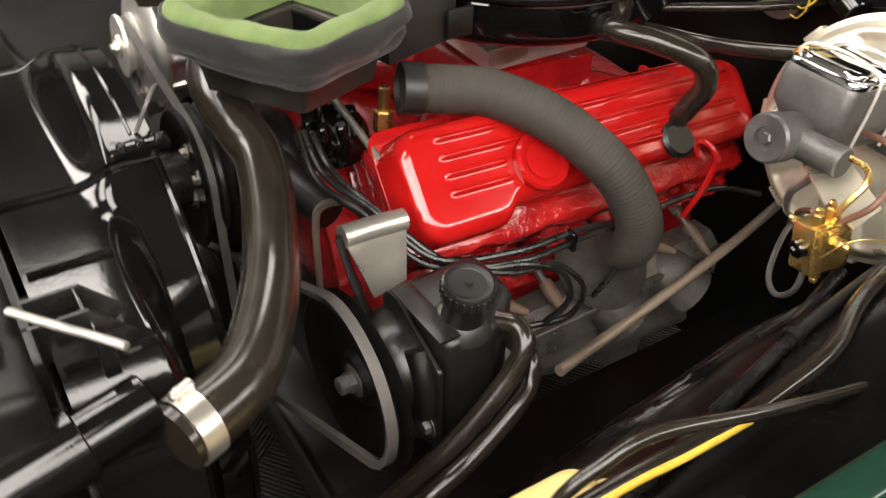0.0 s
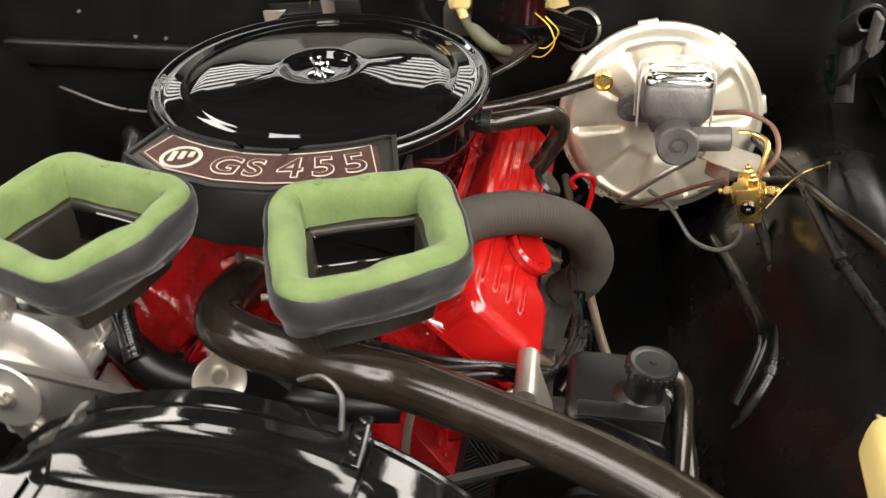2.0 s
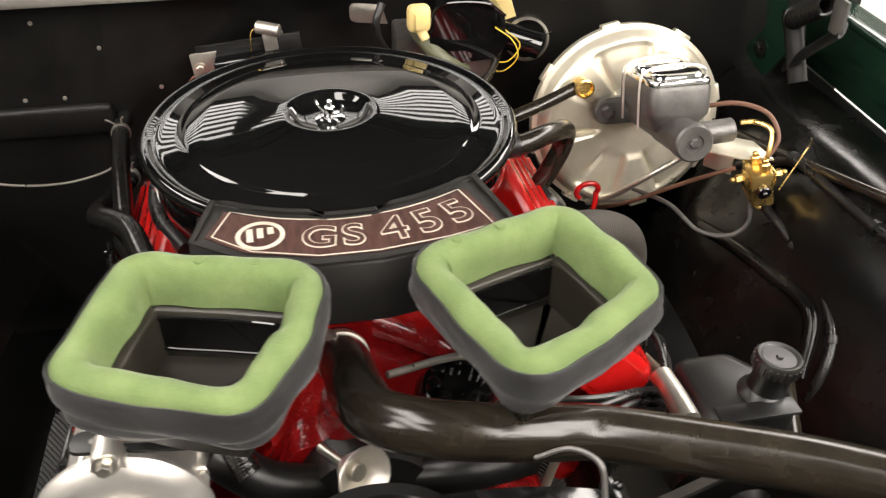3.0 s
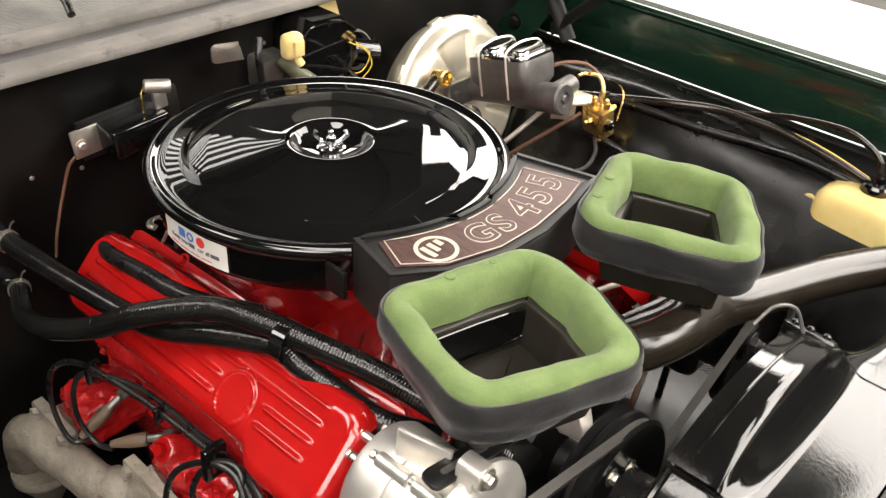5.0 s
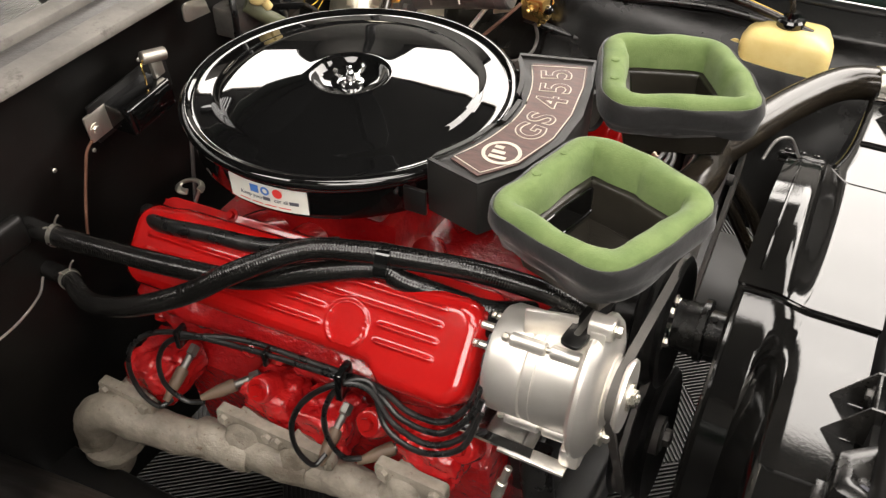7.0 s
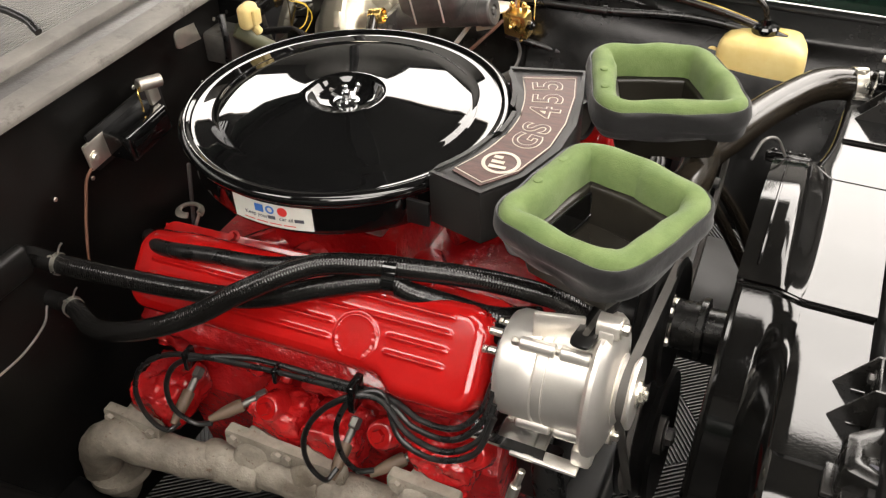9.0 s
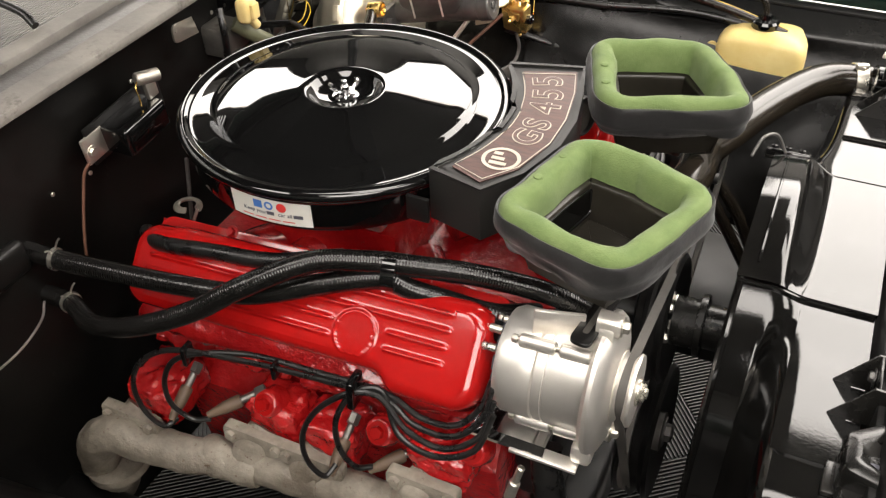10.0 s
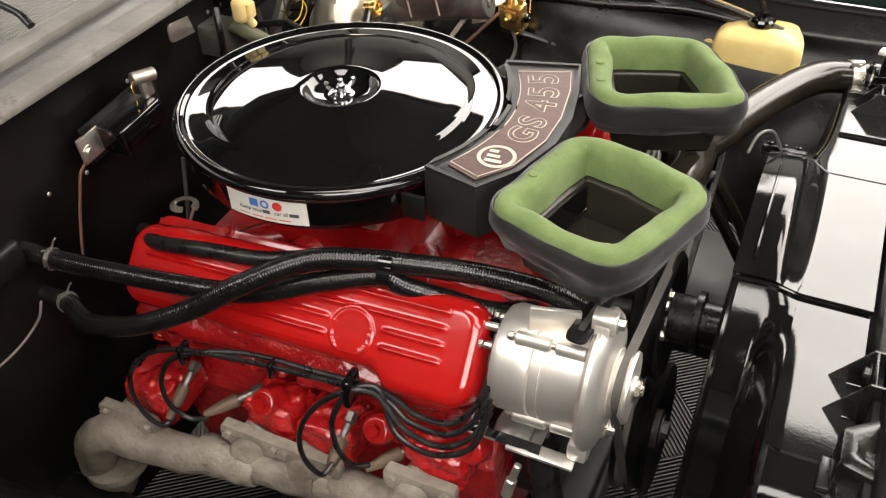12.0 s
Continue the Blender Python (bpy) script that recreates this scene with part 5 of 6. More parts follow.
# ---- alternator and drive ----
def alternator():
    o, ax = Vector((0.324, -0.232, 0.816)), (Vector((1, 0.0, 0.05))).normalized()
    t = thing("alternator", "bright cast aluminium alternator beside the valve cover", "alternator", at=o)
    up = Vector((0, 0, 1))
    part("rear_housing", lathe([(0, 0), (0.045, 0), (0.058, 0.004), (0.0625, 0.012), (0.0625, 0.048), (0.0622, 0.0485), (0.0595, 0.05)], 64, o, ax), ALT_METAL, t)
    part("stator_ring", lathe([(0.0595, 0.05), (0.0595, 0.0515), (0.0618, 0.052), (0.0618, 0.0615), (0.0605, 0.062), (0.0605, 0.063)], 64, o, ax), ALT_METAL, t)
    part("front_housing", lathe([(0.0605, 0.063), (0.0625, 0.064), (0.0625, 0.1), (0.065, 0.106), (0.067, 0.112), (0.0, 0.114)], 56, o, ax), ALT_METAL, t)
    part("front_flange", lathe([(0.067, 0.1085), (0.078, 0.1095), (0.083, 0.114), (0.083, 0.119), (0.078, 0.126), (0.066, 0.131), (0.05, 0.134), (0, 0.134)], 56, o, ax), ALT_METAL, t)
    fan = part("pulley", lathe([(0, 0.134), (0.04, 0.134), (0.042, 0.136), (0.034, 0.142), (0.034, 0.145), (0.042, 0.152), (0.041, 0.155), (0.02, 0.156), (0, 0.156)], 44, o, ax), ALT_METAL, t)
    part("shaft_nut", join(lathe([(0, 0.155), (0.016, 0.155), (0.016, 0.159), (0, 0.159)], 24, o, ax), lathe([(0, 0.158), (0.0105, 0.158), (0.0105, 0.164), (0.006, 0.165), (0.006, 0.167), (0, 0.167)], 6, o, ax)), ZINC, fan)
    side = ax.cross(up).normalized()
    upv = side.cross(ax).normalized()
    for a in (1.12, -0.94, 3.2):
        d = side * math.cos(a) + upv * math.sin(a)
        p = o + d * 0.066
        sleeve = part("through_bolt", join(cyl(p + ax * 0.018, p + ax * 0.112, 0.0035, 12), bolt(p + ax * 0.026, -ax, 0.005, 0.007, False)), ZINC, t)
        for e0, e1 in ((0.028, 0.069), (0.074, 0.108)):
            part("bolt_boss", join(cyl(p + ax * e0, p + ax * e1, 0.0078, 18), moved(box(-0.006, 0.006, -0.008, 0.002, e0 + 0.002, e1 - 0.002, 0.002), frame_to(p, ax, d))), ALT_METAL, sleeve)
    # thin dark patches paint the shade inside the vents on solid metal
    for a in span(0, 2 * math.pi, 13)[:-1]:
        d = side * math.cos(a) + upv * math.sin(a)
        part("vent", prism(rounded([(-0.009, -0.006), (0.009, -0.006), (0.009, 0.006), (-0.009, 0.006)], 0.004, 3), 0, 0.0008, 0, frame_to(o + d * 0.04 - ax * 0.0005, -ax, d)), INK_OR_HOLE, t)
    for a, h in ((0.9, 0.012), (1.5, 0.018), (2.2, 0.01)):
        d = side * math.cos(a) + upv * math.sin(a)
        part("terminal", join(cyl(o + d * 0.04, o + d * 0.04 - ax * h, 0.005, 10), bolt(o + d * 0.04 - ax * h, -ax, 0.005, 0.006, False)), ZINC, t)
    # upper ear with the adjusting arm, lower foot
    e = o + upv * 0.072 + ax * 0.118
    part("upper_ear", join(prism(rounded([(-0.022, -0.02), (0.022, -0.02), (0.012, 0.02), (-0.012, 0.02)], 0.008, 4), -0.008, 0.008, 0.002, frame_to(e, ax, upv)),
                           prism(rounded([(-0.012, -0.012), (0.012, -0.012), (0.012, 0.012), (-0.012, 0.012)], 0.01, 4), -0.012, 0.014, 0.002, frame_to(e + upv * 0.016, ax, upv))), ALU, t)
    part("ear_bolt", bolt(e + upv * 0.016 + ax * 0.014, ax, 0.007, 0.008), ZINC, t)
    f = o - upv * 0.074 + ax * 0.11 - side * 0.0
    part("lower_foot", join(box(o.x + 0.1, o.x + 0.125, o.y - 0.05, o.y + 0.02, o.z - 0.088, o.z - 0.06, 0.006), cyl(f - ax * 0.012, f + ax * 0.022, 0.014, 18)), ALU, t)
    part("foot_bolt", bolt(f + ax * 0.022 - side * 0.0, ax, 0.009, 0.009), ZINC, t)
    b = thing("alternator_bracket", "black slotted alternator adjusting bracket", "bracket", at=e)
    am = Matrix.Translation((0.4155, -0.256, 0.9)) @ Matrix.Rotation(radians(82), 4, "Z")
    part("arm", prism(rounded([(-0.012, -0.012), (0.1, -0.01), (0.1, 0.01), (-0.012, 0.012)], 0.0095, 5), 0, 0.004, 0.001, am), CHASSIS_BLACK, b)
    part("slot", prism(rounded([(0.005, -0.0035), (0.06, -0.0035), (0.06, 0.0035), (0.005, 0.0035)], 0.0034, 3), 0.0042, 0.0047, 0, am), GREY_CAST, b, "slot in the arm")
    part("rear_tab", join(moved(box(-0.006, 0.05, -0.003, 0.003, -0.012, 0.03, 0.002), Matrix.Translation(e + Vector((-0.075, -0.012, -0.012)) ) @ Matrix.Rotation(radians(15), 4, "Z"))), ALU, b)
    low = thing("alternator_mount", "polished metal alternator mount bolted to the head", "bracket", at=o - up * 0.1)
    part("plate", loft([[(o.x + dx, o.y + y, o.z + z) for y, z in ((-0.052, -0.074), (-0.06, -0.081), (-0.058, -0.088), (0.02, -0.092), (0.02, -0.08))] for dx in (-0.02, -0.012, 0.07, 0.072)], True, True), CHROME, low, angle=30)
    part("lip", box(o.x + 0.03, o.x + 0.112, o.y - 0.06, o.y - 0.04, o.z - 0.094, o.z - 0.089, 0.0015), ALT_METAL, low)
    part("arm", tube([(o.x + 0.01, o.y, o.z - 0.09), (o.x + 0.02, o.y + 0.04, o.z - 0.15)], 0.02), ALU, low)
    part("drain_fitting", join(cyl((o.x + 0.045, o.y - 0.07, o.z - 0.13), (o.x + 0.05, o.y - 0.066, o.z - 0.105), 0.005, 10), cyl((o.x + 0.04, o.y - 0.074, o.z - 0.16), (o.x + 0.045, o.y - 0.07, o.z - 0.13), 0.007, 12)), ZINC, low)
    single("lower_hose", tube([(0.39, -0.25, 0.70), (0.4, -0.265, 0.66), (0.42, -0.27, 0.58), (0.45, -0.26, 0.48)], 0.02, 20), RUBBER, "black lower radiator hose", "hose")


def belt(name, centres, w, label):
    """A flat-sided belt round pulleys given as (point, radius), along the outside of their hull."""
    pts = []
    for c, r in centres:
        pts += [(c[1] + r * math.cos(a), c[2] + r * math.sin(a)) for a in span(0, 2 * math.pi, 41)[:-1]]
    pts = sorted(set((round(a, 5), round(b, 5)) for a, b in pts))

    def half(seq):
        out = []
        for p in seq:
            while len(out) > 1 and (out[-1][0] - out[-2][0]) * (p[1] - out[-2][1]) - (out[-1][1] - out[-2][1]) * (p[0] - out[-2][0]) <= 0:
                out.pop()
            out.append(p)
        return out[:-1]

    hull = half(pts) + half(pts[::-1])
    x = centres[0][0][0]
    bm = bmesh.new()
    n = len(hull)
    cy, cz = sum(p[0] for p in hull) / n, sum(p[1] for p in hull) / n
    rows = []
    for k, (y, z) in enumerate(hull):
        a, b = Vector(hull[k - 1]), Vector(hull[(k + 1) % n])
        tn = (b - a).normalized()
        nr = Vector((tn.y, -tn.x))
        dx = sum((c[0] - x) for c, _ in centres) / len(centres)
        rows.append([bm.verts.new((x - w / 2, y, z)), bm.verts.new((x + w / 2, y, z)), bm.verts.new((x + w * 0.32, y - nr.x * 0.008, z - nr.y * 0.008)), bm.verts.new((x - w * 0.32, y - nr.x * 0.008, z - nr.y * 0.008))])
    for k in range(n):
        a, b = rows[k], rows[(k + 1) % n]
        for i in range(4):
            bm.faces.new((a[i], a[(i + 1) % 4], b[(i + 1) % 4], b[i]))
    single(name, bm, BELT, label, "belt", "drive belts", angle=25)


def steering_pump():
    c = Vector((0.43, 0.365, 0.70))
    t = thing("power_steering_pump", "black power steering pump with a filler cap", "pump", at=c)
    body = loft([[(x, y, z) for x, y in rounded([(0.3 + i, 0.345 + i), (0.402 - i, 0.345 + i), (0.402 - i, 0.443 - i), (0.345 + i, 0.443 - i), (0.3 + i, 0.41 - i)], 0.016)] for z, i in ((0.6, 0.02), (0.615, 0.006), (0.63, 0.0), (0.776, 0.0), (0.783, 0.003), (0.786, 0.009))], True, True)
    part("reservoir", body, CHASSIS_BLACK, t, angle=50)
    part("pump_housing", lathe([(0, 0), (0.055, 0), (0.058, 0.006), (0.056, 0.03), (0.04, 0.05), (0.02, 0.055), (0, 0.055)], 36, (0.4, 0.375, 0.71), (1, 0, 0)), CHASSIS_BLACK, t)
    neck = Vector((0.368, 0.42, 0.79))
    part("filler_neck", join(lathe([(0, -0.012), (0.031, -0.012), (0.027, -0.004), (0.021, 0.002), (0.0195, 0.012), (0.0195, 0.03), (0, 0.03)], 28, neck, (0, 0.12, 1))), CHASSIS_BLACK, t)
    cap = part("filler_cap", lathe([(0, 0.03), (0.0245, 0.03), (0.0245, 0.043), (0.0225, 0.046), (0.019, 0.0455), (0.017, 0.044), (0.004, 0.044), (0.003, 0.046), (0, 0.046)], 36, neck, (0, 0.12, 1)), PLASTIC, t, "worn black ribbed filler cap")
    z = Vector((0, 0.12, 1)).normalized()
    for a in span(0, 2 * math.pi, 25)[:-1]:
        r = Matrix.Rotation(a, 4, z) @ Vector((0.0245, 0, 0))
        part("cap_ridge", cyl(neck + z * 0.031 + r, neck + z * 0.042 + r, 0.0016, 6, 0.0003), PLASTIC, cap)
    p = Vector((0.448, 0.372, 0.708))
    part("pulley", lathe([(0, 0), (0.085, 0), (0.093, 0.002), (0.081, 0.01), (0.093, 0.018), (0.089, 0.02), (0.068, 0.008), (0.03, 0.006), (0.025, 0.012), (0, 0.012)], 52, p, (1, 0, 0)), BODY_BLACK, t)
    part("pulley_nut", join(cyl(p + Vector((0.01, 0, 0)), p + Vector((0.03, 0, 0)), 0.009, 20), bolt(p + Vector((0.012, 0, 0)), (1, 0, 0), 0.011, 0.01)), IRON, t)
    b = thing("pump_bracket", "bare steel bracket above the steering pump", "bracket", at=(0.36, 0.27, 0.8))
    bar = tube([(0.43, 0.304, 0.828), (0.395, 0.304, 0.826), (0.36, 0.304, 0.822)], 0.0115, 20)
    part("spacer", bar, ZINC, b, "bare steel spacer tube")
    quad = [Vector(p) for p in ((0.43, 0.313, 0.823), (0.362, 0.313, 0.818), (0.373, 0.331, 0.768), (0.412, 0.334, 0.764))]
    nrm = (quad[1] - quad[0]).cross(quad[3] - quad[0]).normalized() * 0.0035
    part("strap", loft([quad, [q + nrm for q in quad]], True, True), ZINC, b, "bare steel plate", smooth=False)
    part("brace", join(prism(rounded([(0.345, 0.775), (0.352, 0.788), (0.37, 0.79), (0.444, 0.755), (0.448, 0.66), (0.4, 0.62), (0.37, 0.68), (0.35, 0.73)], 0.008, 4), 0.406, 0.41, 0.001, Matrix(((0, 0, 1, 0), (1, 0, 0, 0), (0, 1, 0, 0), (0, 0, 0, 1)))),
                      box(0.385, 0.408, 0.355, 0.44, 0.787, 0.791, 0.001)), CHASSIS_BLACK, b, "black painted pump bracket plate")
    part("side_strap", tube([(0.434, 0.304, 0.83), (0.43, 0.322, 0.79), (0.422, 0.345, 0.74), (0.418, 0.37, 0.68)], 0.009, 10, flat=0.3), CHASSIS_BLACK, b)
    part("bracket_boss", tube([(0.412, 0.41, 0.76), (0.414, 0.425, 0.735), (0.416, 0.43, 0.71), (0.416, 0.43, 0.695)], 0.013, 16), CHASSIS_BLACK, b)
    part("bracket_bolt", bolt((0.41, 0.43, 0.67), (1, 0, 0), 0.008, 0.008), IRON, b)
    for pth, r, lab in (([(0.335, 0.43, 0.775), (0.325, 0.448, 0.777), (0.328, 0.464, 0.765), (0.348, 0.468, 0.735), (0.395, 0.466, 0.685), (0.43, 0.46, 0.65), (0.49, 0.44, 0.58), (0.55, 0.42, 0.5)], 0.0105, "black rubber steering return hose"),
                        ([(0.31, 0.42, 0.735), (0.308, 0.452, 0.728), (0.318, 0.466, 0.71), (0.345, 0.476, 0.695), (0.395, 0.482, 0.665), (0.444, 0.485, 0.645), (0.51, 0.47, 0.58), (0.56, 0.45, 0.5)], 0.0105, "black rubber steering pressure hose")):
        single("steering_hose", tube(pth, r, 16), HOSE_GLOSS, lab, "hose", "steering hoses")


fan_shroud()
radiator()
seat(upper_hose, FAR)
seat(duct_hose, FAR)
seat(heater_hoses, NEAR)
seat(alternator, NEAR)
seat(steering_pump, FAR)
belt("fan_belt", [((0.469, -0.218, 0.806), 0.036), ((0.467, 0.0, 0.72), 0.085), ((0.467, 0.0, 0.49), 0.1)], 0.011, "dull black fan belt from alternator to pulleys")
belt("steering_belt", [((0.458, 0.394, 0.708), 0.09), ((0.472, 0.0, 0.49), 0.1)], 0.011, "dull black belt on the steering pump pulley")


# ---- brakes and firewall equipment ----
# booster and cylinder sit nose-up on the firewall
NOSE = Matrix.Translation((-0.16, 0.445, 0.85)) @ Matrix.Rotation(radians(-13), 4, "Y") @ Matrix.Translation((0.16, -0.445, -0.85))

def brake_booster():
    c = Vector((-0.185, 0.458, 0.82))
    ax = Vector((0.98, 0.0, 0.2)).normalized()
    t = thing("brake_booster", "gold and silver plated round brake booster on the firewall", "brake booster", at=c)
    R = 0.143
    seg, prof = 120, [(0, 0.03), (0.03, 0.03)] + [(r, 0.03 - 0.004 * (r / 0.12) ** 2) for r in span(0.04, 0.124, 36)] + [(0.128, 0.023), (0.132, 0.017), (0.135, 0.011), (0.137, 0.006)]
    bm = lathe(prof, seg)
    for v in bm.verts:
        r = math.hypot(v.co.x, v.co.y)
        a = math.atan2(v.co.y, v.co.x)
        if 0.045 < r < 0.128:
            w = min(1.0, (r - 0.045) / 0.016, (0.128 - r) / 0.014)
            lobe = math.cos(5 * a + 0.9) + 0.25 * math.sin(2 * a)
            v.co.z += w * w * (3 - 2 * w) * (0.0035 * math.tanh(4 * lobe) - 0.007 * math.exp(-(lobe / 0.22) ** 2))
    part("front_shell", moved(bm, frame_to(c, ax)), CADMIUM, t, angle=70)
    rim = part("rim", lathe([(0.135, -0.012), (R, -0.012), (R + 0.002, -0.006), (R + 0.001, 0.003), (0.137, 0.006)], 96, c, ax), CADMIUM, t)
    m = frame_to(c, ax)
    for k in range(8):
        a = k * math.pi / 4 + 0.2
        b = moved(box(R - 0.004, R + 0.006, -0.014, 0.014, -0.01, 0.003, 0.002), m @ Matrix.Rotation(a, 4, "Z"))
        part("crimp_tab", b, CADMIUM, rim)
    part("rear_shell", lathe([(0.14, -0.012), (0.13, -0.04), (0.1, -0.075), (0.06, -0.09), (0.05, -0.12), (0, -0.12)], 72, c, ax), CADMIUM, t)
    p = Vector((-0.158, 0.372, 0.897))
    v = part("vacuum_valve", join(cyl(p, p + ax * 0.016, 0.0125, 24), lathe([(0.009, 0.016), (0.0135, 0.016), (0.0135, 0.026), (0.011, 0.027), (0.009, 0.022), (0, 0.022)], 24, p, ax)), BRASS, t, "brass-coloured vacuum check valve")


def master_cylinder():
    t = thing("master_cylinder", "grey cast iron brake master cylinder with a chrome lid", "master cylinder", at=(-0.05, 0.46, 0.9))
    y, z = 0.461, 0.853

    def put(name, bm, mat, label=""):
        return part(name, moved(bm, NOSE), mat, t, label)

    put("flange", prism(rounded([(-0.06, -0.02), (0.06, -0.02), (0.06, 0.02), (-0.06, 0.02)], 0.018), 0, 0.012, 0.003, Matrix(((0, 0, 1, -0.155), (1, 0, 0, y - 0.006), (0, 1, 0, z), (0, 0, 0, 1)))), IRON)
    for dy in (-0.05, 0.045):
        put("stud_nut", bolt((-0.143, y + dy, z), (1, 0, 0), 0.009, 0.01), IRON)
    put("bore", join(lathe([(0, 0), (0.022, 0), (0.022, 0.1), (0.024, 0.105), (0.024, 0.168), (0.0255, 0.17), (0.0255, 0.19), (0.023, 0.193), (0.012, 0.193), (0.011, 0.19), (0, 0.19)], 36, (-0.148, y, z), (1, 0, 0)),
                     cyl((0.01, y, z), (0.01, y + 0.066, z + 0.004), 0.016, 24), cyl((0.04, y, z), (0.046, y, z), 0.007, 6)), IRON)
    res = loft([[(x, q, z + zz) for x, q in rounded([(-0.12 + i, y - 0.042 + i), (0.0 - i, y - 0.042 + i), (0.0 - i, y + 0.042 - i), (-0.12 + i, y + 0.042 - i)], 0.015)]
                for zz, i in ((0.0, 0.014), (0.014, 0.007), (0.024, 0.001), (0.03, 0.0), (0.06, 0.0), (0.065, 0.002))], True, True)
    put("reservoir", res, IRON)
    out = rounded([(-0.119, y - 0.041), (-0.001, y - 0.041), (-0.001, y + 0.041), (-0.119, y + 0.041)], 0.015)
    zz = z + 0.0655
    put("lid", join(prism(out, zz, zz + 0.006, 0.0025), prism(rounded([(-0.113, y - 0.034), (-0.064, y - 0.034), (-0.064, y + 0.034), (-0.113, y + 0.034)], 0.016), zz + 0.005, zz + 0.014, 0.007, seg=4),
                    prism(rounded([(-0.056, y - 0.034), (-0.007, y - 0.034), (-0.007, y + 0.034), (-0.056, y + 0.034)], 0.016), zz + 0.005, zz + 0.014, 0.007, seg=4)), CHROME, "polished chrome lid with two domes")
    for x in (-0.088, -0.032):
        put("bail_wire", tube([(x, y - 0.046, z + 0.004), (x, y - 0.046, zz), (x, y - 0.039, zz + 0.016), (x, y - 0.012, zz + 0.022), (x, y + 0.012, zz + 0.022), (x, y + 0.039, zz + 0.016), (x, y + 0.046, zz), (x, y + 0.046, z + 0.004)], 0.0017, 8, 6), ALU, "bright wire bail")


def brake_valve():
    t = thing("proportioning_valve", "brass brake proportioning valve on a gold bracket", "brake valve", at=(0.05, 0.55, 0.84))
    m = Matrix.Translation((0.052, 0.552, 0.845)) @ Matrix.Rotation(radians(-10), 4, "Z") @ Matrix.Rotation(radians(12), 4, "X")
    part("body", moved(join(box(-0.028, 0.02, -0.014, 0.014, -0.034, 0.016, 0.003), box(-0.01, 0.012, -0.02, 0.02, -0.01, 0.012, 0.003)), m), BRASS, t)
    part("warning_switch", moved(join(cyl((0.018, 0, -0.008), (0.028, 0, -0.008), 0.009, 20), cyl((0.028, 0, -0.008), (0.032, 0, -0.008), 0.004, 12)), m), GLOSS_BLACK, t, "black switch plug")
    for p, d in (((0.0, -0.018, 0.004), (0, -1, 0)), ((0.0, 0.018, 0.002), (0, 1, 0)), ((-0.012, 0, 0.016), (0, 0, 1)), ((0.01, 0.006, 0.016), (0, 0, 1)), ((-0.002, 0, -0.034), (0, 0, -1))):
        q, dd = m @ Vector(p), (m.to_3x3() @ Vector(d))
        part("fitting", join(cyl(q, q + dd * 0.012, 0.0062, 6), cyl(q + dd * 0.012, q + dd * 0.018, 0.004, 12)), BRASS, t)
    part("bracket", prism([(-0.06, 0.47), (-0.01, 0.48), (0.03, 0.535), (0.04, 0.575), (-0.01, 0.57), (-0.05, 0.51)], 0.862, 0.865, 0.001), CADMIUM, t, "gold plated bracket plate")
    part("bracket_drop", moved(box(-0.02, 0.02, -0.0015, 0.0015, -0.035, 0.0, 0.001), Matrix.Translation((0.0, 0.52, 0.865)) @ Matrix.Rotation(radians(40), 4, "Z")), CADMIUM, t)
    lines = [([(0.01, 0.534, 0.908), (0.012, 0.552, 0.908), (0.03, 0.566, 0.905), (0.045, 0.562, 0.885), (0.048, 0.557, 0.864)], BRASS, "brass-coloured brake line to the valve"),
             ([(-0.055, 0.505, 0.9), (-0.03, 0.545, 0.915), (0.0, 0.575, 0.912), (0.03, 0.58, 0.89), (0.04, 0.562, 0.862)], WIRE_BROWN, "copper-brown brake line by the booster"),
             ([(0.05, 0.55, 0.805), (0.056, 0.55, 0.775), (0.05, 0.53, 0.752), (0.02, 0.5, 0.745), (-0.03, 0.475, 0.76), (-0.1, 0.45, 0.745)], IRON, "grey steel brake line below the valve"),
             ([(0.03, 0.528, 0.85), (0.0, 0.5, 0.82), (-0.04, 0.475, 0.78), (-0.1, 0.44, 0.72), (-0.18, 0.42, 0.66)], WIRE_BROWN, "copper-brown brake line by the booster"),
             ([(-0.02, 0.49, 0.85), (-0.06, 0.45, 0.79), (-0.11, 0.425, 0.73), (-0.17, 0.41, 0.68)], ZINC, "spring-wrapped brake line beside the booster")]
    for k, (p, mat, lab) in enumerate(lines):
        single("brake_line", tube(p, 0.0032 if k < 4 else 0.0042, 10, 8, wave=0.0005 if k == 4 else 0.0, pitch=0.004), mat, lab, "brake line", "brake lines")
    single("warning_wire", tube([(0.075, 0.57, 0.838), (0.068, 0.59, 0.87), (0.05, 0.61, 0.878), (0.02, 0.635, 0.87), (-0.01, 0.655, 0.86), (-0.03, 0.66, 0.85)], 0.0009, 6), BRASS, "thin yellow-brown wire behind the brake valve", "wire")


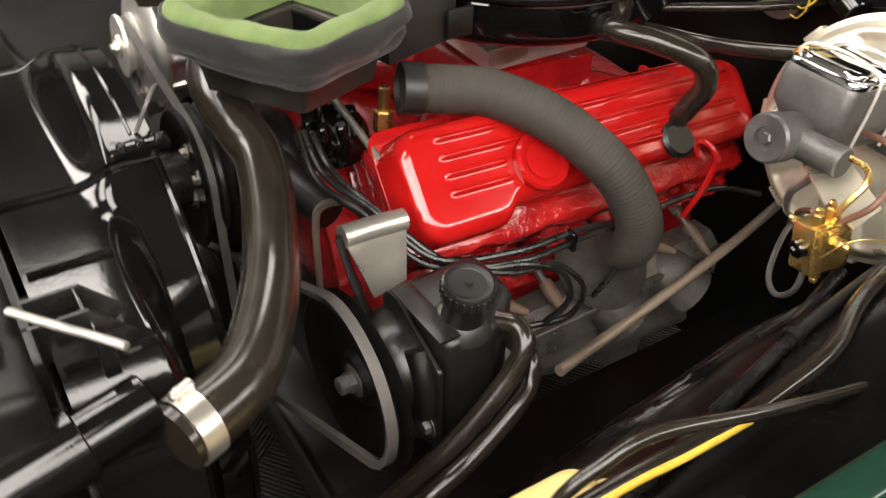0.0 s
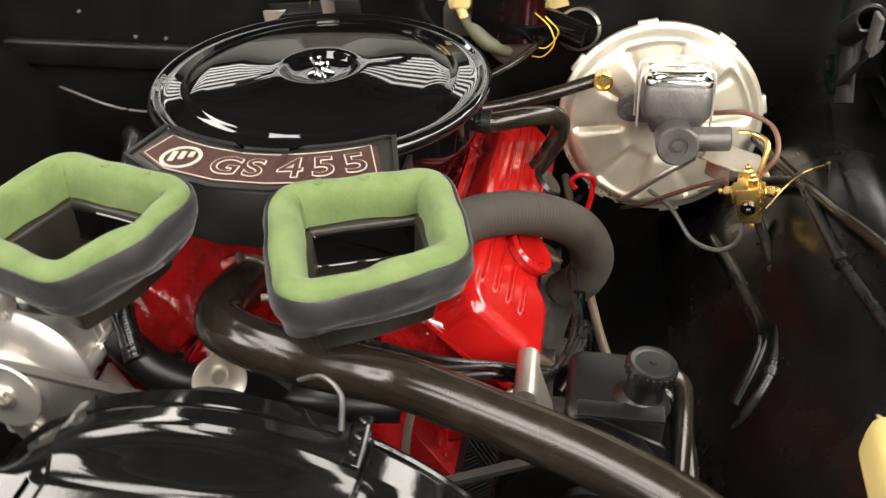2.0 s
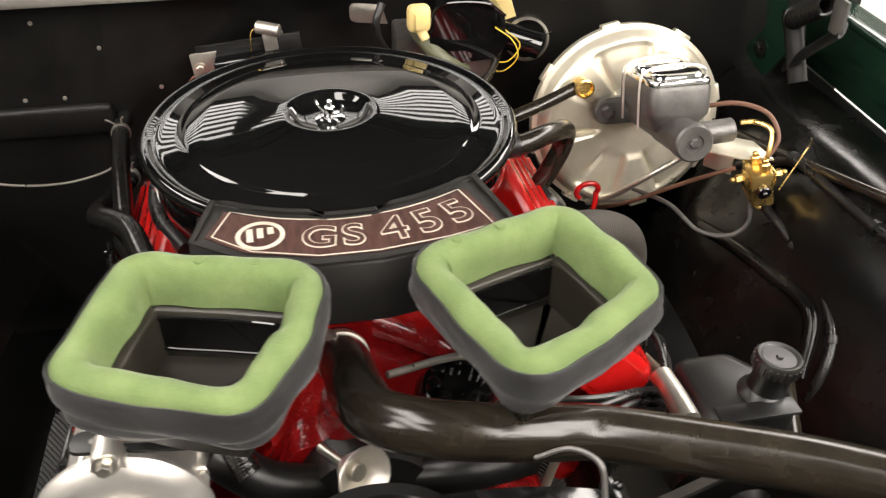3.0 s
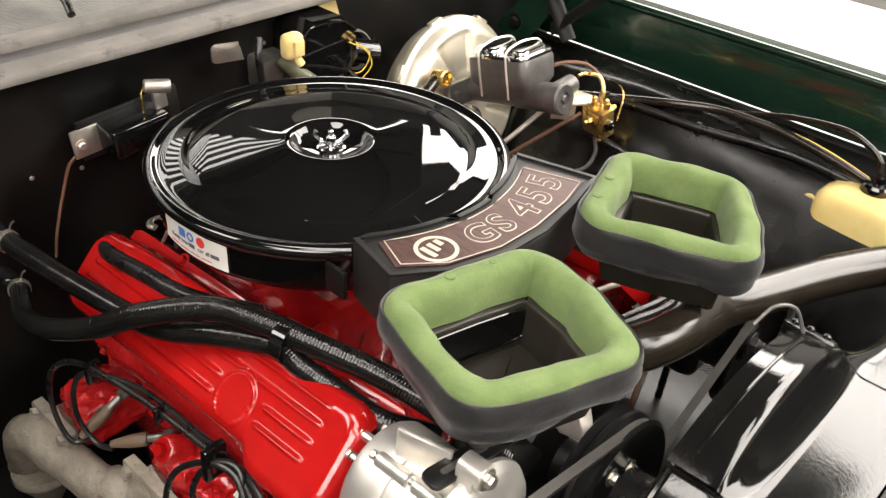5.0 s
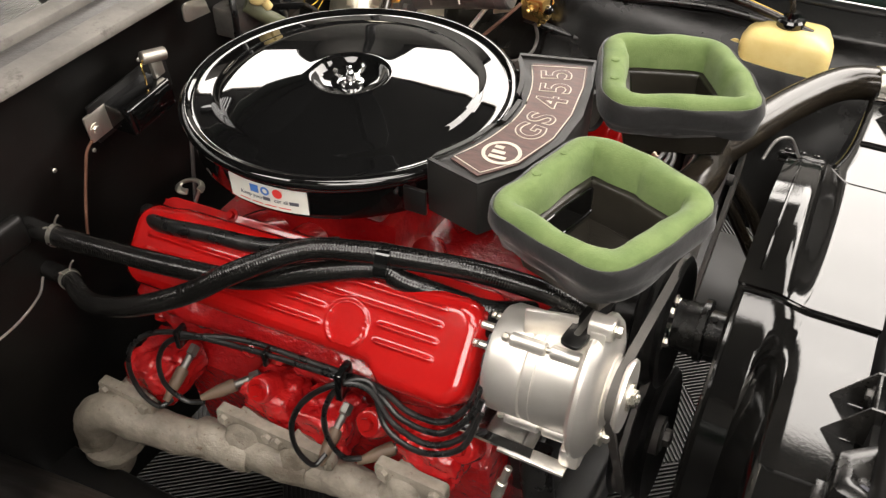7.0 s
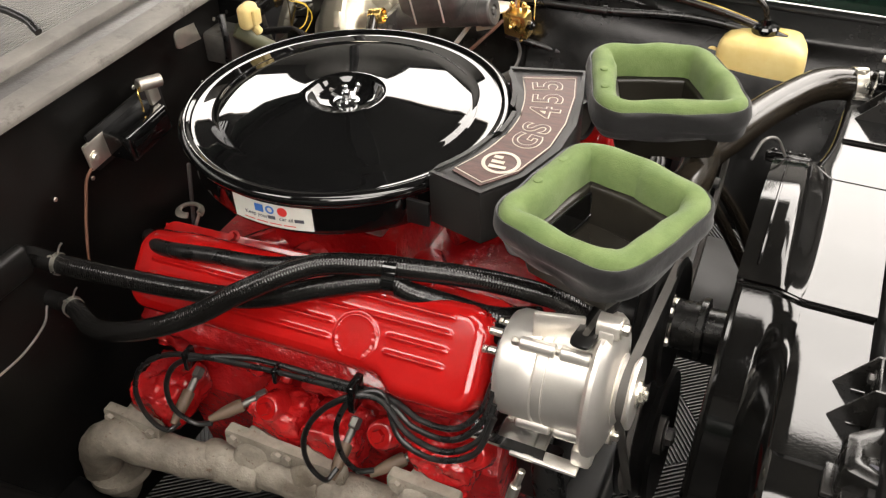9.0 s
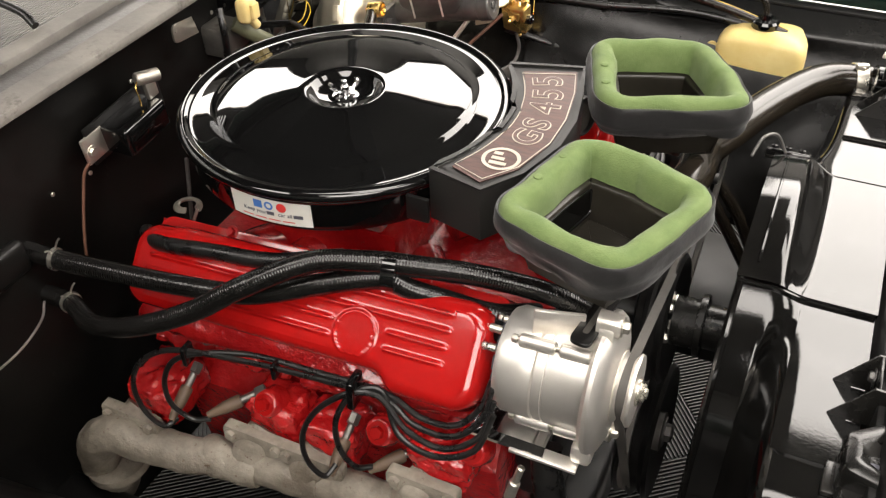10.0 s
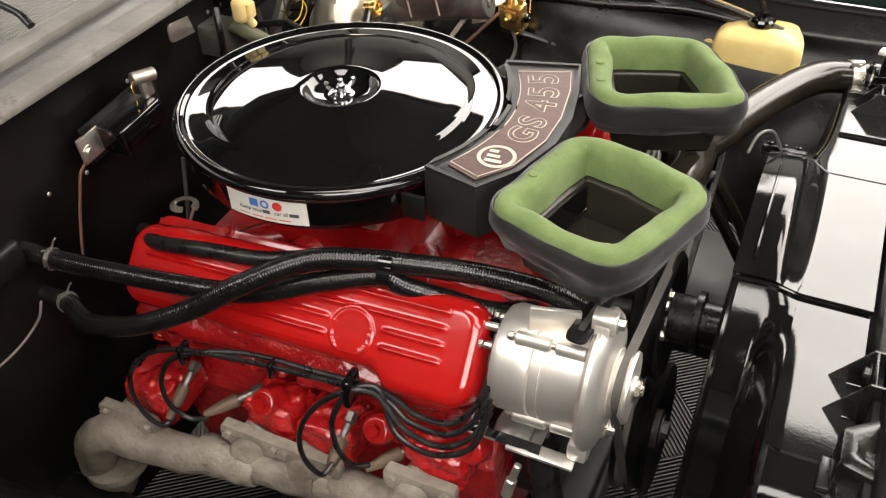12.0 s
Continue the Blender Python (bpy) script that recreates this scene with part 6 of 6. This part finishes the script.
def breather_hoses():
    t = thing("breather_hose", "black breather hose from air cleaner to valve cover", "hose", at=(0, 0.28, 0.86))
    part("hose", tube([(0.03, 0.2, 0.918), (0.035, 0.235, 0.92), (0.01, 0.275, 0.917), (-0.03, 0.312, 0.898), (-0.046, 0.317, 0.865), (-0.045, 0.303, 0.832), (-0.046, 0.288, 0.803)], 0.0135, 18), HOSE_GLOSS, t)
    part("end_band", lathe([(0.0138, -0.006), (0.016, -0.006), (0.016, 0.006), (0.0138, 0.006)], 24, (0.034, 0.228, 0.92), (0.0, 1, 0.05), closed=True), CHASSIS_BLACK, t)
    single("booster_hose", tube([(-0.03, 0.08, 0.86), (-0.08, 0.17, 0.868), (-0.115, 0.25, 0.872), (-0.13, 0.31, 0.885), (-0.147, 0.362, 0.898)], 0.0095, 16), HOSE_GLOSS, "black vacuum hose to the brake booster", "hose")
    single("throttle_cable", tube([(0.0, 0.06, 0.85), (-0.1, 0.16, 0.885), (-0.2, 0.25, 0.9), (-0.33, 0.3, 0.9)], 0.006, 12), HOSE_GLOSS, "black sheathed throttle cable to the firewall", "cable")
    loop = [(-0.03 + 0.004 * math.sin(a), 0.353 - 0.015 * math.cos(a), 0.797 + 0.015 * math.sin(a)) for a in span(-0.9, 3.6, 16)]
    single("lifting_hook", tube(loop + [(-0.03, 0.366, 0.775), (-0.028, 0.36, 0.745), (-0.026, 0.345, 0.7)], 0.0038, 12, 3), RED, "red painted bent wire hook by the valve cover", "hook")



def wiper_motor():
    t = thing("wiper_motor", "black wiper motor with a yellowed connector on the firewall", "wiper motor", at=(-0.3, 0.2, 0.95))
    part("motor", join(loft([[(x, y, z + 0.012 * math.sin((y - 0.17) / 0.12 * math.pi) * (z > 0.96)) for x, y, z in ((x0, 0.175, 0.92), (x0, 0.18, 0.985), (x0, 0.2, 0.996), (x0, 0.255, 0.992), (x0, 0.283, 0.972), (x0, 0.29, 0.925), (x0, 0.27, 0.905), (x0, 0.2, 0.9))] for x0 in (-0.328, -0.262, -0.252)], True, True),
                       tube([(-0.25, 0.178, 0.955), (-0.25, 0.182, 0.984), (-0.25, 0.2, 0.997), (-0.25, 0.255, 0.993), (-0.25, 0.284, 0.972)], 0.0022, 8),
                       cyl((-0.29, 0.28, 0.93), (-0.27, 0.345, 0.91), 0.02, 24)), GLOSS_BLACK, t)
    part("gear_case", join(cyl((-0.33, 0.235, 0.9), (-0.262, 0.235, 0.9), 0.036, 28), box(-0.33, -0.28, 0.13, 0.2, 0.9, 0.95, 0.006)), GREY_CAST, t, "dull cast gear case")
    part("mount_tab", prism(rounded([(0.07, 0.965), (0.15, 0.955), (0.15, 0.985), (0.07, 0.995)], 0.01), 0, 0.004, 0.001, Matrix(((0, 0, 1, -0.325), (1, 0, 0, 0), (0, 1, 0, -0.015), (0, 0, 0, 1)))), ZINC, t)
    con = part("connector", join(box(-0.262, -0.238, 0.143, 0.176, 0.958, 0.998, 0.009, 3), box(-0.24, -0.232, 0.152, 0.17, 0.965, 0.99, 0.003), cyl((-0.245, 0.16, 0.965), (-0.24, 0.168, 0.948), 0.007, 12)), CONNECTOR, t, "yellowed plastic connector")
    part("pale_plate", moved(box(-0.002, 0.002, -0.022, 0.012, -0.045, 0.03, 0.001), Matrix.Translation((-0.318, 0.293, 0.982)) @ Matrix.Rotation(0.3, 4, "X")), CONNECTOR, t, "pale plastic strip")
    for k, (mat, p) in enumerate(((YELLOW, [(-0.25, 0.27, 0.955), (-0.235, 0.292, 0.94), (-0.23, 0.3, 0.915), (-0.24, 0.285, 0.89), (-0.25, 0.268, 0.885)]),
                                  (YELLOW, [(-0.25, 0.285, 0.95), (-0.24, 0.305, 0.93), (-0.24, 0.29, 0.905), (-0.25, 0.27, 0.9)]), (RUBBER, [(-0.25, 0.29, 0.94), (-0.26, 0.33, 0.925), (-0.3, 0.37, 0.92)]))):
        part("wire", tube(p, 0.001, 6), mat, con)
    single("motor_hose", tube([(-0.26, 0.11, 1.0), (-0.25, 0.1, 0.975), (-0.255, 0.105, 0.945), (-0.275, 0.125, 0.91), (-0.3, 0.15, 0.885)], 0.0055, 12), RUBBER, "thin black hose bending down beside the wiper motor", "hose")
    single("olive_duct", tube([(-0.28, 0.16, 0.95), (-0.262, 0.175, 0.93), (-0.25, 0.2, 0.905), (-0.27, 0.23, 0.885)], 0.012, 14), surface("olive_plastic", (0.08, 0.083, 0.045), (0.12, 0.122, 0.07), 0.45), "dull olive plastic tube behind the air cleaner", "tube")
    single("blower_ring", lathe([(0.03, 0), (0.034, 0.004), (0.034, 0.01), (0.03, 0.014)], 32, (-0.315, 0.335, 0.905), (1, -0.1, 0.3), closed=True), ZINC, "bright metal ring on the firewall", "ring")


def horn_relay():
    t = thing("voltage_regulator", "black box regulator with metal tabs on the firewall", "regulator", at=(-0.3, -0.13, 0.92))
    m = Matrix.Translation((-0.279, -0.109, 0.908)) @ Matrix.Rotation(radians(5), 4, "X")
    part("case", moved(join(box(-0.03, 0.018, -0.044, 0.044, -0.024, 0.02, 0.005, 3), box(0.018, 0.021, -0.038, 0.038, -0.018, 0.014, 0.002)), m), GLOSS_BLACK, t)
    part("mount_tab", moved(join(box(-0.032, -0.026, -0.082, -0.04, -0.022, 0.02, 0.003), bolt((-0.026, -0.07, -0.004), (1, 0, 0), 0.006, 0.004)), m), ZINC, t, "zinc mounting tab")
    part("base_plate", moved(box(-0.033, -0.028, -0.07, 0.085, -0.03, 0.03, 0.002), m), CHASSIS_BLACK, t)
    part("capacitor_clip", moved(box(-0.004, 0.004, 0.032, 0.052, 0.02, 0.046, 0.002), m), ZINC, t)
    part("capacitor", moved(cyl((-0.006, 0.026, 0.056), (0.008, 0.058, 0.05), 0.0095, 20), m), STEEL, t, "small metal capacitor can")
    part("capacitor_lead", moved(tube([(-0.004, 0.032, 0.056), (0.0, 0.018, 0.052), (0.004, 0.014, 0.036), (0.004, 0.012, 0.024)], 0.0012, 6), m), BRASS, t)
    single("brown_wire", tube([(-0.305, -0.19, 0.886), (-0.31, -0.2, 0.872), (-0.312, -0.21, 0.845), (-0.314, -0.222, 0.81), (-0.314, -0.235, 0.77), (-0.316, -0.24, 0.74)], 0.0022, 8), WIRE_BROWN, "brown wire dropping down the firewall", "wire")
    single("ground_strap", tube([(-0.31, -0.33, 0.745), (-0.29, -0.36, 0.74), (-0.28, -0.42, 0.735), (-0.285, -0.5, 0.74), (-0.3, -0.6, 0.765)], 0.0018, 6), ZINC, "thin bright ground wire along the firewall", "wire")
    h = thing("wire_hook", "small bright metal spring clip standing behind the engine", "clip", at=(-0.2, -0.13, 0.75))
    part("loop", tube([(-0.2 + 0.016 * math.cos(a), -0.135 + 0.016 * math.sin(a), 0.804 + 0.001 * a) for a in span(0, 5.2, 24)], 0.003, 8, raw=True, flat=1.8), ZINC, h)
    part("stem", join(tube([(-0.184, -0.135, 0.804), (-0.19, -0.145, 0.782), (-0.195, -0.155, 0.762)], 0.0025, 8), cyl((-0.195, -0.155, 0.758), (-0.195, -0.155, 0.762), 0.012, 20)), ZINC, h)
    single("firewall_rod", cyl((-0.24, -0.075, 0.84), (-0.24, -0.1, 0.72), 0.003, 8), IRON, "thin dark rod behind the engine", "rod")


def washer_bottle():
    c = Vector((0.464, 0.69, 0.782))
    t = thing("washer_bottle", "yellowed plastic washer bottle with a black cap", "washer bottle", at=c)
    prof = []
    for z, i in ((-0.1, 0.012), (-0.095, 0.004), (-0.08, 0.0), (-0.03, 0.0), (0.012, 0.001), (0.026, 0.003), (0.034, 0.008), (0.04, 0.018), (0.046, 0.036)):
        prof.append([(x, y, c.z + z) for x, y in rounded([(c.x - 0.08 + i, c.y - 0.05 + i * 0.7), (c.x + 0.08 - i, c.y - 0.05 + i * 0.7), (c.x + 0.077 - i, c.y + 0.05 - i * 0.7), (c.x - 0.077 + i, c.y + 0.05 - i * 0.7)], 0.02)])
    part("bottle", loft(prof, True, True), BOTTLE, t)
    part("mount_ear", lathe([(0.005, -0.003), (0.011, -0.003), (0.011, 0.003), (0.005, 0.003)], 20, (c.x - 0.086, c.y - 0.03, c.z + 0.005), (0, 1, 0), closed=True), BOTTLE, t)
    part("cap", lathe([(0, 0.046), (0.024, 0.046), (0.0245, 0.056), (0.021, 0.06), (0.01, 0.061), (0.008, 0.07), (0, 0.07)], 32, (c.x - 0.004, c.y, c.z), (0, 0, 1)), GLOSS_BLACK, t, "black cap with a hose nipple")
    single("washer_hose", tube([(c.x - 0.004, c.y, c.z + 0.065), (c.x - 0.012, c.y + 0.003, c.z + 0.09), (c.x - 0.036, c.y + 0.006, c.z + 0.107), (c.x - 0.08, c.y + 0.01, c.z + 0.117), (c.x - 0.17, c.y + 0.025, c.z + 0.1), (0.18, 0.72, 0.848), (0.01, 0.725, 0.802), (-0.15, 0.7, 0.8)], 0.0052, 12), HOSE_GLOSS,
           "black washer hose arching to its bottle", "hose")


def hood_hinge():
    t = thing("hood_support", "black hood hinge with a coil spring on a green bracket", "hood hinge", at=(-0.25, 0.7, 0.88))
    part("bracket", prism(rounded([(-0.31, 0.86), (-0.23, 0.845), (-0.17, 0.93), (-0.2, 1.0), (-0.28, 0.99), (-0.255, 0.92)], 0.015), 0, 0.004, 0.001, Matrix(((1, 0, 0, 0), (0, 0, -1, 0.70), (0, 1, 0, 0), (0, 0, 0, 1)))), GREEN_PAINT, t, "dark green painted hinge bracket")
    part("bolt", bolt((-0.255, 0.695, 0.885), (0, -1, 0), 0.01, 0.008), CHASSIS_BLACK, t)
    arm = [((-0.16, 0.69, 0.93), (-0.19, 0.69, 1.04)), ((-0.12, 0.685, 0.89), (-0.18, 0.685, 0.98)), ((-0.05, 0.685, 1.0), (-0.16, 0.685, 0.9))]
    for a, b in arm:
        part("arm", tube([a, Vector(a).lerp(Vector(b), 0.5), b], 0.014, 12, flat=0.3), PLATE_BLACK, t)
    coil = [(-0.16 + 0.06 * k / 160 * 1.2, 0.68 + 0.017 * math.cos(k * 0.5), 0.975 + 0.017 * math.sin(k * 0.5) + 0.05 * k / 160) for k in range(160)]
    part("spring", tube(coil, 0.003, 6, raw=True), CHASSIS_BLACK, t)
    part("spring_hook", box(-0.075, -0.045, 0.678, 0.684, 0.99, 1.04, 0.002), IRON, t)


def fender_harness():
    t = thing("fender_harness", "black sleeved wiring harness along the inner fender", "wiring", at=(0.2, 0.64, 0.78))
    run = [(-0.189, 0.6, 0.8), (-0.09, 0.612, 0.822), (0.002, 0.63, 0.84), (0.105, 0.658, 0.857), (0.179, 0.688, 0.863), (0.253, 0.698, 0.862), (0.312, 0.7, 0.858), (0.4, 0.692, 0.846), (0.5, 0.684, 0.822)]
    part("sleeve", tube(run, 0.0075, 14), HOSE_GLOSS, t)
    part("yellow_wire", tube([(x + 0.001, y + 0.006, z + 0.0035) for x, y, z in ((0.29, 0.7, 0.859), (0.345, 0.698, 0.854), (0.4, 0.692, 0.846), (0.5, 0.684, 0.822))], 0.003, 10), YELLOW, t, "thin yellow wire in a split sleeve")
    limb = [(-0.072, 0.592, 0.79), (0.002, 0.626, 0.838), (0.05, 0.634, 0.842), (0.099, 0.64, 0.841), (0.173, 0.65, 0.838), (0.28, 0.674, 0.838), (0.36, 0.69, 0.832), (0.5, 0.7, 0.812)]
    part("branch", tube(limb, 0.0065, 14), RUBBER, t)
    for p, q in ((run[2], run[3]), (limb[4], limb[5])):
        part("strap", lathe([(0.0076, -0.004), (0.0105, -0.004), (0.0105, 0.004), (0.0076, 0.004)], 18, p, Vector(q) - Vector(p), closed=True), CHASSIS_BLACK, t)


def looms():
    single("fender_hose", tube([(-0.05, 0.74, 0.83), (0.08, 0.765, 0.84), (0.2, 0.76, 0.83), (0.3, 0.73, 0.815), (0.37, 0.69, 0.8), (0.4, 0.65, 0.77)], 0.005, 12), RUBBER, "black rubber hose curving along the fender", "hose")
    run = [(0.02, 0.57, 0.8), (0.12, 0.585, 0.775), (0.2, 0.583, 0.76), (0.26, 0.57, 0.735), (0.29, 0.545, 0.69), (0.3, 0.52, 0.6), (0.3, 0.5, 0.5), (0.3, 0.49, 0.41)]
    t = thing("loom_tube", "black rubber loom tube bending down the wheel housing", "hose", at=run[2])
    part("sleeve", tube(run, 0.0065, 14), RUBBER, t)
    for k in (1, 3, 5):
        part("band", lathe([(0.0066, -0.005), (0.0085, -0.005), (0.0085, 0.005), (0.0066, 0.005)], 18, run[k], Vector(run[k + 1]) - Vector(run[k - 1]), closed=True), CHASSIS_BLACK, t)
    single("steering_rod", tube([(0.228, 0.42, 0.634), (0.085, 0.39, 0.618), (-0.1, 0.362, 0.62), (-0.3, 0.33, 0.64)], 0.0065, 14), TAN_ROD, "tarnished tan steel tube beside the manifold", "tube")
    single("dipstick_tube", tube([(0.37, 0.245, 0.81), (0.39, 0.225, 0.805), (0.4, 0.2, 0.785), (0.4, 0.185, 0.75), (0.395, 0.175, 0.66), (0.39, 0.17, 0.55)], 0.0045, 10), TAN_ROD, "bent brass-coloured tube at the engine front", "tube")
    single("vacuum_line", tube([(0.36, 0.03, 0.875), (0.34, 0.1, 0.868), (0.335, 0.16, 0.85), (0.33, 0.22, 0.825)], 0.004, 10), ZINC, "thin bright metal line across the engine front", "tube")


# ---- ignition ----
def spark_plugs():
    for side, dx in ((-1, 0.0), (1, 0.012)):
        for k, x in enumerate((-0.135, -0.03, 0.125, 0.225)):
            at = Vector((x + dx, side * 0.268, 0.612 + 0.055 * (x + 0.2)))
            d = Vector((0.0 if k % 2 == 0 else -0.75, side * 0.75, -0.35 if k % 2 == 0 else -0.25)).normalized()
            t = thing("spark_plug", "spark plug with a brown heat-darkened rubber boot", "spark plug", "spark plugs", at=at)
            part("shell", join(cyl(at - d * 0.018, at - d * 0.002, 0.0085, 6), cyl(at - d * 0.002, at + d * 0.022, 0.0055)), GREY_CAST, t)
            part("boot", lathe([(0, 0.02), (0.0085, 0.02), (0.0095, 0.024), (0.0088, 0.045), (0.0065, 0.06), (0.0045, 0.072), (0, 0.072)], 18, at, d), BROWN_BOOT, t, "brown plug boot")


def plug_wires():
    s = 0.0038
    right = [[(-0.135, -0.32, 0.575), (-0.145, -0.34, 0.575), (-0.168, -0.345, 0.60), (-0.175, -0.345, 0.65), (-0.15, -0.342, 0.705), (-0.1, -0.328, 0.735), (0.0, -0.312, 0.742), (0.1, -0.308, 0.752), (0.2, -0.312, 0.765)],
             [(-0.075, -0.318, 0.6), (-0.1, -0.328, 0.6), (-0.125, -0.335, 0.63), (-0.12, -0.335, 0.685), (-0.085, -0.328, 0.73), (0.0, -0.305, 0.748), (0.1, -0.302, 0.757), (0.2, -0.306, 0.768)],
             [(0.128, -0.32, 0.61), (0.12, -0.34, 0.605), (0.1, -0.345, 0.635), (0.1, -0.345, 0.685), (0.125, -0.342, 0.74), (0.165, -0.33, 0.775), (0.2, -0.318, 0.772)],
             [(0.182, -0.318, 0.632), (0.165, -0.332, 0.64), (0.148, -0.338, 0.675), (0.148, -0.338, 0.73), (0.17, -0.326, 0.775), (0.2, -0.312, 0.776)]]
    tails = [[(0.2, -0.312, 0.765), (0.245, -0.322, 0.75), (0.295, -0.325, 0.756), (0.325, -0.312, 0.785), (0.33, -0.29, 0.82)],
             [(0.2, -0.306, 0.768), (0.25, -0.314, 0.757), (0.295, -0.314, 0.764), (0.32, -0.3, 0.792), (0.326, -0.28, 0.82)],
             [(0.2, -0.318, 0.772), (0.24, -0.33, 0.745), (0.29, -0.334, 0.742), (0.328, -0.322, 0.77), (0.336, -0.3, 0.81)],
             [(0.2, -0.312, 0.776), (0.23, -0.332, 0.735), (0.28, -0.34, 0.73), (0.325, -0.33, 0.752), (0.34, -0.31, 0.8)]]
    for a, b in zip(right, tails):
        single("plug_wire", tube(a + b[1:], s, 10), RUBBER, "black spark plug wire looping over the cylinder head", "plug wire", "spark plug wires")
    t = thing("wire_separator", "small black plastic plug wire clip", "clip", "wire clips", at=(0.168, -0.322, 0.776))
    part("clip_body", box(0.163, 0.173, -0.336, -0.306, 0.752, 0.796, 0.003), GLOSS_BLACK, t)
    copy_thing(t, Matrix.Translation((0.045, -0.308, 0.742)) @ Matrix.Scale(0.55, 4))
    copy_thing(t, Matrix.Translation((-0.085, -0.324, 0.733)) @ Matrix.Scale(0.7, 4))
    left = [[(0.38, 0.12, 0.83), (0.405, 0.207, 0.826), (0.385, 0.27, 0.815), (0.34, 0.32, 0.765), (0.25, 0.355, 0.755), (0.15, 0.352, 0.745), (0.05, 0.345, 0.735), (-0.08, 0.34, 0.72), (-0.16, 0.355, 0.69)],
            [(0.38, 0.13, 0.836), (0.398, 0.21, 0.832), (0.378, 0.27, 0.82), (0.335, 0.325, 0.775), (0.25, 0.35, 0.765), (0.16, 0.348, 0.755), (0.1, 0.345, 0.735), (0.09, 0.355, 0.68), (0.11, 0.345, 0.63)],
            [(0.375, 0.14, 0.838), (0.39, 0.215, 0.836), (0.37, 0.275, 0.815), (0.325, 0.33, 0.77), (0.26, 0.36, 0.748), (0.2, 0.362, 0.735), (0.16, 0.372, 0.69), (0.165, 0.362, 0.64), (0.21, 0.34, 0.625)],
            [(0.38, 0.11, 0.82), (0.4, 0.2, 0.818), (0.375, 0.28, 0.806), (0.31, 0.335, 0.76), (0.24, 0.362, 0.752), (0.19, 0.366, 0.72), (0.18, 0.372, 0.68), (0.2, 0.36, 0.645)]]
    for p in left:
        single("plug_wire", tube(p, s, 10), RUBBER, "black spark plug wire below the valve cover", "plug wire", "spark plug wires")
    copy_thing(t, Matrix.Translation((0.16, 0.352, 0.75)) @ Matrix.Scale(0.55, 4))
    d = thing("distributor", "black distributor cap with wire towers below the snorkels", "distributor", at=(0.33, 0.1, 0.8))
    part("cap", lathe([(0, 0), (0.042, 0), (0.042, 0.02), (0.036, 0.032), (0, 0.036)], 32, (0.325, 0.1, 0.785), (0.2, 0.1, 1)), GLOSS_BLACK, d)
    for k in range(8):
        a = k * math.pi / 4
        p = Vector((0.332 + 0.028 * math.cos(a), 0.104 + 0.028 * math.sin(a), 0.814))
        part("tower", cyl(p, p + Vector((0.004, 0.002, 0.02)), 0.007, 14), GLOSS_BLACK, d)
    c = thing("vacuum_switch", "small silver cone-shaped switch by the radiator hose", "switch", at=(0.42, -0.02, 0.8))
    part("cone", lathe([(0.012, 0.0), (0.014, 0.0), (0.02, 0.012), (0.028, 0.028), (0.03, 0.03), (0.029, 0.0315), (0.026, 0.029), (0.018, 0.015), (0.011, 0.006), (0, 0.005)], 32, (0.4, -0.022, 0.8), (0.8, 0.45, 0.4)), ALU, c)
    part("hub", join(cyl((0.396, -0.024, 0.797), (0.415, -0.013, 0.808), 0.009, 20), cyl((0.36, -0.05, 0.79), (0.398, -0.023, 0.798), 0.005, 12)), ZINC, c)


seat(brake_booster, FAR)
seat(master_cylinder, FAR)
seat(brake_valve, FAR)
seat(breather_hoses, FAR)
seat(wiper_motor, FAR)
horn_relay()
washer_bottle()
seat(hood_hinge, FAR)
fender_harness()
seat(looms, FAR)
seat(spark_plugs, NEAR, FAR)
seat(plug_wires, NEAR, FAR)
